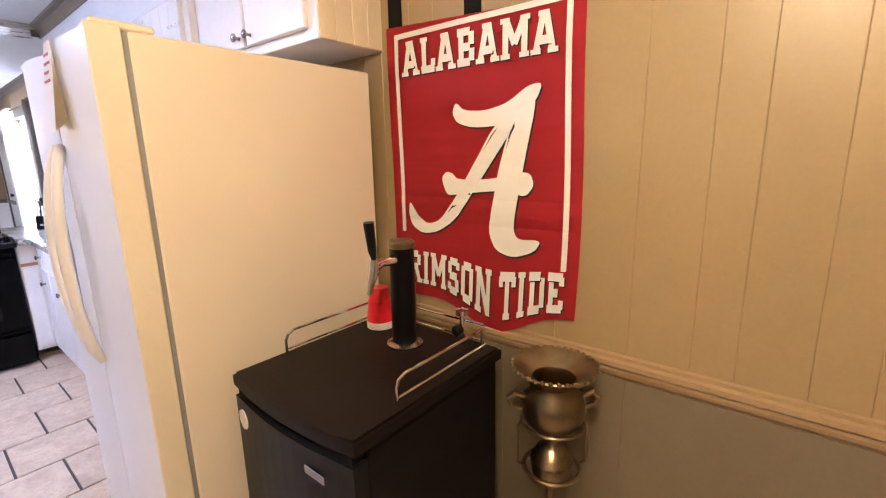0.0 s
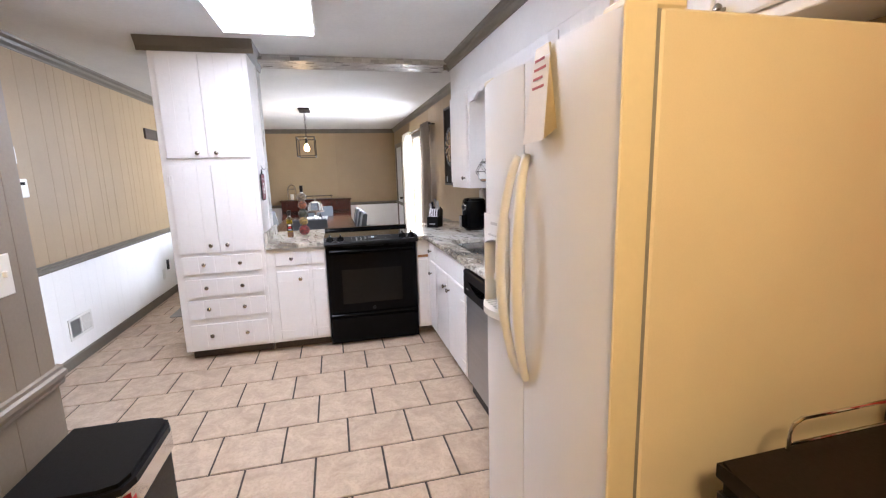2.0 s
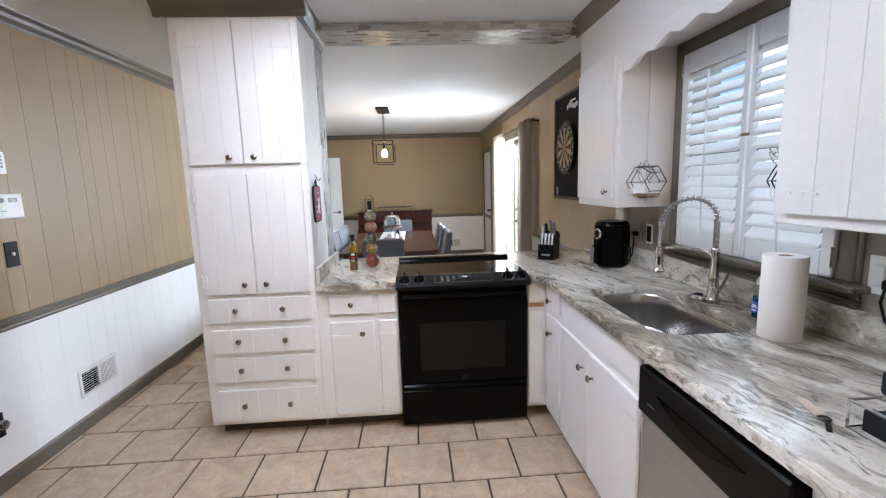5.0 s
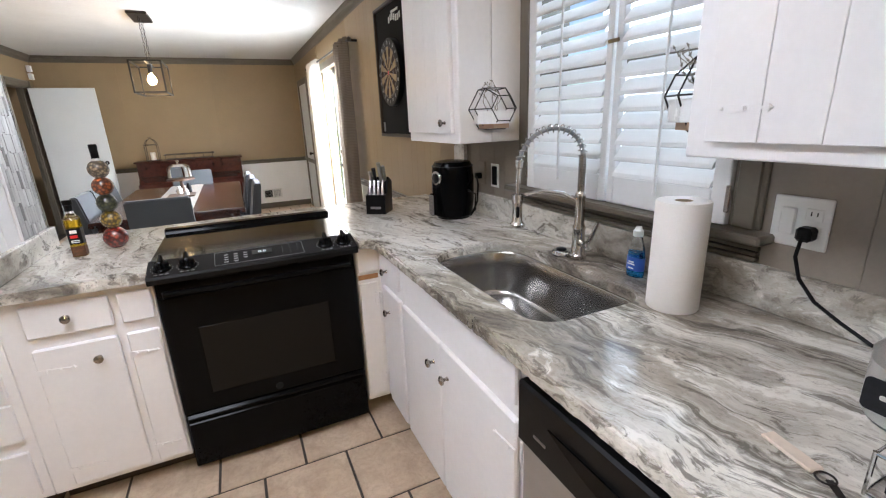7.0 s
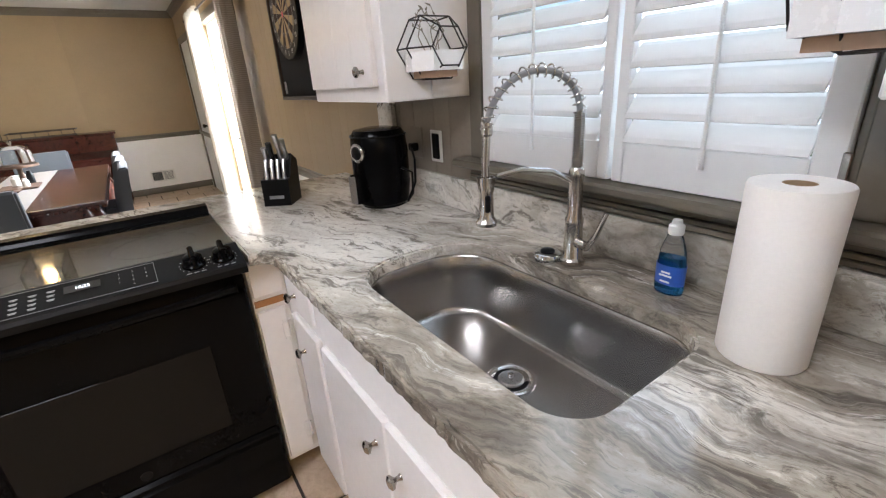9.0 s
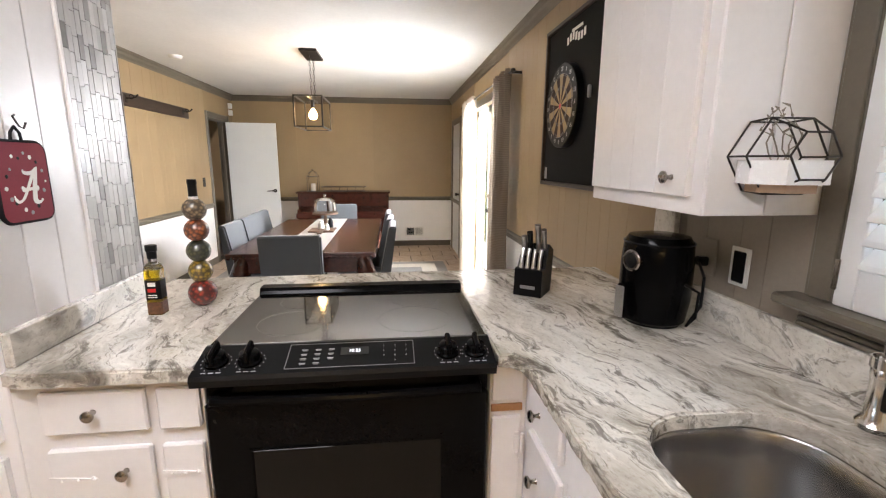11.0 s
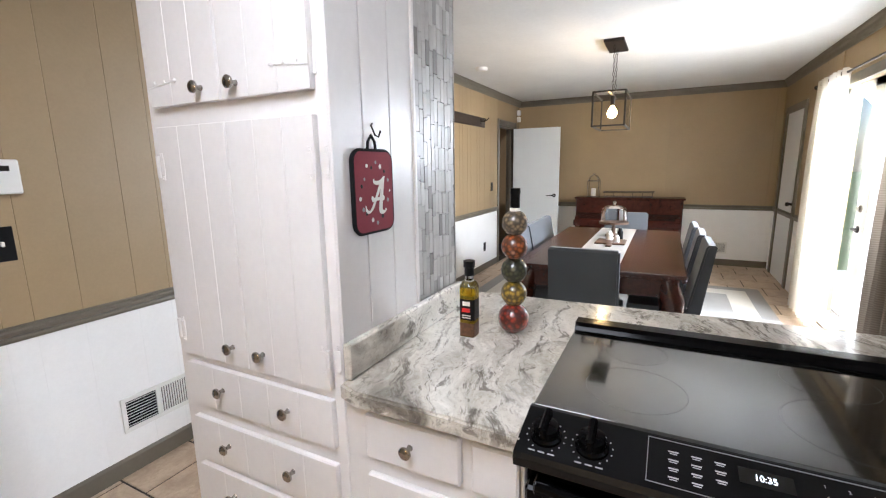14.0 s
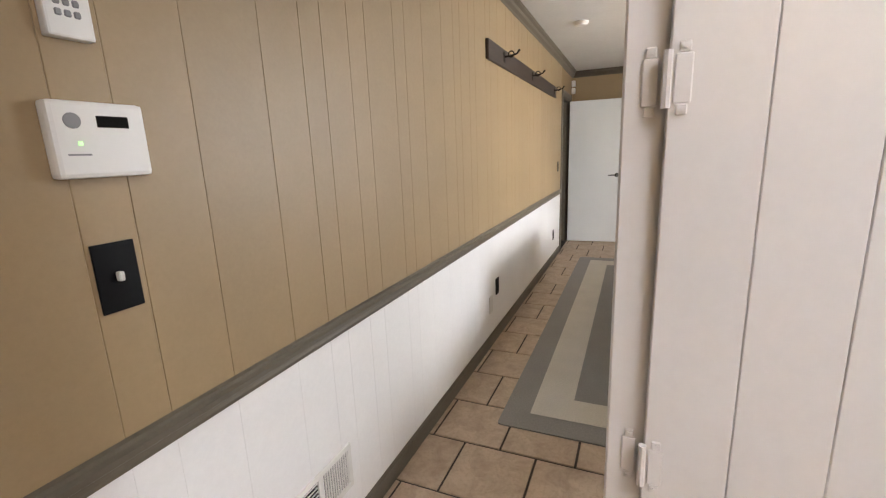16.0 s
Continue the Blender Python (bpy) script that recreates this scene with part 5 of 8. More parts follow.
# ---- on the counter ----
fry = thing("air_fryer", (-4.368, 1.042, TOP), "glossy black compact air fryer with round dial", "air fryer")
part("shell", lathe(None, [(0, 0.004), (0.085, 0.004), (0.098, 0.015), (0.108, 0.09), (0.108, 0.2), (0.103, 0.262), (0.09, 0.285), (0.05, 0.292), (0, 0.293)], -4.368, 1.042, TOP, 36), BLACK, fry, "", True)
part("foot_ring", lathe(None, [(0.08, 0), (0.085, 0), (0.085, 0.006), (0, 0.006)], -4.368, 1.042, TOP, 24), BLACK_MATT, fry)
part("seam", lathe(None, [(0.1055, 0.262), (0.1062, 0.265), (0.104, 0.268)], -4.368, 1.042, TOP, 36), BLACK_MATT, fry, "", True)
FT = Matrix.Translation((-4.368, 1.042, TOP)) @ pose(0, 0, 0, 0, 0, 18)
dial = part("dial", lathe(None, [(0.034, 0), (0.034, 0.010), (0.030, 0.014), (0.024, 0.014)], 0, 0, 0, 28, FT @ Matrix.Translation((0, -0.104, 0.212)) @ pose(0, 0, 0, 90, 0, 0)), NICKEL, fry, "silver dial ring", True)
part("dial_face", lathe(None, [(0.024, 0.011), (0.012, 0.016), (0, 0.016)], 0, 0, 0, 20, FT @ Matrix.Translation((0, -0.104, 0.212)) @ pose(0, 0, 0, 90, 0, 0)), BLACK_MATT, dial, "", True)
hb = part("basket_handle", B(-0.017, 0.017, -0.150, -0.095, 0.03, 0.14, 0.008, 2, FT), BLACK, fry, "basket handle")
part("handle_face", B(-0.016, 0.016, -0.156, -0.149, 0.035, 0.135, 0.002, 1, FT), STEEL, hb, "steel handle face")
part("cord_wrap", tube(None, [(-4.26, 1.07, TOP + 0.15), (-4.235, 1.10, TOP + 0.13), (-4.24, 1.10, TOP + 0.05), (-4.25, 1.08, TOP + 0.02), (-4.235, 1.11, TOP + 0.09), (-4.26, 1.13, TOP + 0.17), (-4.345, 1.17, 1.115)], 0.0045, 8), BLACK_MATT, fry, "black cord", True)

kb = thing("knife_block", (-4.68, 0.74, TOP), "black wooden knife block holding steel-handled knives", "knife block")
KM = Matrix.Translation((-4.722, 0.752, TOP)) @ pose(0, 0, 0, 0, 0, -36)
o = [(-0.055, 0.0), (0.075, 0.0), (0.068, 0.105), (0.035, 0.108), (-0.02, 0.195), (-0.075, 0.165)]
part("block", slab(None, o, -0.055, 0.055, KM @ SWAP), BLACK_MATT, kb)
part("badge_plate", B(0.0715, 0.0735, -0.03, 0.03, 0.028, 0.042, 0.001, 1, KM), PLASTIC_G, kb, "grey oval badge")
for i in range(4):
    y = -0.036 + i * 0.024
    kn = part("steak_knife", tube(None, [KM @ Vector((0.05, y, 0.098)), KM @ Vector((0.038, y, 0.15)), KM @ Vector((0.025, y, 0.178))], [0.0085, 0.0075, 0.009], 8), STEEL, kb, "steel-handled steak knife", True)
for y, x, z, l, mat, lab in ((-0.036, 0.0, 0.15, 0.085, STEEL, "steel-handled knife"), (-0.012, 0.0, 0.15, 0.105, BLACK_MATT, "black sharpening steel"), (0.016, -0.01, 0.165, 0.12, STEEL, "steel-handled chef knife"), (0.036, -0.02, 0.16, 0.105, STEEL, "steel-handled bread knife")):
    e = KM @ Vector((x, y, z))
    f = KM @ Vector((x + l * 0.3, y, z + l * 0.92))
    m2 = e.lerp(f, 0.55)
    part("knife_handle", tube(None, [e, m2, f], [0.0115, 0.0095, 0.012], 8), mat, kb, lab, True)

oil = thing("olive_oil_bottle", (-4.60, -0.60, TOP), "square bottle of yellow olive oil with black label", "bottle")
OIL = glass("yellow_oil", (0.75, 0.50, 0.02), 0.02, 0.85, 1.4)
ox, oy = -4.60, -0.602
part("glass", slab(None, rounded(ox - 0.024, ox + 0.024, oy - 0.024, oy + 0.024, 0.008, 4), TOP + 0.001, TOP + 0.155), OIL, oil, "oil-filled glass")
part("shoulder", lathe(None, [(0.03, 0.155), (0.024, 0.168), (0.013, 0.178), (0.0125, 0.21)], ox, oy, TOP, 16), CLEAR, oil, "clear glass neck", True)
part("stopper", lathe(None, [(0.0145, 0.19), (0.0145, 0.215), (0.0175, 0.216), (0.0175, 0.235), (0, 0.236)], ox, oy, TOP, 16), BLACK_MATT, oil, "black stopper", True)
lb = part("label", slab(None, rounded(ox - 0.0245, ox + 0.0245, oy - 0.0245, oy + 0.0245, 0.0085, 4), TOP + 0.055, TOP + 0.12), BLACK_MATT, oil, "black label")
part("herbs", slab(None, rounded(ox - 0.0243, ox + 0.0243, oy - 0.0243, oy + 0.0243, 0.008, 4), TOP + 0.004, TOP + 0.045), paint("brown_peppercorns", (0.12, 0.05, 0.02), 0.5, 90, 0.5, 0.6), oil, "brown spices")
bm = B(ox + 0.0245, ox + 0.0252, oy - 0.012, oy + 0.012, TOP + 0.10, TOP + 0.113, 0.0002)
box(bm, ox + 0.0245, ox + 0.0252, oy - 0.014, oy + 0.014, TOP + 0.061, TOP + 0.064)
box(bm, ox + 0.0245, ox + 0.0252, oy - 0.014, oy + 0.014, TOP + 0.068, TOP + 0.071)
part("label_print", bm, WHITE_CLOTH, lb, "white print")
part("label_art", B(ox + 0.0245, ox + 0.0252, oy - 0.014, oy + 0.012, TOP + 0.08, TOP + 0.092, 0.0002), RED_PLASTIC, lb, "red printed peppers")

jar = thing("bubble_jar", (-4.68, -0.487, TOP), "stacked-ball glass bottle of colourful pickled spices", "bottle")
jx, jy = -4.68, -0.487
cols = (("red", (0.40, 0.03, 0.012), 0.048), ("yellow", (0.42, 0.26, 0.02), 0.040), ("green", (0.07, 0.075, 0.03), 0.040), ("orange", (0.52, 0.13, 0.03), 0.040), ("beige", (0.38, 0.27, 0.15), 0.039))
z = TOP + 0.001
for i, (nm, c, r) in enumerate(cols):
    zc = z + r * 0.93
    m, t, b = nodes_of("pickled_" + nm)
    vo = put(t, "TexVoronoi", {"Vector": coords(t), "Scale": 75.0})
    t.links.new(mix(t, ramp(t, vo.outputs["Distance"], [(0.1, (1, 1, 1)), (0.6, (0, 0, 0))]), shade(c, 0.18), shade(c, 0.95)), b.inputs["Base Color"])
    b.inputs["Roughness"].default_value, b.inputs["Coat Weight"].default_value, b.inputs["Coat Roughness"].default_value = 0.4, 1.0, 0.02
    bump(t, b, vo.outputs["Distance"], 0.6, 0.003)
    prof = [(0, -r * 0.93)] + [(r * math.cos(radians(a)), r * math.sin(radians(a))) for a in range(-65, 75, 10)] + [(0, r * 0.96)]
    part("glass_ball", lathe(None, prof, jx, jy, zc, 28), m, jar, nm + " spices behind glass", True)
    z = zc + r * 0.90
part("neck", lathe(None, [(0.013, 0), (0.0125, 0.035)], jx, jy, z - 0.004, 16), CLEAR, jar, "clear glass neck", True)
part("cap", lathe(None, [(0.0145, 0.012), (0.0145, 0.055), (0.016, 0.058), (0.015, 0.072), (0, 0.073)], jx, jy, z - 0.004, 16), BLACK_MATT, jar, "black wax cap", True)
part("neck_label", lathe(None, [(0.0152, 0.004), (0.0152, 0.014)], jx, jy, z - 0.004, 16), WHITE_CLOTH, jar, "white neck band", True)

RED_CLOTH_D = fabric("dark_red_quilt", (0.22, 0.012, 0.028), 300, 0.85, 0.2, 0.1)


MARK_STROKES = (
    ((822, 160), (835, 178), (870, 182), (905, 172), (935, 145), (955, 143), (945, 175), (905, 210), (850, 212), (822, 200), (815, 180)),
    ((890, 200), (925, 195), (850, 330), (815, 395), (780, 425), (750, 432), (728, 415), (722, 385), (726, 360), (740, 392), (760, 410), (785, 400), (815, 350), (850, 280)),
    ((915, 190), (950, 150), (925, 300), (912, 400), (920, 420), (955, 418), (945, 440), (915, 450), (885, 440), (873, 410), (880, 360), (890, 290)),
    ((790, 310), (800, 295), (812, 300), (820, 312), (880, 310), (920, 295), (938, 298), (943, 320), (930, 342), (905, 330), (860, 335), (820, 342), (800, 345)),
)


def letter_mark(parent, m, k, mat, depth=0.0006, name="letter_mark"):
    """A plain slanting capital A of strokes, 1 unit high times k, on the plane of m."""
    bm = bmesh.new()
    for n, pts in enumerate(MARK_STROKES):
        for _ in range(2):   # ease the corners
            pts = [(a[0] * (1 - f) + b[0] * f, a[1] * (1 - f) + b[1] * f) for a, b in zip(pts, pts[1:] + pts[:1]) for f in (0.2, 0.8)]
            pts = tuple(pts)
        slab(bm, [((x - 838) / 262 * k, (295 - y) / 310 * k) for x, y in pts], 0, depth * (1 + 0.25 * n), m)
    return part(name, bm, mat, parent)


pot = thing("pot_holder", (-4.345, -0.764, 1.265), "quilted dark red pot holder with black binding on a hook", "pot holder")
PM = Matrix(((-1, 0, 0, -4.345), (0, 0, 1, -0.764), (0, 1, 0, 1.365), (0, 0, 0, 1)))
part("pad", slab(None, rounded(-0.08, 0.08, -0.10, 0.10, 0.025, 5), 0.0, 0.012, PM), RED_CLOTH_D, pot, "dark red quilted pad")
ring = [PM @ Vector((x, y, 0.006)) for x, y in rounded(-0.081, 0.081, -0.101, 0.101, 0.026, 5)]
part("binding", tube(None, ring, 0.0065, 6, True), BLACKNESS, pot, "black binding", True)
part("loop", tube(None, [PM @ Vector(p) for p in ((-0.018, 0.10, 0.006), (-0.014, 0.125, 0.006), (0, 0.14, 0.006), (0.014, 0.125, 0.006), (0.018, 0.10, 0.006))], 0.004, 6), BLACKNESS, pot)
letter_mark(pot, PM @ Matrix.Translation((0.0, -0.01, 0.0122)), 0.10, WHITE_CLOTH, 0.0006)
rng = random.Random(2)
for i in range(17):
    a = i * 2 * math.pi / 17
    p = PM @ Vector((rng.uniform(0.046, 0.066) * math.cos(a), rng.uniform(0.062, 0.084) * math.sin(a), 0.0122))
    part("printed_spot", lathe(None, [(0.003 + 0.003 * rng.random(), 0), (0.003 + 0.003 * rng.random(), 0.0006), (0, 0.0006)], p.x, p.y, p.z, 9, pose(0, 0, 0, -90, 0, 0)), WHITE_CLOTH if i % 3 == 0 else PLASTIC_G if i % 3 == 1 else BLACK_MATT, pot)
hk = thing("wall_hook", (-4.345, -0.764, 1.52), "small black wire hook on the pantry side", "hook")
part("wire", tube(None, [(-4.36, -0.763, 1.535), (-4.345, -0.757, 1.53), (-4.345, -0.745, 1.505), (-4.345, -0.735, 1.50), (-4.345, -0.728, 1.515)], 0.0025, 6), IRON, hk, "", True)

# canisters and key tag near the cord
CHALK = paint("chalkboard_label", (0.02, 0.02, 0.022), 0.8, 60, 0.2)
COPPER = paint("copper_lid", (0.5, 0.17, 0.08), 0.3, 60, 0.1, 0.1, metal=0.9)
SUGAR = paint("white_sugar", (0.8, 0.78, 0.74), 0.9, 150, 0.05, 0.6)


def canister(x, y, r, h, label, fill, fillmat):
    t = thing("glass_canister", (x, y, TOP), label, "jar", "canisters")
    part("glass", lathe(None, [(0, 0.001), (r * 0.9, 0.001), (r, 0.015), (r, h * 0.72), (r * 0.78, h * 0.86), (r * 0.78, h * 0.9)], x, y, TOP, 32), CLEAR, t, "clear glass", True)
    part("filling", lathe(None, [(0, 0.004), (r * 0.88, 0.005), (r * 0.96, 0.018), (r * 0.96, h * fill), (r * 0.5, h * fill + 0.01), (0, h * fill + 0.004)], x, y, TOP, 28), fillmat, t, "", True)
    part("lid", lathe(None, [(r * 0.82, h * 0.88), (r * 0.82, h * 0.97), (r * 0.72, h), (0, h)], x, y, TOP, 28), COPPER, t, "copper coloured lid", True)
    a = math.atan2(0.2 - y, -2.6 - x)
    m = Matrix.Translation((x, y, TOP + h * 0.36)) @ pose(0, 0, 0, 0, 0, math.degrees(a) + 90)
    part("label", slab(None, rounded(-0.048, 0.048, -0.028, 0.028, 0.009, 4), r + 0.0005, r + 0.002, m @ XZ), CHALK, t, "black chalk label")
    part("chalk_mark", slab(None, rounded(-0.026, 0.026, -0.004, 0.004, 0.003, 3), r + 0.002, r + 0.0026, m @ XZ), WHITE_CLOTH, t, "white chalk writing")
    return t


canister(-2.558, 0.960, 0.072, 0.160, "glass canister of sugar with a black chalk label", 0.62, SUGAR)
canister(-2.578, 1.112, 0.074, 0.205, "tall glass canister with a copper lid", 0.55, SUGAR)
tag = thing("key_tag", (-2.6, 0.72, TOP), "wooden key tag with a dark ring and key", "key tag")
part("fob", B(-0.040, 0.040, -0.0125, 0.0125, 0.0, 0.006, 0.002, 1, Matrix.Translation((-2.615, 0.722, TOP + 0.001)) @ pose(0, 0, 0, 0, 0, -14)), paint("pale_wood", (0.66, 0.54, 0.43), 0.6, 60, 0.1), tag, "pale wooden fob")
part("ring", tube(None, [(-2.565 + 0.012 * math.cos(a * math.pi / 8), 0.708 + 0.012 * math.sin(a * math.pi / 8), TOP + 0.004) for a in range(16)], 0.0015, 6, True), IRON, tag, "dark ring")
part("key", B(-0.028, 0.028, -0.005, 0.005, 0.0, 0.003, 0.001, 1, Matrix.Translation((-2.54, 0.692, TOP + 0.001)) @ pose(0, 0, 0, 0, 0, -40)), IRON, tag, "dark key")

# chrome wire holder with dark cards
wire = thing("wire_holder", (-2.45, 0.79, TOP), "chrome wire card holder with dark cards on the counter", "wire holder")
WX0, WX1, WY0, WY1 = -2.53, -2.35, 0.724, 0.845
for z in (TOP + 0.004, TOP + 0.066):
    part("rim", tube(None, [(WX0, WY0, z), (WX1, WY0, z), (WX1, WY1, z), (WX0, WY1, z)], 0.003, 8, True), CHROME, wire, "chrome wire rim", True)
for x, y in ((WX0, WY0), (WX1, WY0), (WX1, WY1), (WX0, WY1)):
    part("upright", tube(None, [(x, y, TOP + 0.001), (x, y, TOP + 0.069)], 0.003, 8), CHROME, wire, "chrome upright", True)
for i in range(3):
    part("card", B(WX0 + 0.012, WX1 - 0.012, WY0 + 0.02 + i * 0.034, WY0 + 0.042 + i * 0.034, TOP + 0.002, TOP + 0.05 - 0.006 * i, 0.002), CHALK, wire, "dark card")

# dart board
dart = thing("dartboard", (-5.5, YW - 0.006, 1.29), "dartboard on a framed black backboard", "dartboard")
DW0, DW1, DZ0, DZ2 = -5.88, -5.08, 1.288, 2.20
part("backboard", B(DW0 + 0.02, DW1 - 0.02, YW - 0.035, YW - 0.006, DZ0 + 0.02, DZ2 - 0.02), BLACKNESS, dart, "black felt backboard")
for a in ((DW0, DW1, DZ0, DZ0 + 0.022), (DW0, DW1, DZ2 - 0.022, DZ2), (DW0, DW0 + 0.022, DZ0 + 0.0222, DZ2 - 0.0222), (DW1 - 0.022, DW1, DZ0 + 0.0222, DZ2 - 0.0222)):
    part("frame_bar", B(a[0], a[1], YW - 0.052, YW - 0.006, a[2], a[3], 0.003), DARK_WOOD, dart, "dark wood frame")
bc = Vector((-5.535, YW - 0.035, 1.733))
part("board_rim", lathe(None, [(0.226, 0), (0.226, 0.034), (0.222, 0.038), (0.0, 0.038)], bc.x, bc.y, bc.z, 48, pose(0, 0, 0, 90, 0, 0)), BLACK_MATT, dart, "black outer ring", True)
SISAL_B = paint("black_sisal", (0.05, 0.03, 0.025), 0.9, 300, 0.2, 0.3)
SISAL_C = paint("cream_sisal", (0.46, 0.34, 0.19), 0.9, 300, 0.15, 0.3)
for k in range(20):
    a0, a1 = radians(k * 18 - 9), radians(k * 18 + 9)
    o = [(0.016 * math.cos(a0), 0.016 * math.sin(a0))] + [(0.17 * math.cos(a0 + (a1 - a0) * i / 3), 0.17 * math.sin(a0 + (a1 - a0) * i / 3)) for i in range(4)] + [(0.016 * math.cos(a1), 0.016 * math.sin(a1))]
    part("segment", slab(None, o, 0.038, 0.0395, Matrix.Translation(bc) @ XZ), SISAL_C if k % 2 else SISAL_B, dart)
bm = bmesh.new()
for r in (0.16, 0.17, 0.105, 0.097, 0.016):
    tube(bm, [bc + Vector((r * math.cos(a * math.pi / 24), -0.0405, r * math.sin(a * math.pi / 24))) for a in range(48)], 0.0009, 4, True)
part("wire_rings", bm, STEEL, dart, "steel wires")
part("bullseye", lathe(None, [(0.015, 0.0395), (0.015, 0.0408), (0, 0.0408)], bc.x, bc.y, bc.z, 16, pose(0, 0, 0, 90, 0, 0)), RED_PLASTIC, dart, "red bullseye")
TV = Matrix(((1, 0, 0, 0), (0, 0, -1, 0), (0, 1, 0, 0), (0, 0, 0, 1)))
for k, nn in enumerate("6 13 4 18 1 20 5 12 9 14 11 8 16 7 19 3 17 2 15 10".split()):
    a = radians(k * 18)
    lettering(nn, 0.032, Matrix.Translation(bc + Vector((0.196 * math.cos(a), -0.0392, 0.196 * math.sin(a)))) @ TV, MARK, dart, "number", 0.0003)
bm = bmesh.new()
rng = random.Random(4)
for i in range(7):
    x = -5.58 + i * 0.036
    box(bm, x, x + 0.024, YW - 0.0365, YW - 0.0355, 2.06 + 0.012 * math.sin(i), 2.10 + 0.012 * math.sin(i), 0.0002)
box(bm, -5.52, -5.38, YW - 0.0365, YW - 0.0355, 2.112, 2.128, 0.0002)
part("printed_mark", bm, PLASTIC_W, dart, "white printed mark")
part("corner_mark", B(-5.845, -5.805, YW - 0.0365, YW - 0.0355, 1.325, 1.395, 0.0002), PLASTIC_G, dart, "small grey printed patch")
part("dart_clip", B(-5.25, -5.23, YW - 0.05, YW - 0.035, 1.74, 1.80, 0.003), PLASTIC_G, dart, "grey dart clip")
# stone strip where the counter backsplash ends
st = part("stone_upright", B(-4.62, -4.50, YW - 0.030, YW - 0.007, TOP + 0.001, 1.300, 0.003), GRANITE, None, "upright granite strip under the wall cabinet")
tagged(st, category="backsplash")

# ---- ceiling light ----
fix = thing("ceiling_light", (-3.15, -0.54, ZC), "square-edged white fluorescent ceiling fixture, lit", "ceiling light")
PANEL = glow("lit_diffuser", (0.97, 0.98, 1.0), 19.0)
part("frame", B(-3.76, -2.52, -0.83, -0.25, 2.372, ZC - 0.001, 0.004), PLASTIC_W, fix)
part("diffuser", B(-3.745, -2.535, -0.815, -0.265, 2.362, 2.3715, 0.002), PANEL, fix, "bright acrylic diffuser")


# ---- refrigerator ----
fr = thing("refrigerator", (-1.64, 0.75, 0), "white side-by-side refrigerator with ice dispenser and cream trim", "refrigerator")
# body cream all over, the doors white
part("body", B(-2.035, -1.245, 0.40, 1.14, 0.02, 1.722, 0.006), paint("cream_side_enamel", (0.75, 0.665, 0.52), 0.42, 320, 0.03, 0.5), fr, "textured cream side panels")
part("kick_grille", B(-2.02, -1.26, 0.37, 0.42, 0.0, 0.09), BLACK_MATT, fr, "dark kick grille")
part("top_hinge", B(-1.33, -1.25, 0.33, 0.46, 1.7225, 1.742, 0.005), FRIDGE_TRIM, fr, "cream hinge cover")
part("top_hinge", B(-2.03, -1.95, 0.33, 0.46, 1.7225, 1.742, 0.005), FRIDGE_TRIM, fr, "cream hinge cover")
part("gasket", B(-2.03, -1.25, 0.388, 0.402, 0.10, 1.72), PLASTIC_G, fr, "grey door gasket")


def curved_door(x0, x1, z0, z1, bow=0.018):
    o = [(x0 + (x1 - x0) * i / 10, 0.335 - bow * math.sin(math.pi * i / 10)) for i in range(11)]
    return slab(None, o + [(x1, 0.386), (x0, 0.386)], z0, z1)


d1 = part("fridge_door", curved_door(-1.700, -1.247, 0.10, 1.728), FRIDGE_W, fr, "glossy white door", True)
part("edge_trim", B(-1.2475, -1.2405, 0.318, 0.387, 0.10, 1.73, 0.003), FRIDGE_TRIM, d1, "cream edge trim with warm light in its colour")
d0 = part("freezer_door", curved_door(-2.034, -1.708, 0.10, 0.94), FRIDGE_W, fr, "glossy white door with dispenser", True)
part("upper_panel", curved_door(-2.034, -1.708, 1.288, 1.728), FRIDGE_W, d0, "", True)
part("side_strip", B(-2.034, -2.02, 0.335, 0.386, 0.94, 1.288), FRIDGE_W, d0)
part("inner_strip", curved_door(-1.815, -1.708, 0.94, 1.288, 0.012), FRIDGE_W, d0, "", True)
arch = [(-2.02 + 0.205 * i / 12, 1.178 + 0.022 * math.sin(math.pi * i / 12)) for i in range(13)]
hd = part("dispenser_panel", slab(None, arch + [(-1.815, 1.287), (-2.02, 1.287)], -0.386, -0.3215, XZ), PLASTIC_W, d0, "white dispenser control panel")
CAVITY = paint("cream_white_plastic", (0.74, 0.71, 0.63), 0.35, 60, 0.03, 0.05)
PRINT_G = paint("pale_grey_print", (0.56, 0.55, 0.52), 0.5, 60, 0.05, 0.05)
part("panel_print", B(-1.95, -1.89, 0.3200, 0.3220, 1.252, 1.262), PRINT_G, hd, "grey print")
for i in range(4):
    part("button", B(-1.975 + i * 0.032, -1.955 + i * 0.032, 0.3200, 0.3220, 1.212, 1.218), PRINT_G, hd, "grey printed button")
cav = part("dispenser_cavity", B(-2.02, -1.815, 0.375, 0.386, 0.95, 1.178), CAVITY, d0, "cream recessed dispenser cavity")
part("cavity_side", B(-2.02, -2.012, 0.32, 0.375, 0.95, 1.178), CAVITY, cav)
part("cavity_side", B(-1.823, -1.815, 0.32, 0.375, 0.95, 1.178), CAVITY, cav)
for x in (-1.955, -1.885):
    part("paddle", lathe(None, [(0.016, 0), (0.014, 0.03), (0.006, 0.045)], x, 0.36, 1.085, 14, pose(0, 0, 0, 150, 0, 0)), PLASTIC_W, cav, "white nozzle", True)
o = [(-2.022 + 0.209 * i / 10, 0.318 - 0.03 * math.sin(math.pi * i / 10)) for i in range(11)]
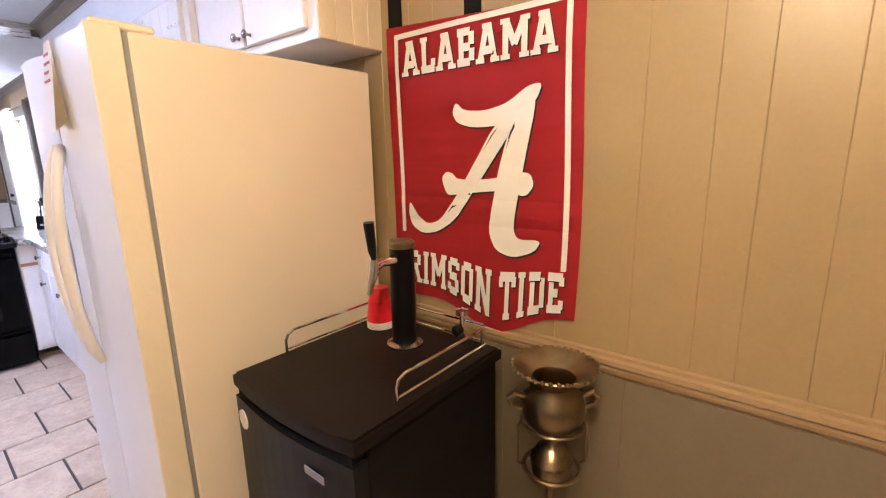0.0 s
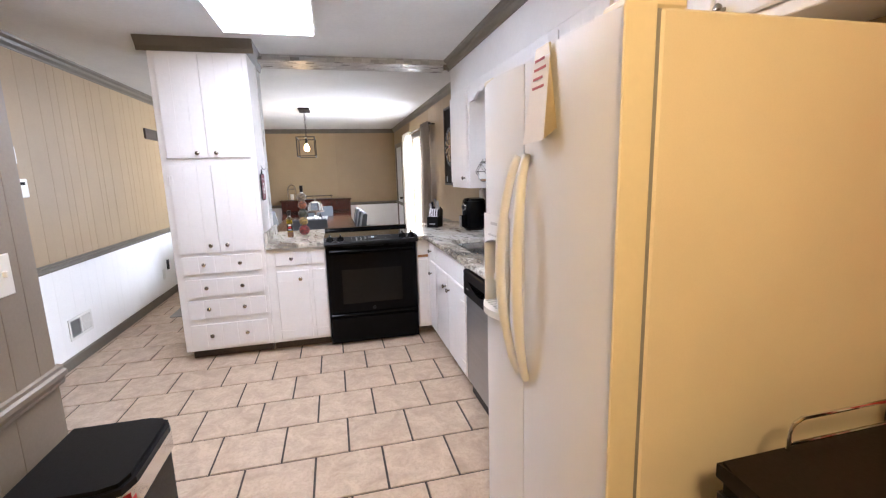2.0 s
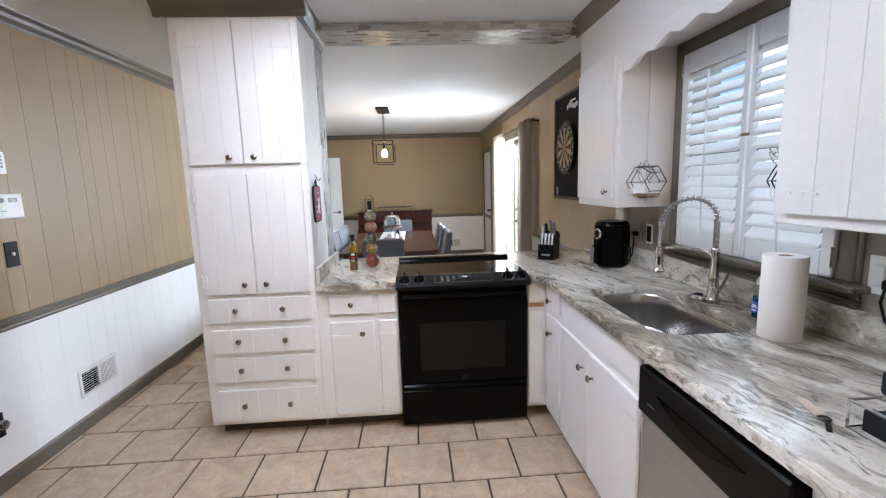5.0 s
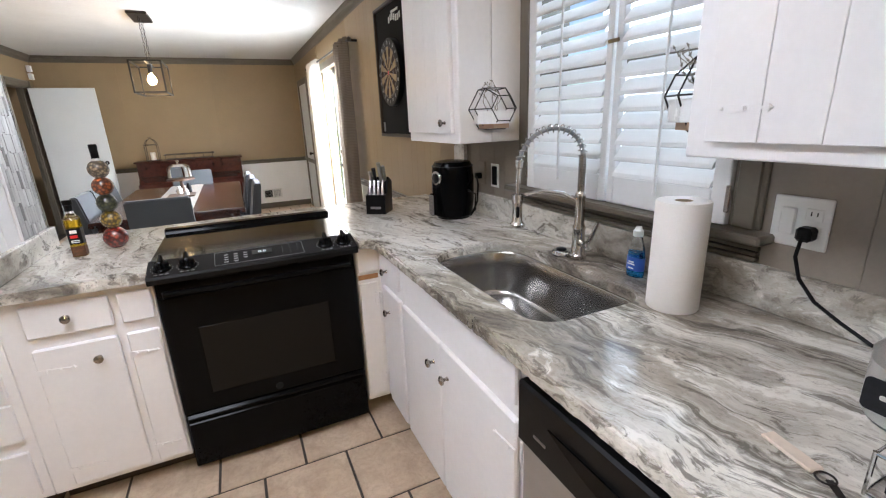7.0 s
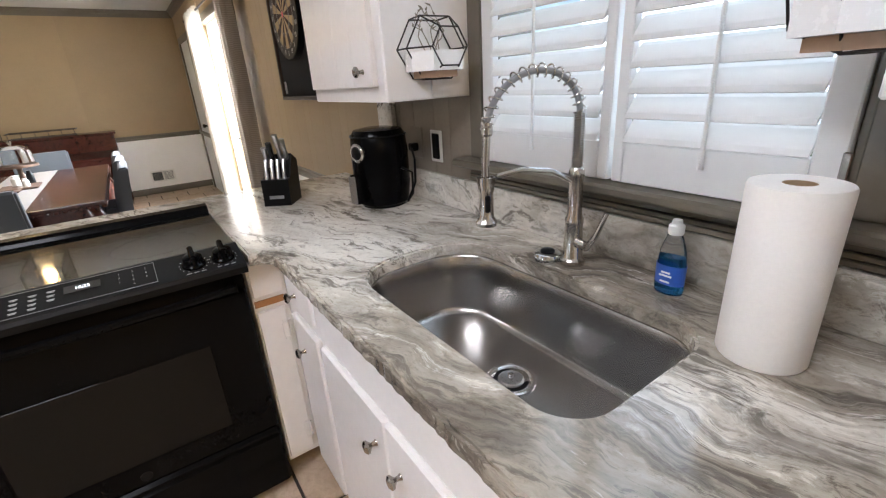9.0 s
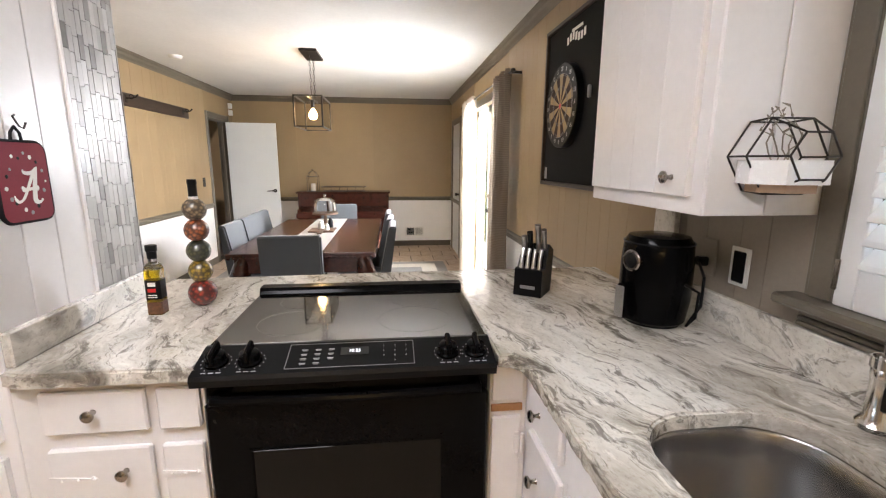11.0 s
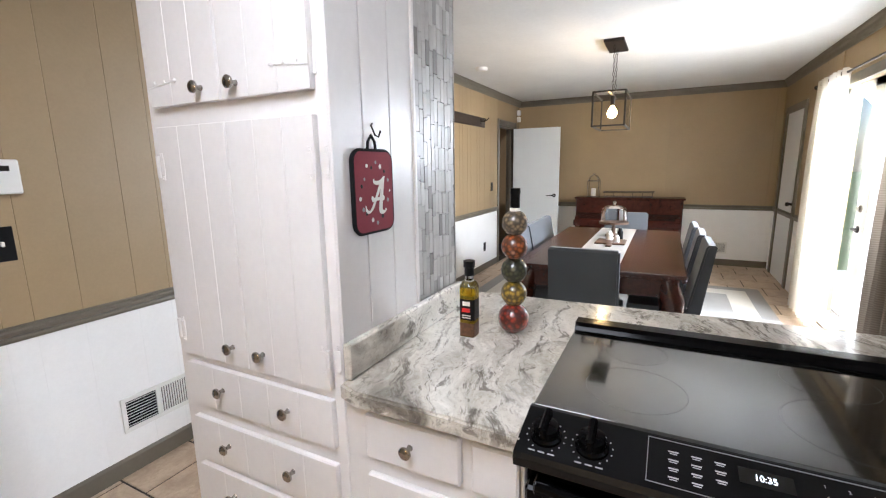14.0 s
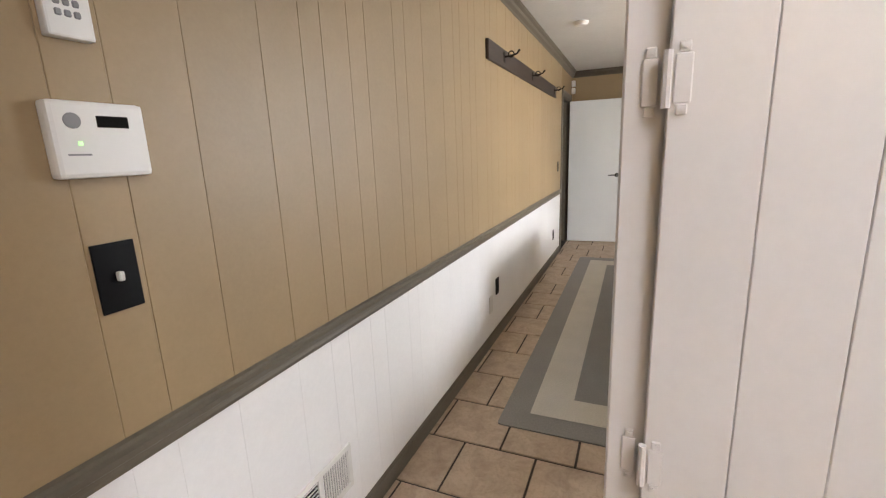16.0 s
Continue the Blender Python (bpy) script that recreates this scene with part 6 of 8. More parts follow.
part("drip_tray", slab(None, o + [(-1.813, 0.386), (-2.022, 0.386)], 0.938, 0.962), PLASTIC_W, cav, "white drip tray")
for i in range(7):
    part("tray_slot", B(-2.0 + i * 0.026, -1.994 + i * 0.026, 0.315, 0.37, 0.9618, 0.9635), PRINT_G, cav, "grey tray slot")
HANDLE_W = paint("cream_white_handle", (0.79, 0.765, 0.71), 0.3, 60, 0.02, 0.03)
for x, s in ((-1.712, -1), (-1.660, 1)):
    pts, rr = [], []
    for i in range(25):
        k = i / 24
        bow = math.sin(math.pi * k) ** 0.7
        pts.append((x + s * 0.036 * bow, 0.322 - 0.046 * bow, 1.475 - 0.665 * k))
        rr.append(0.0125 + 0.003 * bow)
    bm = tube(None, pts, rr, 12)
    part("handle", bm, HANDLE_W, fr, "long bowed cream handle", True)
pad = thing("note_pad", (-1.57, 0.31, 1.50), "hanging cream note pad fanned open on the refrigerator door", "note pad")
for i in range(7):
    k = i / 6
    o = [(-1.585 + 0.01 * k, 1.73), (-1.505 - 0.005 * k, 1.73), (-1.485 + 0.02 * k, 1.505 + 0.004 * i), (-1.60 + 0.012 * k, 1.50 + 0.004 * i)]
    bm = slab(None, o, 0.0005 * i + 0.0, 0.0005 * i + 0.0004, Matrix(((1, 0, 0, 0), (0, 0, 1, 0), (0, 1, 0, 0), (0, 0, 0, 1))))
    for v in bm.verts:
        v.co.y = 0.312 - v.co.y - (1.73 - v.co.z) * 0.12 * (1 - k)
    part("sheet", bm, PAPER if i == 0 else CREAM, pad, "printed top sheet" if i == 0 else "")
bm = bmesh.new()
for i in range(4):
    z = 1.70 - i * 0.022
    y = 0.3105 - (1.73 - z) * 0.12
    box(bm, -1.575, -1.525 + 0.012 * (i % 2), y - 0.0012, y - 0.0004, z - 0.003, z + 0.003)
part("print_bar", bm, paint("pink_print", (0.5, 0.15, 0.15), 0.8, 60, 0.1), pad, "faded red print")

# ---- kegerator corner ----
keg = thing("kegerator", (-0.885, 0.77, 0), "black kegerator with chrome rails and a tall tap tower", "kegerator")
part("cabinet", B(-1.125, -0.645, 0.53, 1.045, 0.03, 0.828, 0.006), BLACK_MATT, keg)
TOPM = paint("dark_brown_top", (0.008, 0.0055, 0.0045), 0.45, 120, 0.1, 0.1, spec=0.13)
fo = [(-1.135 + 0.50 * i / 10, 0.488 - 0.022 * math.sin(math.pi * i / 10)) for i in range(11)]
bm = slab(None, fo + [(-0.632, 1.05), (-1.138, 1.05)], 0.828, 0.864)
bmesh.ops.bevel(bm, geom=[e for e in bm.edges if e.verts[0].co.z > 0.86 and e.verts[1].co.z > 0.86], offset=0.008, segments=2, affect="EDGES")
part("top", bm, TOPM, keg, "dark rounded top")
fo = [(-1.128 + 0.488 * i / 10, 0.487 - 0.02 * math.sin(math.pi * i / 10)) for i in range(11)]
kd = part("door", slab(None, fo + [(-0.64, 0.526), (-1.128, 0.526)], 0.05, 0.80), paint("dark_grey_door", (0.008, 0.008, 0.009), 0.38, 140, 0.1, 0.1, spec=0.15), keg, "dark grey door")
part("handle_recess", B(-1.12, -0.65, 0.492, 0.526, 0.801, 0.827), BLACKNESS, keg)
part("round_badge", lathe(None, [(0.027, -0.004), (0.027, 0.003), (0, 0.003)], -1.085, 0.4815, 0.745, 24, pose(0, 0, 0, 90, 0, -7)), PLASTIC_W, kd, "round white badge")
part("side_badge", B(-0.79, -0.72, 0.4675, 0.470, 0.735, 0.755, 0.001, 1), STEEL, kd, "silver script badge")
tw = part("tower", lathe(None, [(0.037, 0.0), (0.037, 0.30), (0.038, 0.302)], -0.883, 0.900, 0.866, 28), BLACK_MATT, keg, "black tap tower", True)
part("tower_flange", lathe(None, [(0.055, 0.0), (0.055, 0.006), (0.045, 0.012), (0.038, 0.014)], -0.883, 0.900, 0.8645, 28), NICKEL, tw, "metal flange", True)
part("tower_cap", lathe(None, [(0.039, 0.300), (0.040, 0.304), (0.040, 0.316), (0.034, 0.322), (0, 0.322)], -0.883, 0.900, 0.866, 28), BRASS, tw, "bronze cap", True)
bm = tube(None, [(-0.883, 0.867, 1.135), (-0.883, 0.817, 1.135), (-0.883, 0.792, 1.13)], [0.016, 0.012, 0.016], 12)
tube(bm, [(-0.883, 0.792, 1.15), (-0.883, 0.789, 1.12), (-0.883, 0.772, 1.075), (-0.883, 0.769, 1.055)], [0.014, 0.016, 0.0095, 0.0095], 12)
fc = part("faucet", bm, CHROME, keg, "chrome beer faucet", True)
part("tap_handle", tube(None, [(-0.883, 0.792, 1.15), (-0.883, 0.787, 1.175), (-0.883, 0.779, 1.255)], [0.007, 0.012, 0.015], 12), BLACK_MATT, fc, "black tap handle", True)
for x in (-1.118, -0.665):
    bm = tube(None, [(x, 0.643, 0.865), (x, 0.643, 0.905), (x, 0.652, 0.921), (x, 0.672, 0.93), (x, 1.015, 0.93)], 0.0042, 8)
    tube(bm, [(x, 0.643, 0.878), (x, 1.015, 0.878)], 0.0035, 8)
    tube(bm, [(x, 0.995, 0.865), (x, 0.995, 0.93)], 0.0035, 8)
    part("side_rail", bm, CHROME, keg, "chrome rail", True)
bm = tube(None, [(-1.118, 1.015, 0.93), (-1.103, 1.03, 0.93), (-0.68, 1.03, 0.93), (-0.665, 1.015, 0.93)], 0.0042, 8)
tube(bm, [(-1.118, 1.015, 0.878), (-1.103, 1.03, 0.878), (-0.68, 1.03, 0.878), (-0.665, 1.015, 0.878)], 0.0035, 8)
part("back_rail", bm, CHROME, keg, "chrome rail", True)
for i, (x, y) in enumerate(((-1.09, 0.56), (-0.68, 0.56), (-1.09, 1.0), (-0.68, 1.0))):
    part("caster", lathe(None, [(0.02, 0), (0.02, 0.03), (0, 0.03)], x, y, 0, 10), BLACK_MATT, keg)

cups = thing("cup_stack", (-1.048, 0.955, 0.865), "stack of upturned red plastic cups with white rims", "cups")
for i in range(5):
    z = 0.866 + i * 0.0048
    cup = part("cup", lathe(None, [(0.0445, 0.006), (0.0425, 0.035), (0.0405, 0.036), (0.038, 0.075), (0.036, 0.076), (0.032, 0.112), (0.028, 0.118), (0, 0.118)], -1.048, 0.955, z, 28), RED_PLASTIC, cups, "red plastic cup", True)
    part("rim", lathe(None, [(0.0445, 0.0), (0.046, 0.0008), (0.046, 0.0032), (0.0445, 0.004)], -1.048, 0.955, z, 28), PLASTIC_W, cup, "white rolled rim", True)
fit_ = thing("tap_fitting", (-0.72, 1.0, 0.866), "small chrome fitting with a black knob on the kegerator", "fitting")
part("stem", lathe(None, [(0.012, 0), (0.012, 0.04), (0.007, 0.045), (0.007, 0.09), (0.02, 0.095), (0.02, 0.11), (0, 0.112)], -0.74, 1.0, 0.865, 14), CHROME, fit_, "", True)
part("knob", lathe(None, [(0.016, 0), (0.016, 0.02), (0.008, 0.026), (0, 0.026)], -0.74, 0.988, 0.915, 12, pose(0, 0, 0, 90, 0, 0)), BLACK_MATT, fit_, "black knob", True)

# ---- banner ----
ban = thing("wall_banner", (-0.866, YW - 0.012, 0.86), "red cloth college banner with white lettering, creased", "banner")
bx0, bx1, bz0, bz1 = -1.202, -0.468, 0.902, 1.872


def bpt(u, v, d=0.0185):
    """A point of the cloth: its lower edge sags and kicks out, its top droops to one side."""
    low = max(0.0, 1 - v / 0.32) ** 1.5
    sag = math.exp(-((u - 0.62) / 0.2) ** 2)
    x = bx0 + (bx1 - bx0) * u + 0.006 * math.sin(v * 5)
    z = bz0 + (bz1 - bz0) * v - 0.045 * u * v + 0.04 * u * (1 - v) - 0.085 * low * sag
    wave = 0.010 * low * sag + 0.0045 * max(0.0, 1 - v / 0.5) * math.sin(11 * u + 2 * v) ** 2
    fold = 0.0022 * (1 - min(1.0, abs(((v * 4 + 0.09 * math.sin(4 * u)) % 1) - 0.5) / 0.07)) if abs(((v * 4 + 0.09 * math.sin(4 * u)) % 1) - 0.5) < 0.07 else 0.0
    fold += 0.0016 * (1 - min(1.0, abs(u - 0.5) / 0.03)) if abs(u - 0.5) < 0.03 else 0.0
    return Vector((x, YW - d - wave - fold - 0.0012 * math.sin(9 * u + 4 * v), z))


bm = bmesh.new()
nx, nz = 52, 84
grid = [[bm.verts.new(bpt(i / nx, j / nz, 0.012)) for i in range(nx + 1)] for j in range(nz + 1)]
for j in range(nz):
    for i in range(nx):
        bm.faces.new((grid[j][i], grid[j][i + 1], grid[j + 1][i + 1], grid[j + 1][i]))
bmesh.ops.solidify(bm, geom=bm.faces, thickness=0.0015)
part("cloth", bm, RED_CLOTH, ban, "", True)


def printed(name, bm, mat, lift, cut=False):
    """Lays flat shapes, drawn in cloth metres (x, 0, z), on the hanging cloth."""
    if cut:
        bmesh.ops.subdivide_edges(bm, edges=[e for e in bm.edges if e.calc_length() > 0.05], cuts=12, use_grid_fill=True)
    else:
        bmesh.ops.triangulate(bm, faces=[f for f in bm.faces if len(f.verts) > 4], ngon_method="EAR_CLIP")
    for v in bm.verts:
        u, w = (v.co.x - bx0) / (bx1 - bx0), (v.co.z - bz0) / (bz1 - bz0)
        w += (0.045 * u * w - 0.04 * u * (1 - w)) / (bz1 - bz0)
        v.co = bpt(u, w, 0.0165 + lift - v.co.y)
    return part(name, bm, mat, ban)


for x0, x1, z0, z1 in ((-1.160, -1.143, 1.150, 1.842), (-1.1429, -0.5201, 1.825, 1.842), (-0.520, -0.503, 1.085, 1.842)):
    printed("border_stripe", B(x0, x1, -0.0004, 0, z0, z1), BANNER_WHITE, 0.0, True)

# slab-serif capitals as strokes (x0, z0, x1, z1) in a cell one unit high; s: places of the serifs
GLYPH = {}
GLYPH["A"] = (0.92, ((0.18, 0.05, 0.42, 0.97), (0.74, 0.05, 0.50, 0.97), (0.26, 0.32, 0.66, 0.32)), ((0.17, 0.06), (0.75, 0.06), (0.42, 0.94)))
GLYPH["L"] = (0.80, ((0.24, 0, 0.24, 1), (0.1, 0.1, 0.74, 0.1), (0.68, 0.1, 0.68, 0.38)), ((0.24, 0.94),))
GLYPH["B"] = (0.86, ((0.24, 0, 0.24, 1), (0.08, 0.1, 0.62, 0.1), (0.2, 0.5, 0.62, 0.5), (0.08, 0.9, 0.62, 0.9), (0.70, 0.12, 0.70, 0.45), (0.68, 0.55, 0.68, 0.88)), ())
GLYPH["M"] = (1.12, ((0.22, 0, 0.22, 1), (0.90, 0, 0.90, 1), (0.24, 0.95, 0.56, 0.35), (0.88, 0.95, 0.56, 0.35)), ((0.22, 0.06), (0.90, 0.06), (0.2, 0.94), (0.92, 0.94)))
GLYPH["C"] = (0.86, ((0.2, 0.12, 0.2, 0.88), (0.22, 0.9, 0.68, 0.9), (0.22, 0.1, 0.68, 0.1), (0.70, 0.66, 0.70, 0.9), (0.70, 0.1, 0.70, 0.34)), ())
GLYPH["R"] = (0.88, ((0.24, 0, 0.24, 1), (0.08, 0.9, 0.62, 0.9), (0.68, 0.55, 0.68, 0.88), (0.2, 0.5, 0.62, 0.5), (0.52, 0.48, 0.72, 0.02)), ((0.22, 0.06), (0.74, 0.06)))
GLYPH["I"] = (0.54, ((0.27, 0, 0.27, 1),), ((0.27, 0.06), (0.27, 0.94)))
GLYPH["S"] = (0.82, ((0.22, 0.9, 0.66, 0.9), (0.2, 0.55, 0.2, 0.88), (0.2, 0.5, 0.64, 0.5), (0.66, 0.12, 0.66, 0.45), (0.2, 0.1, 0.66, 0.1), (0.68, 0.7, 0.68, 0.9), (0.18, 0.1, 0.18, 0.3)), ())
GLYPH["O"] = (0.88, ((0.2, 0.12, 0.2, 0.88), (0.68, 0.12, 0.68, 0.88), (0.22, 0.9, 0.66, 0.9), (0.22, 0.1, 0.66, 0.1)), ())
GLYPH["N"] = (0.98, ((0.22, 0, 0.22, 1), (0.78, 0, 0.78, 1), (0.24, 0.95, 0.76, 0.05)), ((0.22, 0.06), (0.2, 0.94), (0.78, 0.94)))
GLYPH["T"] = (0.88, ((0.44, 0, 0.44, 1), (0.06, 0.9, 0.82, 0.9), (0.11, 0.68, 0.11, 0.9), (0.77, 0.68, 0.77, 0.9)), ((0.44, 0.06),))
GLYPH["D"] = (0.88, ((0.24, 0, 0.24, 1), (0.08, 0.9, 0.60, 0.9), (0.08, 0.1, 0.60, 0.1), (0.70, 0.14, 0.70, 0.86)), ())
GLYPH["E"] = (0.82, ((0.24, 0, 0.24, 1), (0.08, 0.9, 0.74, 0.9), (0.08, 0.1, 0.74, 0.1), (0.2, 0.5, 0.54, 0.5), (0.70, 0.68, 0.70, 0.9), (0.70, 0.1, 0.70, 0.32)), ())


def banner_word(text, x0, x1, z0, h):
    total = sum(GLYPH[ch][0] if ch != " " else 0.4 for ch in text)
    k = (x1 - x0) / total
    for mat, dx, lift, nm in ((SHADOW_PRINT, 0.004, 0.0, "lettering_shadow"), (BANNER_WHITE, 0.0, 0.0008, "lettering")):
        bm, u, n = bmesh.new(), 0.0, 0
        for ch in text:
            if ch == " ":
                u += 0.4
                continue
            w, strokes, feet = GLYPH[ch]
            lines = [(a, b2, 0.105) for a, b2 in (((q[0], q[1]), (q[2], q[3])) for q in strokes)] + [((fx - 0.17, fz), (fx + 0.17, fz), 0.065) for fx, fz in feet]
            for p, q, r in lines:
                d = Vector((q[0] - p[0], q[1] - p[1])).normalized()
                e = Vector((-d.y, d.x)) * r
                o = [(p[0] + e.x, p[1] + e.y), (p[0] - e.x, p[1] - e.y), (q[0] - e.x, q[1] - e.y), (q[0] + e.x, q[1] + e.y)]
                o = [(x0 + (u + a) * k + dx, z0 + max(0.0, min(1.0, b2)) * h - dx) for a, b2 in o]
                slab(bm, o, 0.0, 0.0003 + 0.00004 * (n % 7), XZ)
                n += 1
            u += w
        printed(nm, bm, mat, lift)


banner_word("ALABAMA", -1.128, -0.542, 1.700, 0.112)
banner_word("CRIMSON TIDE", -1.190, -0.505, 0.958, 0.122)
for mat, dx, lift in ((SHADOW_PRINT, 0.005, 0.0), (BANNER_WHITE, 0.0, 0.0008)):
    bm = bmesh.new()
    for n, pts in enumerate(MARK_STROKES):
        for _ in range(2):
            pts = tuple((a[0] * (1 - f) + b2[0] * f, a[1] * (1 - f) + b2[1] * f) for a, b2 in zip(pts, pts[1:] + pts[:1]) for f in (0.2, 0.8))
        slab(bm, [(-0.857 + dx + (x - 838) / 262 * 0.607, 1.374 - dx + (295 - y) / 310 * 0.511) for x, y in pts], 0, 0.0003 + 0.0001 * n, XZ)
    printed("letter_mark", bm, mat, lift)
for x in (-1.165, -0.835):
    sp = part("hanging_strap", B(x - 0.032, x + 0.032, YW - 0.010, YW - 0.0065, 1.82, 2.02, 0.001), BLACKNESS, ban, "black hanging strap")

# ---- brass urn on a stand ----
urn = thing("brass_urn", (-0.45, 1.02, 0), "tarnished brass two-handled urn on a slender stand", "urn")
ux, uy = -0.445, 1.012
prof = [(0.03, 0.0), (0.05, 0.004), (0.075, 0.03), (0.086, 0.06), (0.080, 0.095), (0.064, 0.115), (0.060, 0.135), (0.070, 0.15), (0.105, 0.172), (0.112, 0.182), (0.108, 0.186), (0.09, 0.176), (0.058, 0.15), (0.05, 0.12), (0.06, 0.08), (0.03, 0.02), (0, 0.015)]
part("bowl", lathe(None, prof, ux, uy, 0.695, 36), BRASS, urn, "flared brass bowl", True)
bm = bmesh.new()
for i in range(36):
    a = i * math.pi / 18
    bmesh.ops.create_uvsphere(bm, u_segments=6, v_segments=4, radius=0.0065, matrix=Matrix.Translation((ux + 0.111 * math.cos(a), uy + 0.111 * math.sin(a), 0.880)))
part("beaded_rim", bm, BRASS, urn)
for s in (-1, 1):
    hx, hy = 0.78 * s, 0.62 * s
    pts = [(ux + hx * r, uy + hy * r, z) for r, z in ((0.078, 0.79), (0.105, 0.80), (0.118, 0.785), (0.112, 0.765), (0.085, 0.755))]
    part("handle", tube(None, pts, [0.007, 0.009, 0.011, 0.009, 0.007], 8), BRASS, urn, "cast brass handle", True)
    part("side_bar", tube(None, [(ux + hx * 0.078, uy + hy * 0.078, 0.72), (ux + hx * 0.095, uy + hy * 0.095, 0.70), (ux + hx * 0.095, uy + hy * 0.095, 0.59), (ux + hx * 0.07, uy + hy * 0.07, 0.575)], 0.0045, 8), BRASS, urn, "", True)
part("upper_ring", tube(None, [(ux + 0.082 * math.cos(a * math.pi / 16), uy + 0.082 * math.sin(a * math.pi / 16), 0.715) for a in range(32)], 0.005, 8, True), BRASS, urn, "", True)
part("lower_ring", tube(None, [(ux + 0.075 * math.cos(a * math.pi / 16), uy + 0.075 * math.sin(a * math.pi / 16), 0.575) for a in range(32)], 0.006, 8, True), BRASS, urn, "", True)
part("pedestal", lathe(None, [(0.012, 0.0), (0.012, 0.5), (0.02, 0.52), (0.052, 0.56), (0.058, 0.60), (0.04, 0.632), (0.016, 0.65), (0.013, 0.67), (0.03, 0.695)], ux, uy, 0.0, 28), BRASS, urn, "", True)
part("foot", lathe(None, [(0, 0), (0.12, 0), (0.12, 0.01), (0.08, 0.02), (0.03, 0.03), (0.015, 0.06), (0, 0.06)], ux, uy, 0, 28), BRASS, urn, "", True)

# ---- trash bin ----
tb = thing("trash_bin", (-1.87, -0.94, 0), "black lidded trash bin with a steel front band", "trash bin")
o = [(-2.07, -1.075), (-2.07, -0.86), (-2.03, -0.795), (-1.75, -0.795), (-1.70, -0.86), (-1.70, -1.075)]
part("body", slab(None, o, 0.0, 0.56), BLACK_MATT, tb)
o2 = [(-2.078, -1.09), (-2.078, -0.85), (-2.06, -0.80), (-2.02, -0.782), (-1.76, -0.782), (-1.71, -0.80), (-1.692, -0.85), (-1.692, -1.09)]
part("band", slab(None, o2, 0.56, 0.622), CHROME, tb, "polished steel band")
bm = slab(None, [(x * 0.985 - 0.028, y * 0.985 - 0.014) for x, y in o2], 0.622, 0.652)
bmesh.ops.bevel(bm, geom=[e for e in bm.edges if e.verts[0].co.z > 0.65 and e.verts[1].co.z > 0.65], offset=0.012, segments=2, affect="EDGES")
part("lid", bm, BLACK_MATT, tb, "black plastic lid")
part("hinge_block", B(-2.0, -1.78, -1.105, -1.085, 0.56, 0.63, 0.004), BLACK_MATT, tb)
part("sticker", B(-1.74, -1.70, -0.7815, -0.7805, 0.575, 0.605, 0.0002), RED_PLASTIC, tb, "small orange sticker")

# ---- plates on the walls ----
YPF = YP + 0.006
sw3 = thing("light_switch", (-1.92, YPF, 1.185), "white triple toggle switch plate on the closet wall", "light switch")
part("plate", B(-2.003, -1.84, YPF, YPF + 0.006, 1.127, 1.245, 0.0025), PLASTIC_W, sw3)
for i in range(3):
    x = -1.968 + i * 0.046
    part("toggle", B(x - 0.005, x + 0.005, YPF + 0.004, YPF + 0.017, 1.18, 1.198, 0.002), PLASTIC_W, sw3, "white toggle")
YLF = YL + 0.006


def lplate(name, x0, x1, z0, z1, d, mat, label, cat, bev=0.004):
    t = thing(name, ((x0 + x1) / 2, YLF, z0), label, cat)
    return t, part("body", B(x0, x1, YLF, YLF + d, z0, z1, bev, 2), mat, t)


kp, b_ = lplate("alarm_keypad", -4.143, -4.073, 1.578, 1.690, 0.022, PLASTIC_W, "white wall keypad with grey buttons", "keypad")
for r in range(4):
    for c in range(3):
        part("button", B(-4.125 + c * 0.014, -4.115 + c * 0.014, YLF + 0.021, YLF + 0.024, 1.610 + r * 0.017, 1.621 + r * 0.017, 0.002), PLASTIC_G, kp, "grey button")
al, b_ = lplate("alarm_console", -4.196, -4.042, 1.35, 1.478, 0.03, PLASTIC_W, "white alarm control panel with a dark display", "alarm console", 0.008)
part("display", B(-4.165, -4.112, YLF + 0.029, YLF + 0.0315, 1.435, 1.455, 0.001), BLACK_GLASS, al, "dark display")
part("speaker", lathe(None, [(0.013, 0), (0.013, 0.002), (0, 0.002)], -4.075, YLF + 0.0295, 1.445, 16, pose(0, 0, 0, -90, 0, 0)), PLASTIC_G, al, "grey speaker grille")
part("indicator", B(-4.084, -4.078, YLF + 0.0295, YLF + 0.032, 1.405, 1.411), glow("green_lamp", (0.2, 0.9, 0.1), 2.0), al, "green indicator lamp")
part("print_bar", B(-4.095, -4.06, YLF + 0.0295, YLF + 0.031, 1.388, 1.391), PLASTIC_G, al, "grey print bar")
swt, b_ = lplate("light_switch", -4.149, -4.074, 1.100, 1.231, 0.006, BLACK_MATT, "black switch plate with a white toggle", "light switch", 0.002)
part("toggle", B(-4.116, -4.106, YLF + 0.005, YLF + 0.018, 1.158, 1.176, 0.002), PLASTIC_W, swt, "white toggle")
ol, b_ = lplate("wall_outlet", -3.905, -3.828, 0.275, 0.398, 0.006, BLACK_MATT, "black outlet plate with a round plug-in freshener", "outlet", 0.002)
part("plug_in", lathe(None, [(0.012, 0), (0.024, 0.01), (0.027, 0.025), (0.022, 0.04), (0, 0.046)], -3.868, YLF + 0.006, 0.345, 18, pose(0, 0, 0, -90, 0, 0)), NICKEL, ol, "round metallic plug-in", True)


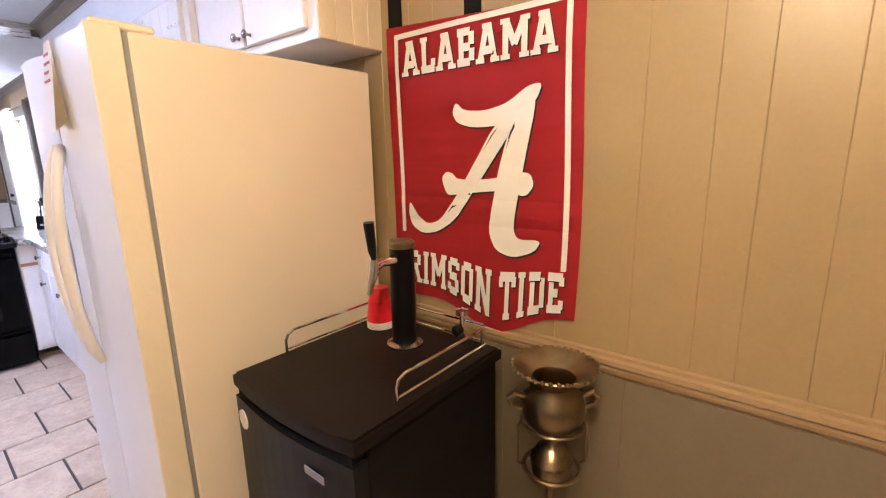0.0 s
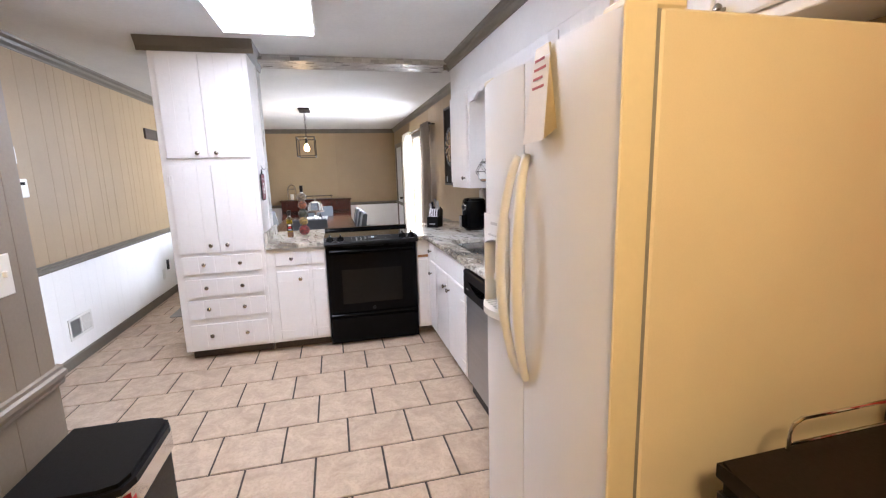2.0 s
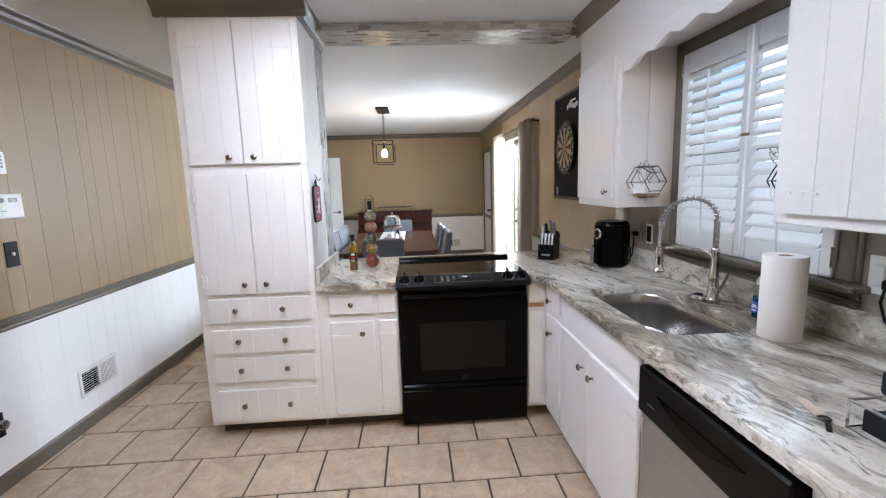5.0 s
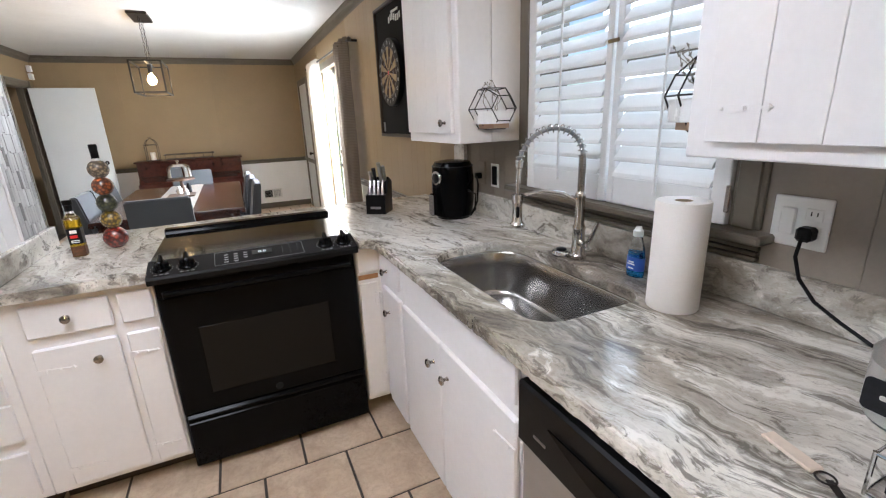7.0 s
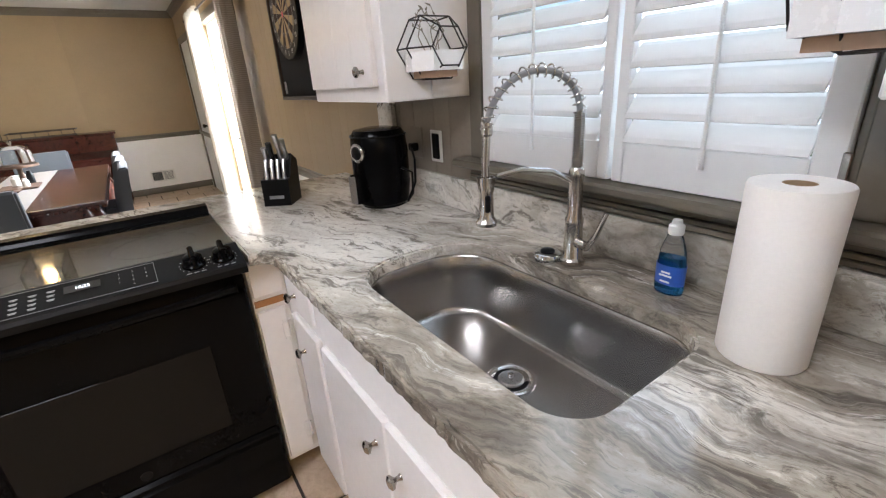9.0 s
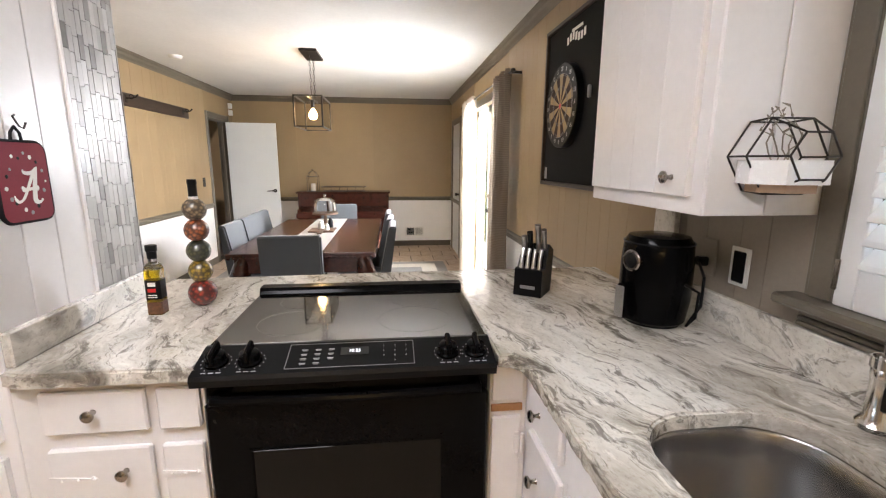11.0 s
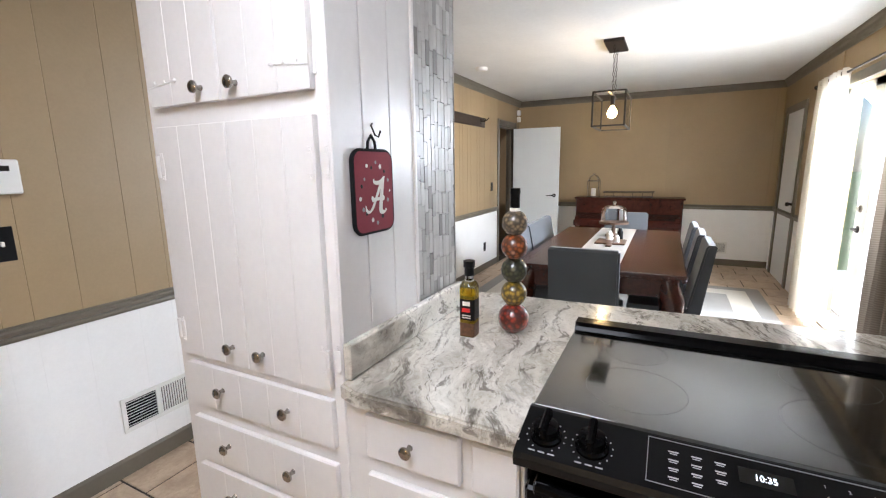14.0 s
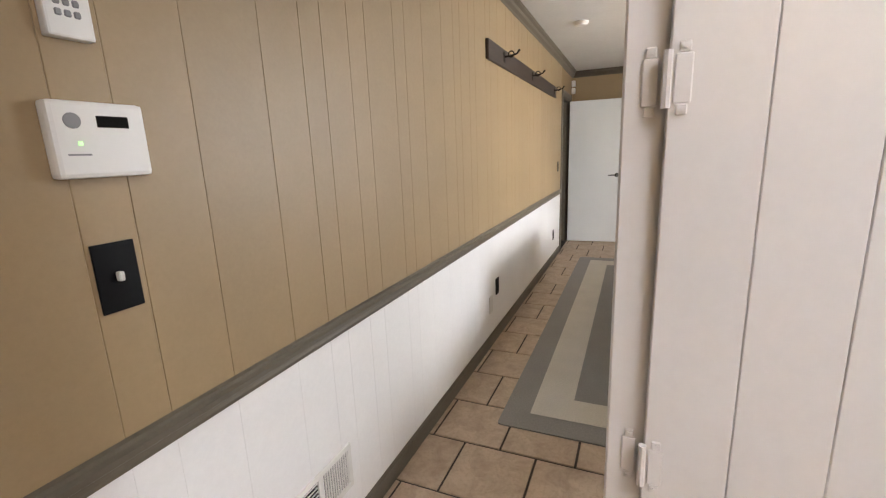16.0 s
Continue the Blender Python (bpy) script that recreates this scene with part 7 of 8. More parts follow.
def register(name, place, label, w=0.335, h=0.172):
    """Two-part wall register: frame, slats in one half, a plate in the other; place(u, z, d)."""
    t = thing(name, place(0, 0, 0), label, "air vent")
    def slab_at(nm, u0, u1, z0, z1, d0, d1, mat, lab=""):
        a, b2 = Vector(place(u0, z0, d0)), Vector(place(u1, z1, d1))
        lo, hi = [min(p, q) for p, q in zip(a, b2)], [max(p, q) for p, q in zip(a, b2)]
        return part(nm, B(lo[0], hi[0], lo[1], hi[1], lo[2], hi[2], 0.001), mat, t, lab)
    # black sheet behind the slats paints in the darkness of the duct
    slab_at("backing", 0.02, w - 0.02, 0.02, h - 0.02, 0.0, 0.002, BLACKNESS, "black sheet for the unlit duct")
    for a in ((0, w, 0, 0.02), (0, w, h - 0.02, h), (0, 0.02, 0.021, h - 0.021), (w - 0.02, w, 0.021, h - 0.021), (w / 2 - 0.01, w / 2 + 0.01, 0.021, h - 0.021)):
        slab_at("frame_bar", *a, 0.0, 0.008, PLASTIC_W)
    for i in range(9):
        z = 0.028 + i * (h - 0.056) / 8
        slab_at("slat", 0.021, w / 2 - 0.011, z - 0.001, z + 0.001, 0.001, 0.007, PLASTIC_W)
    n = 12
    for i in range(n):
        u = w / 2 + 0.014 + i * (w / 2 - 0.036) / (n - 1)
        slab_at("slat", u - 0.0035, u + 0.0035, 0.021, h - 0.021, 0.001, 0.006, PLASTIC_W)
    return t


register("wall_register", lambda u, z, d: (-4.405 - u, YLF + d, 0.207 + z), "white metal wall register with a dark half")


# ---- dining room ----
tab = thing("dining_table", (-7.32, -0.475, 0), "long mahogany dining table with carved edge and claw feet", "table")
TX0, TX1, TY0, TY1 = -8.32, -6.32, -1.01, 0.06
part("tabletop", B(TX0, TX1, TY0, TY1, 0.735, 0.762, 0.006, 2), MAHOGANY, tab)
bm = bmesh.new()
for x in np.arange(TX0 + 0.02, TX1, 0.04):
    for y in (TY0, TY1):
        bmesh.ops.create_uvsphere(bm, u_segments=8, v_segments=5, radius=0.014, matrix=Matrix.Translation((x, y, 0.728)) @ Matrix.Diagonal((1.2, 0.6, 0.8, 1)))
for y in np.arange(TY0 + 0.02, TY1, 0.04):
    for x in (TX0, TX1):
        bmesh.ops.create_uvsphere(bm, u_segments=8, v_segments=5, radius=0.014, matrix=Matrix.Translation((x, y, 0.728)) @ Matrix.Diagonal((0.6, 1.2, 0.8, 1)))
part("carved_edge", bm, MAHOGANY, tab, "carved rope edge", True)
for a in ((TX0 + 0.05, TX1 - 0.05, TY0 + 0.04, TY0 + 0.065), (TX0 + 0.05, TX1 - 0.05, TY1 - 0.065, TY1 - 0.04), (TX0 + 0.05, TX0 + 0.075, TY0 + 0.066, TY1 - 0.066), (TX1 - 0.075, TX1 - 0.05, TY0 + 0.066, TY1 - 0.066)):
    part("apron", B(a[0], a[1], a[2], a[3], 0.60, 0.735, 0.004), MAHOGANY, tab)
for x in (TX0 + 0.1, TX1 - 0.1):
    for y in (TY0 + 0.1, TY1 - 0.1):
        s = 1 if y > -0.5 else -1
        k = 1 if x > -7 else -1
        pts = [(x, y, 0.70), (x + 0.03 * k, y + 0.03 * s, 0.58), (x + 0.035 * k, y + 0.035 * s, 0.46), (x, y, 0.28), (x - 0.01 * k, y - 0.01 * s, 0.14), (x + 0.03 * k, y + 0.03 * s, 0.05), (x + 0.035 * k, y + 0.035 * s, 0.013)]
        part("leg", tube(None, pts, [0.06, 0.075, 0.065, 0.042, 0.034, 0.045, 0.04], 12), MAHOGANY, tab, "carved cabriole leg", True)

runner = part("table_runner", bmesh.new(), CREAM_FABRIC, None, "long cream table runner hanging over the table end")
tagged(runner, category="table runner")
bm = bmesh.new()
path = [(TX0 - 0.010, 0.52), (TX0 - 0.010, 0.755)] + [(TX0 + 0.0 + (TX1 - TX0) * i / 16, 0.7645 + 0.0006 * math.sin(i * 2)) for i in range(17)] + [(TX1 + 0.018, 0.755), (TX1 + 0.020, 0.60), (TX1 + 0.016, 0.46)]
rows = [[bm.verts.new((x, y, z)) for y in (-0.665, -0.51, -0.33)] for x, z in path]
for a, b2 in zip(rows, rows[1:]):
    for i in range(2):
        bm.faces.new((a[i], a[i + 1], b2[i + 1], b2[i]))
bmesh.ops.solidify(bm, geom=bm.faces, thickness=0.002)
bm.to_mesh(runner.data)
bm.free()


def dining_chair():
    t = thing("dining_chair", (0, 0, 0), "grey upholstered high-backed dining chair at the table", "chair", "chairs round the table")
    bm = B(-0.215, 0.215, -0.21, 0.22, 0.40, 0.49, 0.02, 2)
    part("seat", bm, GREY_FABRIC, t, "", True)
    prof = [(-0.215, 0.38), (-0.285, 0.90), (-0.275, 0.915), (-0.24, 0.915), (-0.225, 0.90), (-0.145, 0.49), (-0.145, 0.38)]
    bm = slab(None, prof, -0.215, 0.215, YZ)
    bmesh.ops.bevel(bm, geom=[e for e in bm.edges if abs(abs(e.verts[0].co.x) - 0.215) < 1e-4 and abs(e.verts[0].co.x - e.verts[1].co.x) < 1e-4], offset=0.012, segments=2, affect="EDGES")
    part("backrest", bm, GREY_FABRIC, t, "", True)
    for x in (-0.185, 0.185):
        part("leg", tube(None, [(x, 0.19, 0.40), (x, 0.195, 0.013)], [0.024, 0.018], 4), DARK_WOOD, t, "dark wooden leg")
        part("leg", tube(None, [(x, -0.19, 0.40), (x, -0.235, 0.013)], [0.024, 0.018], 4), DARK_WOOD, t, "dark wooden leg")
    return t


ch = dining_chair()
spots = [(-6.90, -0.90, 0), (-7.34, -0.90, 0), (-7.77, -0.91, 0), (-6.78, -0.06, 180), (-7.24, -0.08, 178), (-7.68, -0.10, 180), (-6.44, -0.52, 90), (-8.28, -0.45, -90)]
for i, (x, y, a) in enumerate(spots):
    m = pose(x, y, 0.0, 0, 0, a)
    if i == 0:
        ch.matrix_world = m
    else:
        copy_thing(ch, m)

cake = thing("cake_stand", (-7.75, -0.50, 0.766), "wooden cake stand with a clear glass dome", "cake stand")
cw = wood("walnut", (0.07, 0.035, 0.02), (0.14, 0.075, 0.04), 0.5, (1, 8, 8), 4.0)
part("stand", lathe(None, [(0, 0.001), (0.07, 0.001), (0.07, 0.012), (0.02, 0.03), (0.016, 0.10), (0.03, 0.115), (0.13, 0.12), (0.13, 0.138), (0, 0.138)], -7.75, -0.5, 0.766, 32), cw, cake, "", True)
dome = part("dome", lathe(None, [(0.112, 0.1385), (0.112, 0.23), (0.10, 0.265), (0.065, 0.285), (0.0, 0.29)], -7.75, -0.5, 0.766, 32), CLEAR, cake, "clear glass dome", True)
part("dome_knob", lathe(None, [(0.008, 0.288), (0.01, 0.30), (0.018, 0.312), (0.014, 0.326), (0, 0.33)], -7.75, -0.5, 0.766, 16), CLEAR, dome, "glass knob", True)
board = thing("serving_board", (-7.38, -0.47, 0.766), "dark wooden serving board with a handle on the runner", "board")
part("plate", B(-7.50, -7.26, -0.60, -0.36, 0.7662, 0.780, 0.004), cw, board)
part("handle", B(-7.262, -7.15, -0.50, -0.455, 0.7662, 0.778, 0.004), cw, board)
for x, y, r, h, mat, lab in ((-7.44, -0.50, 0.028, 0.075, PLASTIC_W, "small white ceramic jar on the board"), (-7.52, -0.42, 0.024, 0.11, BLACK_MATT, "small dark candle jar on the table"), (-7.33, -0.43, 0.022, 0.06, CERAMIC, "small white cup on the board")):
    j = part("small_jar", lathe(None, [(0, 0), (r, 0), (r, h * 0.7), (r * 0.6, h * 0.85), (r * 0.6, h), (0, h)], x, y, 0.781 if x > -7.5 else 0.7665, 16), mat, None, lab, True)
    tagged(j, category="jar")

# piano against the far wall
pia = thing("upright_piano", (-10.35, -0.57, 0), "dark mahogany upright piano with closed key lid", "piano")
part("case", B(XF + 0.03, -10.22, -1.28, 0.14, 0.03, 0.93, 0.006), MAHOGANY, pia)
part("lid", B(XF + 0.028, -10.20, -1.305, 0.165, 0.93, 0.955, 0.005), MAHOGANY, pia)
part("music_desk", B(-10.235, -10.20, -0.88, -0.26, 0.74, 0.925, 0.004), MAHOGANY, pia)
part("key_bed", B(-10.24, -9.98, -1.27, 0.13, 0.56, 0.64, 0.006), MAHOGANY, pia)
part("fall_board", slab(None, [(-10.22, 0.64), (-9.99, 0.64), (-9.99, 0.665), (-10.22, 0.73)], -1.24, 0.10, SWAP), MAHOGANY, pia)
for y in (-1.25, 0.05):
    part("arm", B(-10.22, -9.975, y, y + 0.06, 0.64, 0.70, 0.006), MAHOGANY, pia)
    part("leg", tube(None, [(-10.03, y + 0.03, 0.56), (-10.03, y + 0.03, 0.3), (-10.03, y + 0.03, 0.0)], [0.035, 0.025, 0.03], 10), MAHOGANY, pia, "", True)
    part("toe_block", B(-10.22, -10.0, y, y + 0.06, 0.0, 0.05, 0.004), MAHOGANY, pia)
part("kick_board", B(-10.222, -10.21, -1.24, 0.10, 0.06, 0.54, 0.003), MAHOGANY, pia)

lan = thing("candle_lantern", (-10.38, -1.06, 0.956), "open metal lantern with a white candle on the piano", "lantern")
lx, ly = -10.38, -1.06
bm = bmesh.new()
for s in (-1, 1):
    for q in (-1, 1):
        tube(bm, [(lx + s * 0.08, ly + q * 0.08, 0.958), (lx + s * 0.08, ly + q * 0.08, 1.19), (lx + s * 0.05, ly + q * 0.05, 1.255), (lx, ly, 1.285)], 0.005, 6)
for z in (0.962, 1.19):
    tube(bm, [(lx - 0.08, ly - 0.08, z), (lx + 0.08, ly - 0.08, z), (lx + 0.08, ly + 0.08, z), (lx - 0.08, ly + 0.08, z)], 0.005, 6, True)
tube(bm, [(lx + 0.02 * math.cos(a * math.pi / 8), ly + 0.02 * math.sin(a * math.pi / 8), 1.30 + 0.0) for a in range(16)], 0.003, 6, True)
part("wire_frame", bm, NICKEL, lan, "grey metal frame")
part("base", B(lx - 0.085, lx + 0.085, ly - 0.085, ly + 0.085, 0.9555, 0.965, 0.002), NICKEL, lan)
part("candle", lathe(None, [(0, 0), (0.035, 0), (0.035, 0.11), (0.03, 0.113), (0, 0.108)], lx, ly, 0.9655, 18), paint("candle_wax", (0.8, 0.76, 0.68), 0.6, 30, 0.03), lan, "white pillar candle", True)
rk = thing("wire_tray", (-10.36, -0.57, 0.956), "long brown wire tray on top of the piano", "tray")
bm = bmesh.new()
for z, g in ((0.962, 0.0), (1.03, 0.02)):
    tube(bm, [(-10.47 - g, -0.89 - g, z), (-10.25 + g, -0.89 - g, z), (-10.25 + g, -0.25 + g, z), (-10.47 - g, -0.25 + g, z)], 0.005, 6, True)
for i in range(6):
    y = -0.89 + i * 0.128
    tube(bm, [(-10.25, y, 0.962), (-10.23, y, 1.03)], 0.003, 5)
part("wire_frame", bm, IRON, rk, "brown wire frame")
part("base_board", B(-10.47, -10.25, -0.89, -0.25, 0.9555, 0.961), cw, rk)

# pendant lamp
pen = thing("pendant_lamp", (-7.60, -0.55, ZC), "black open-frame box pendant lamp with a lit bulb", "pendant lamp")
part("canopy", B(-7.88, -7.46, -0.63, -0.47, 2.415, ZC - 0.001, 0.004), IRON, pen)
for x in (-7.76, -7.56):
    bm = bmesh.new()
    for i in range(11):
        z = 2.035 + i * 0.0355
        a = 0 if i % 2 else math.pi / 2
        tube(bm, [(x + 0.008 * math.cos(q * math.pi / 4) * math.cos(a), -0.55 + 0.008 * math.cos(q * math.pi / 4) * math.sin(a), z + 0.021 * math.sin(q * math.pi / 4)) for q in range(8)], 0.0022, 5, True)
    part("chain", bm, IRON, pen, "black chain")
px0, px1, py0, py1, pz0, pz1 = -7.88, -7.336, -0.675, -0.425, 1.74, 2.01
bars = [(x - 0.007, x + 0.007, y - 0.007, y + 0.007, pz0, pz1) for x in (px0, px1) for y in (py0, py1)]
for z in (pz0, pz1):
    bars += [(x - 0.006, x + 0.006, py0, py1, z - 0.006, z + 0.006) for x in (px0, px1)]
    bars += [(px0, px1, y - 0.0065, y + 0.0065, z - 0.0065, z + 0.0065) for y in (py0, py1)]
bars.append((px0, px1, -0.56, -0.54, pz1 - 0.005, pz1 + 0.009))
for a in bars:
    part("cage_bar", B(*a), IRON, pen, "black metal bar")
for y in (py0, py1):
    pn = part("glass_pane", B(px0 + 0.008, px1 - 0.008, y - 0.0015, y + 0.0015, pz0 + 0.008, pz1 - 0.008), WINDOW_GLASS, pen, "clear glass pane")
    pn.visible_shadow = False
part("socket", lathe(None, [(0.018, 0), (0.02, 0.07), (0.01, 0.09), (0, 0.09)], -7.60, -0.55, 1.925, 14), IRON, pen, "", True)
bl = part("bulb", lathe(None, [(0, 0), (0.026, 0.008), (0.04, 0.035), (0.035, 0.065), (0.016, 0.095), (0.012, 0.105)], -7.60, -0.55, 1.82, 18), glow("warm_bulb", (1, 0.62, 0.22), 60.0), pen, "glowing warm bulb", True)
bl.visible_shadow = False

# area rug
RUG = fabric("grey_woven_rug", (0.30, 0.29, 0.27), 120, 0.95, 0.3, 0.1)
RUG_L = fabric("cream_woven_rug", (0.66, 0.62, 0.54), 120, 0.95, 0.2, 0.1)
rug = thing("area_rug", (-7.42, -0.55, 0), "flat grey area rug with a wide cream border band", "rug")
rx0, rx1, ry0, ry1 = -9.28, -5.55, -1.99, 0.92
def frame_of(x0, x1, y0, y1, w, z, mat, nm):
    for a in ((x0, x1, y0, y0 + w), (x0, x1, y1 - w, y1), (x0, x0 + w, y0 + w, y1 - w), (x1 - w, x1, y0 + w, y1 - w)):
        part(nm, B(*a, 0.0005, z), mat, rug)
part("outer_border", slab(None, rounded(rx0, rx1, ry0, ry1, 0.02, 3), 0.0005, 0.008), RUG, rug, "grey border")
frame_of(rx0 + 0.14, rx1 - 0.14, ry0 + 0.14, ry1 - 0.14, 0.2, 0.0092, RUG_L, "cream_band")
part("center_field", B(rx0 + 0.34, rx1 - 0.34, ry0 + 0.34, ry1 - 0.34, 0.0005, 0.0088), RUG, rug)

# white door swung open into the dining room
dl = thing("open_door", (EX0, YL, 0), "plain white interior door standing open", "door")
DM = Matrix.Translation((EX0 + 0.02, YL + 0.01, 0)) @ pose(0, 0, 0, 0, 0, 93)
leaf = part("leaf", B(0.0, 0.72, -0.035, 0.0, 0.012, 2.0, 0.002, 1, DM), paint("white_door_paint", (0.76, 0.77, 0.75), 0.4, 60, 0.02), dl)
bm = lathe(None, [(0.028, 0), (0.028, 0.008), (0.01, 0.012), (0.01, 0.045)], 0, 0, 0, 16, DM @ Matrix.Translation((0.655, -0.035, 0.97)) @ pose(0, 0, 0, 90, 0, 0))
tube(bm, [DM @ Vector((0.655, -0.078, 0.97)), DM @ Vector((0.60, -0.08, 0.972)), DM @ Vector((0.54, -0.078, 0.966))], [0.009, 0.008, 0.006], 8)
part("lever_handle", bm, IRON, dl, "dark lever handle", True)

# closed white door beside the patio, and its casing
cd = thing("door_3", (-9.95, YW, 0), "white back door with grey-brown casing", "door", kind="structure")
part("leaf", B(-10.32, -9.56, YW - 0.008, YW + 0.02, 0.01, 2.0), paint("white_back_door", (0.74, 0.76, 0.77), 0.4, 60, 0.02), cd)
for x0, x1 in ((-10.40, -10.32), (-9.56, -9.48)):
    part("casing", B(x0, x1, YW - 0.026, YW, 0, 2.08, 0.004), TRIM, cd)
part("head_casing", B(-10.32, -9.56, YW - 0.026, YW, 2.0, 2.08, 0.004), TRIM, cd)
part("knob", lathe(None, [(0.02, 0), (0.012, 0.02), (0.026, 0.045), (0.02, 0.062), (0, 0.064)], -9.64, YW - 0.008, 0.95, 16, pose(0, 0, 0, 90, 0, 0)), IRON, cd, "dark knob", True)

# patio door
pd = thing("patio_door", ((PX0 + PX1) / 2, YW + 0.08, 0), "white glazed patio door with a dark lever handle", "patio door", kind="structure")
for x0, x1 in ((PX0, PX0 + 0.06), (PX1 - 0.06, PX1), (-7.95, -7.735)):
    part("stile", B(x0, x1, YW + 0.05, YW + 0.11, 0.03, PZ1, 0.004), PLASTIC_W, pd)
part("head", B(PX0, PX1, YW + 0.05, YW + 0.11, PZ1 - 0.07, PZ1, 0.004), PLASTIC_W, pd)
part("threshold", B(PX0, PX1, YW - 0.0, YW + 0.13, 0.0, 0.05, 0.004), PLASTIC_W, pd)
for x0, x1 in ((PX0 + 0.06, -7.95), (-7.735, PX1 - 0.06)):
    pn = part("pane", B(x0, x1, YW + 0.078, YW + 0.084, 0.05, PZ1 - 0.07), WINDOW_GLASS, pd, "clear glass")
    pn.visible_shadow = False
bm = lathe(None, [(0.028, 0), (0.028, 0.008), (0.011, 0.012), (0.011, 0.045)], -7.86, YW + 0.05, 0.90, 16, pose(0, 0, 0, 90, 0, 0))
tube(bm, [(-7.86, YW + 0.008, 0.90), (-7.80, YW + 0.006, 0.902), (-7.745, YW + 0.008, 0.897)], [0.009, 0.008, 0.006], 8)
part("lever_handle", bm, IRON, pd, "dark lever handle", True)
part("deadbolt", lathe(None, [(0.028, 0), (0.028, 0.010), (0.016, 0.016), (0.016, 0.026), (0, 0.027)], -7.86, YW + 0.05, 1.06, 16, pose(0, 0, 0, 90, 0, 0)), NICKEL, pd, "round deadbolt", True)
structure("trim_patio_head", B(PX0 - 0.08, PX1 + 0.08, YW - 0.02, YW, PZ1, PZ1 + 0.08, 0.004), TRIM, "grey-brown head casing", category="trim")
structure("patio_slab", B(-11, -5, YW + 0.17, 5.5, -0.15, -0.03), paint("concrete", (0.58, 0.56, 0.53), 0.85, 30, 0.12, 0.4), "pale concrete patio outside", category="ground")

# curtains
def cloth_mat(name, c1, c2, scale, trans):
    m, t, b = nodes_of(name)
    v = world_coords(t, (1, 1, scale))
    w = put(t, "TexWave", {"Vector": v, "Scale": 1.0, "Distortion": 1.5, "Detail": 2.0})
    w.bands_direction = "Z"
    f = put(t, "TexNoise", {"Vector": coords(t), "Scale": 300.0}).outputs[0]
    c = mix(t, w.outputs["Fac"], c1, c2)
    t.links.new(mix(t, f, c, mix(t, 1.0, c, (0.8, 0.8, 0.8), "MULTIPLY")), b.inputs["Base Color"])
    b.inputs["Roughness"].default_value = 0.9
    if trans:
        tr = put(t, "BsdfTranslucent", {"Color": (*c2, 1)})
        ms = put(t, "MixShader", {0: trans})
        t.links.new(b.outputs[0], ms.inputs[1])
        t.links.new(tr.outputs[0], ms.inputs[2])
        t.links.new(ms.outputs[0], t.nodes["Material Output"].inputs[0])
    return m


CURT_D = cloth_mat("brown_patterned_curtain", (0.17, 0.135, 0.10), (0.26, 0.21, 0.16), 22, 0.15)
# paler copy of the curtain cloth, with backlight put into its colours
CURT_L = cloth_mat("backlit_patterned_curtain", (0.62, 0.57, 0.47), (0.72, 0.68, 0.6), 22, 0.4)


def curtain(x0, x1, folds, mat, label, seed):
    rng = random.Random(seed)
    bm = bmesh.new()
    nu, nv = folds * 10, 14
    ph = [rng.uniform(-0.6, 0.6) for _ in range(folds + 1)]
    rows = []
    for j in range(nv + 1):
        v = j / nv
        z = 0.02 + (2.14 - 0.02) * v
        row = []
        for i in range(nu + 1):
            u = i / nu
            w = 0.035 + 0.012 * (1 - v)
            y = 1.115 + w * math.sin(2 * math.pi * folds * u + 0.4 * math.sin(3 * v + ph[int(u * folds)])) + 0.006 * math.sin(17 * u + 5 * v)
            row.append(bm.verts.new((x0 + (x1 - x0) * u, y, z)))
        rows.append(row)
    for a, b2 in zip(rows, rows[1:]):
        for i in range(nu):
            bm.faces.new((a[i], a[i + 1], b2[i + 1], b2[i]))
    t = thing("curtain", ((x0 + x1) / 2, 1.115, 0.02), label, "curtain", "patio curtains")
    part("cloth", bm, mat, t, "", True)
    bm = bmesh.new()
    for i in range(folds):
        xx = x0 + (x1 - x0) * (i + 0.25) / folds
        tube(bm, [(xx, 1.115 + 0.022 * math.cos(a * math.pi / 6), 2.105 + 0.022 * math.sin(a * math.pi / 6)) for a in range(12)], 0.003, 5, True)
    part("grommets", bm, NICKEL, t, "metal grommets")


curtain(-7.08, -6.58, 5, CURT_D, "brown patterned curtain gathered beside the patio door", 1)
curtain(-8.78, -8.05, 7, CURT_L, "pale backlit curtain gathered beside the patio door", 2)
rod = thing("curtain_rod", (-7.65, 1.115, 2.105), "dark metal curtain rod over the patio door", "curtain rod")
part("rod", tube(None, [(-8.85, 1.115, 2.105), (-6.50, 1.115, 2.105)], 0.009, 10), IRON, rod, "", True)
for x in (-8.87, -6.48):
    part("finial", lathe(None, [(0.012, -0.02), (0.02, 0), (0.012, 0.02), (0, 0.022)], x, 1.115, 2.105, 12, pose(0, 0, 0, 0, 90, 0)), IRON, rod, "", True)
for x in (-8.80, -6.55):
    part("bracket", B(x - 0.008, x + 0.008, 1.115, YW - 0.006, 2.095, 2.115), IRON, rod)

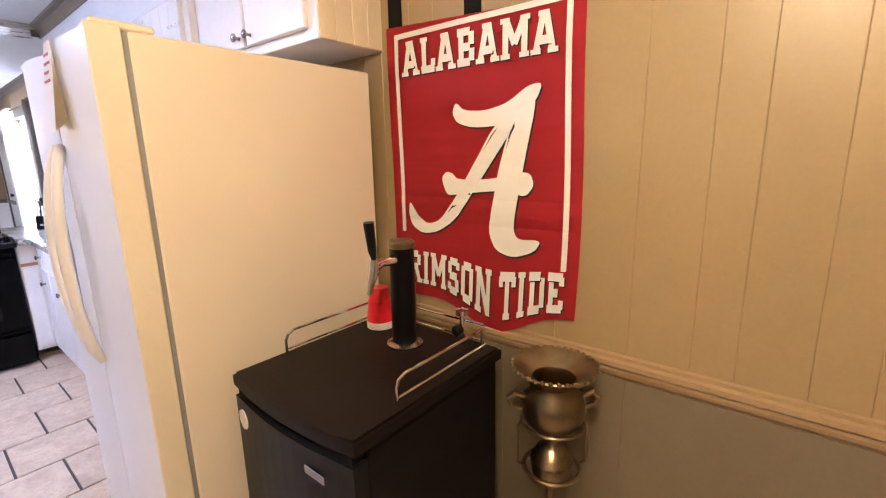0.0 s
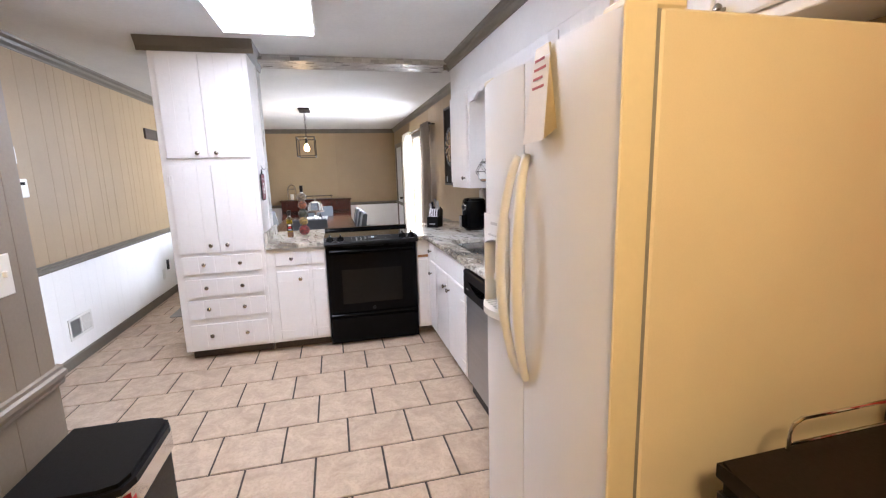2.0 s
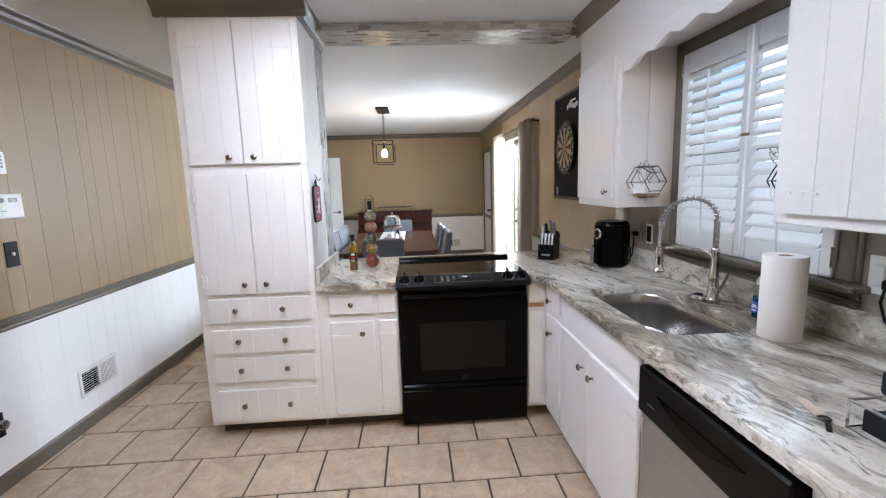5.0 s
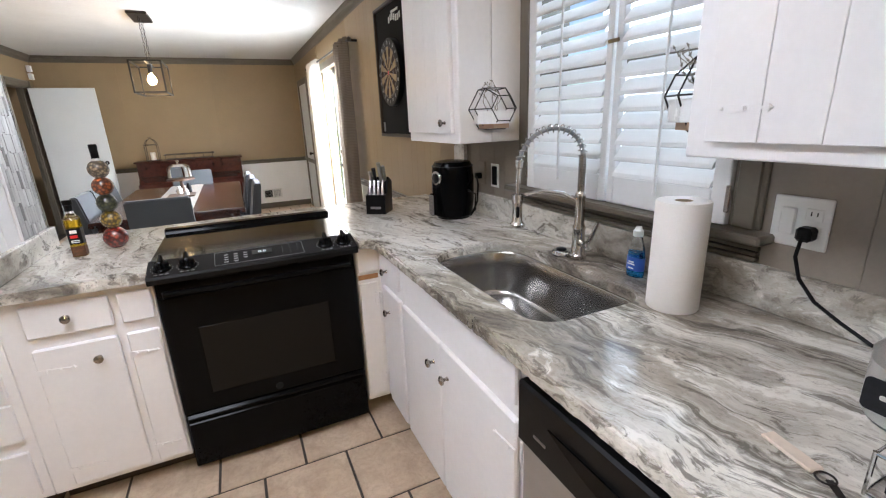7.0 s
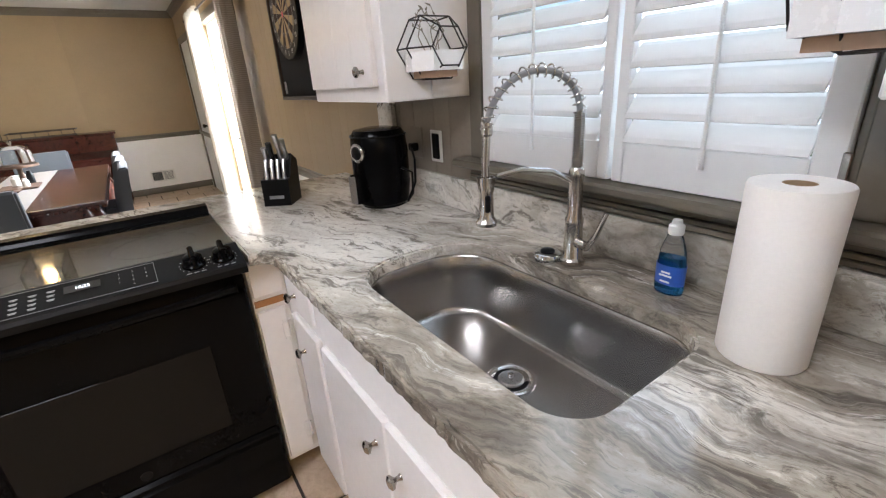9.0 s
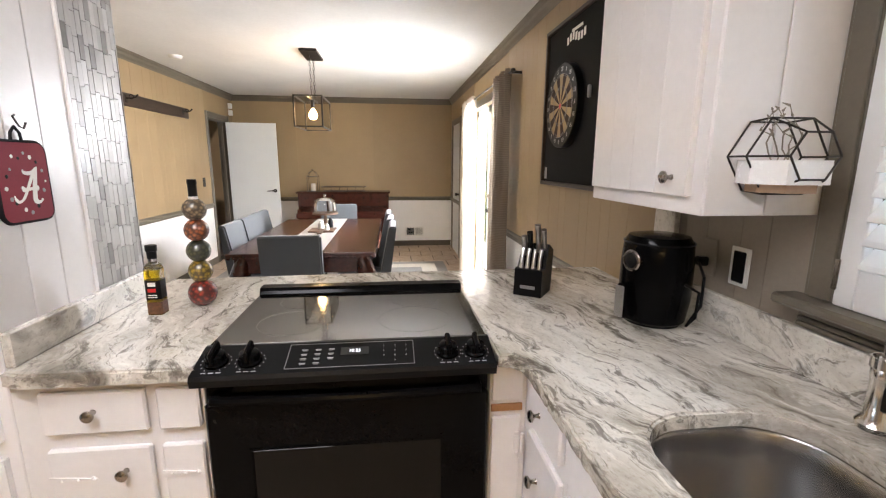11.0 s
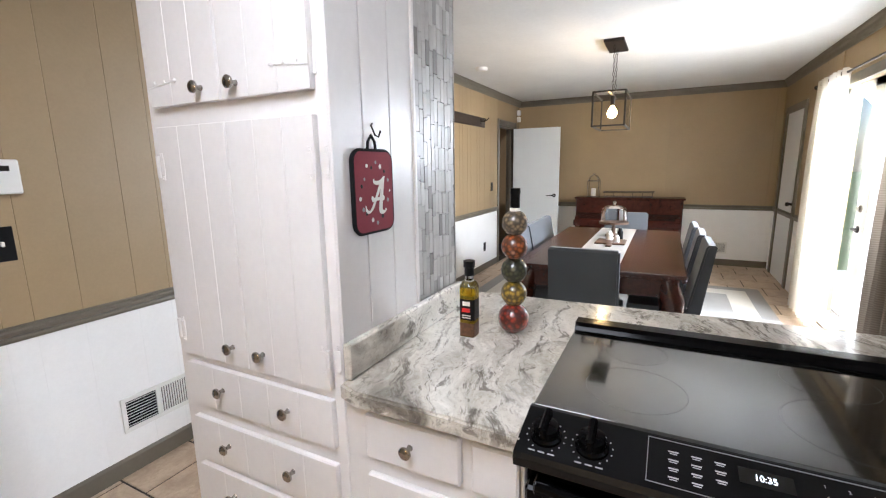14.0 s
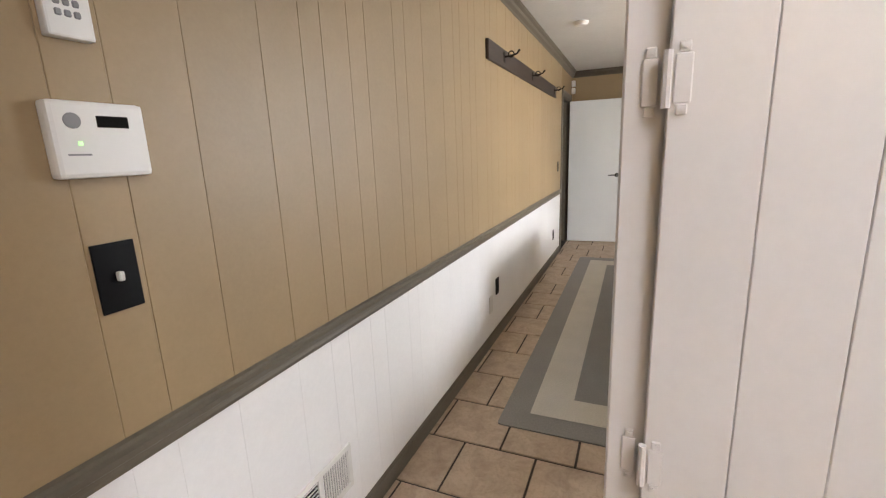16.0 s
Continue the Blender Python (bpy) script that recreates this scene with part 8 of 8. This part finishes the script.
# coat hooks along the long wall
hr = thing("coat_rack", (-7.7, YLF, 1.93), "dark wooden board with black coat hooks", "coat rack")
part("board", B(-9.0, -6.42, YLF, YLF + 0.022, 1.93, 2.05, 0.003), DARK_WOOD, hr)
for x in (-6.78, -7.7, -8.85):
    part("hook", tube(None, [(x, YLF + 0.022, 2.0), (x, YLF + 0.06, 2.0), (x, YLF + 0.11, 2.01), (x, YLF + 0.13, 2.035)], [0.008, 0.006, 0.006, 0.008], 8), IRON, hr, "black metal hook", True)
    part("hook_ring", tube(None, [(x, YLF + 0.07 + 0.02 * math.cos(a * math.pi / 6), 2.012 + 0.02 * math.sin(a * math.pi / 6)) for a in range(12)], 0.004, 6, True), IRON, hr)
    part("hook_plate", B(x - 0.02, x + 0.02, YLF + 0.022, YLF + 0.027, 1.96, 2.03, 0.002), IRON, hr)

register("wall_register", lambda u, z, d: (XF + 0.006 + d, 0.42 + u, 0.17 + z), "white metal wall register below the chair rail", 0.31, 0.16)
for x, z, mat, lab in ((-9.31, 1.146, BLACK_MATT, "black switch plate by the dining door"), (-9.04, 0.327, BLACK_MATT, "black outlet plate in the wainscot"), (-6.60, 0.40, BLACK_MATT, "black outlet plate low in the wainscot"), (-6.44, 0.31, PLASTIC_W, "white cable plate low in the wainscot")):
    t, b_ = lplate("wall_plate", x - 0.037, x + 0.037, z - 0.06, z + 0.06, 0.006, mat, lab, "wall plate", 0.002)
    part("insert", B(x - 0.016, x + 0.016, YLF + 0.005, YLF + 0.009, z - 0.035, z + 0.035, 0.002), mat, t)
for z in (2.26, 2.16):
    t = part("motion_sensor", B(-10.50, -10.44, YLF, YLF + 0.05, z - 0.04, z + 0.04, 0.008, 2), PLASTIC_W, None, "small white motion sensor high in the corner")
    tagged(t, category="sensor")
sd = thing("smoke_detector", (-7.94, -1.90, ZC), "round white smoke detector on the ceiling", "smoke detector")
part("base", lathe(None, [(0, 0), (0.065, 0), (0.065, -0.012), (0.05, -0.03), (0.02, -0.034), (0, -0.034)], -7.94, -1.90, ZC, 24), PLASTIC_W, sd, "", True)
part("vent_ring", lathe(None, [(0.0595, -0.014), (0.058, -0.02)], -7.94, -1.90, ZC, 24), PLASTIC_G, sd)

# ---- bedroom beyond the doorway ----
bw = thing("window_2", ((BX0 + BX1) / 2, BY, BZ0), "bedroom window with white horizontal blinds", "window", kind="structure")
for x0, x1 in ((BX0 - 0.07, BX0), (BX1, BX1 + 0.07)):
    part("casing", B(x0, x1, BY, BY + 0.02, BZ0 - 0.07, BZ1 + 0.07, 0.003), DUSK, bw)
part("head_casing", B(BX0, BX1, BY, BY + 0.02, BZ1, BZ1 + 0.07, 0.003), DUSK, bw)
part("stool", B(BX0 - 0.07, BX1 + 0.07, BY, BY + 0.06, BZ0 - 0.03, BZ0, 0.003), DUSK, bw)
bsl = part("blind", B(BX0 + 0.01, BX1 - 0.01, BY - 0.06, BY - 0.02, BZ1 - 0.04, BZ1, 0.003), PLASTIC_W, bw, "white slatted blind")
z = BZ0 + 0.02
while z < BZ1 - 0.05:
    part("slat", B(BX0 + 0.012, BX1 - 0.012, -0.022, 0.022, -0.001, 0.001, 0, 1, Matrix.Translation((0, BY - 0.04, z)) @ pose(0, 0, 0, 50, 0, 0)), PLASTIC_W, bsl)
    z += 0.036
part("mid_rail", B(BX0, BX1, BY - 0.10, BY - 0.07, 1.18, 1.22), PLASTIC_W, bw)
bed = thing("bed", (-3.6, -3.85, 0), "made bed with a pale blue cover under the window", "bed")
BLUE = fabric("pale_blue_cover", (0.45, 0.60, 0.78), 120, 0.9, 0.1)
bm = B(-4.7, -2.7, -4.38, -3.02, 0.16, 0.46, 0.05, 3)
part("cover", bm, BLUE, bed, "pale blue cover", True)
part("base", B(-4.66, -2.74, -4.36, -3.06, 0.0, 0.16), DARK_WOOD, bed)

# entry lamp above the walker
el = thing("entry_ceiling_light", (0.1, -0.25, ZC), "warm frosted dome ceiling light in the entry", "ceiling light")
part("dome", lathe(None, [(0.15, 0.0), (0.145, -0.03), (0.11, -0.07), (0.05, -0.09), (0, -0.093)], 0.1, -0.25, ZC - 0.012, 28), glow("warm_dome", (1, 0.75, 0.42), 4.0), el, "glowing frosted dome", True)
part("rim", lathe(None, [(0.16, 0.011), (0.16, -0.006), (0.15, -0.008), (0.15, 0.011)], 0.1, -0.25, ZC - 0.012, 28), BRASS, el, "brass rim", True)


# ---- pieces of walls and floors ----
def plank_mesh(w, h, mat):
    key = (round(w, 3), round(h, 3), mat.name)
    if key not in plank_meshes:
        d, k, c = (0.006, 0.0018, 0.0018) if mat is not WHITE_WALL else (0.006, 0.0007, 0.0008)
        vs = [(x, y, z) for x, y in ((0, 0), (0, d - k), (c, d), (w - c, d), (w, d - k), (w, 0)) for z in (0, h)]
        me = bpy.data.meshes.new("plank")
        me.from_pydata(vs, [], [(2 * i, 2 * i + 1, 2 * i + 3, 2 * i + 2) for i in range(5)] + [(1, 11, 9, 7, 5, 3), (0, 2, 4, 6, 8, 10)])
        me.update()
        me.materials.append(mat)
        plank_meshes[key] = me
    return plank_meshes[key]


for parent, origin, along, normal, u0, u1, z0, z1, mat, seed, wide in plank_queue:
    along, normal = Vector(along), Vector(normal)
    steps = wide or RHYTHM
    u, k = seed - sum(steps) * math.ceil((seed - u0) / sum(steps)), 0
    edges = []
    while u < u1 - 0.012:
        if u > u0 + 0.012:
            edges.append(u)
        u += steps[k % len(steps)]
        k += 1
    for u, nxt in zip([u0] + edges, edges + [u1]):
        w = nxt - u
        ob = new("plank", plank_mesh(w, z1 - z0, mat))
        p = Vector(origin) + along * u + Vector((0, 0, z0))
        ob.matrix_world = Matrix(((along.x, normal.x, 0, p.x), (along.y, normal.y, 0, p.y), (along.z, normal.z, 1, p.z), (0, 0, 0, 1)))
        ob.parent = parent

# floor tiles: 33 cm squares in running bond
def tile_shape(x0, x1, y0, y1):
    c, g = 0.003, 0.0055
    x0, x1, y0, y1 = x0 + g, x1 - g, y0 + g, y1 - g
    return [(x0, y0, -0.006), (x1, y0, -0.006), (x1, y1, -0.006), (x0, y1, -0.006), (x0, y0, -0.002), (x1, y0, -0.002), (x1, y1, -0.002), (x0, y1, -0.002),
            (x0 + c, y0 + c, 0), (x1 - c, y0 + c, 0), (x1 - c, y1 - c, 0), (x0 + c, y1 - c, 0)]


TILE_FACES = [(0, 1, 5, 4), (1, 2, 6, 5), (2, 3, 7, 6), (3, 0, 4, 7), (4, 5, 9, 8), (5, 6, 10, 9), (6, 7, 11, 10), (7, 4, 8, 11), (8, 9, 10, 11)]
PXT, PYT = 0.3365, 0.341
full = bpy.data.meshes.new("tile")
full.from_pydata(tile_shape(0, PXT, 0, PYT), [], TILE_FACES)
full.update()
full.materials.append(TILE)
rest_v, rest_f, made = [], [], 0
for r in range(-24, 17):
    x0 = -3.01 + r * PXT
    if x0 + PXT < XF or x0 > XE:
        continue
    y = -0.218 + (0 if r % 2 == 0 else PYT / 2) - 7 * PYT
    while y < YW:
        a, b2 = max(y, YL), min(y + PYT, YW)
        xa, xb = max(x0, XF), min(x0 + PXT, XE)
        if b2 - a > 0.03 and xb - xa > 0.03:
            whole = b2 - a > PYT - 0.001 and xb - xa > PXT - 0.001
            if whole and -7.2 < x0 < -1.2 and made < 300:
                ob = new("tile", full)
                ob.location = (x0, y, 0)
                ob.parent = floor
                made += 1
            else:
                n = len(rest_v)
                rest_v += tile_shape(xa, xb, a, b2)
                rest_f += [tuple(i + n for i in f) for f in TILE_FACES]
        y += PYT
me = bpy.data.meshes.new("tile_remainder")
me.from_pydata(rest_v, [], rest_f)
me.update()
me.materials.append(TILE)
ob = new("tile_remainder", me)
ob.parent = floor
tagged(ob, kind="stuff")
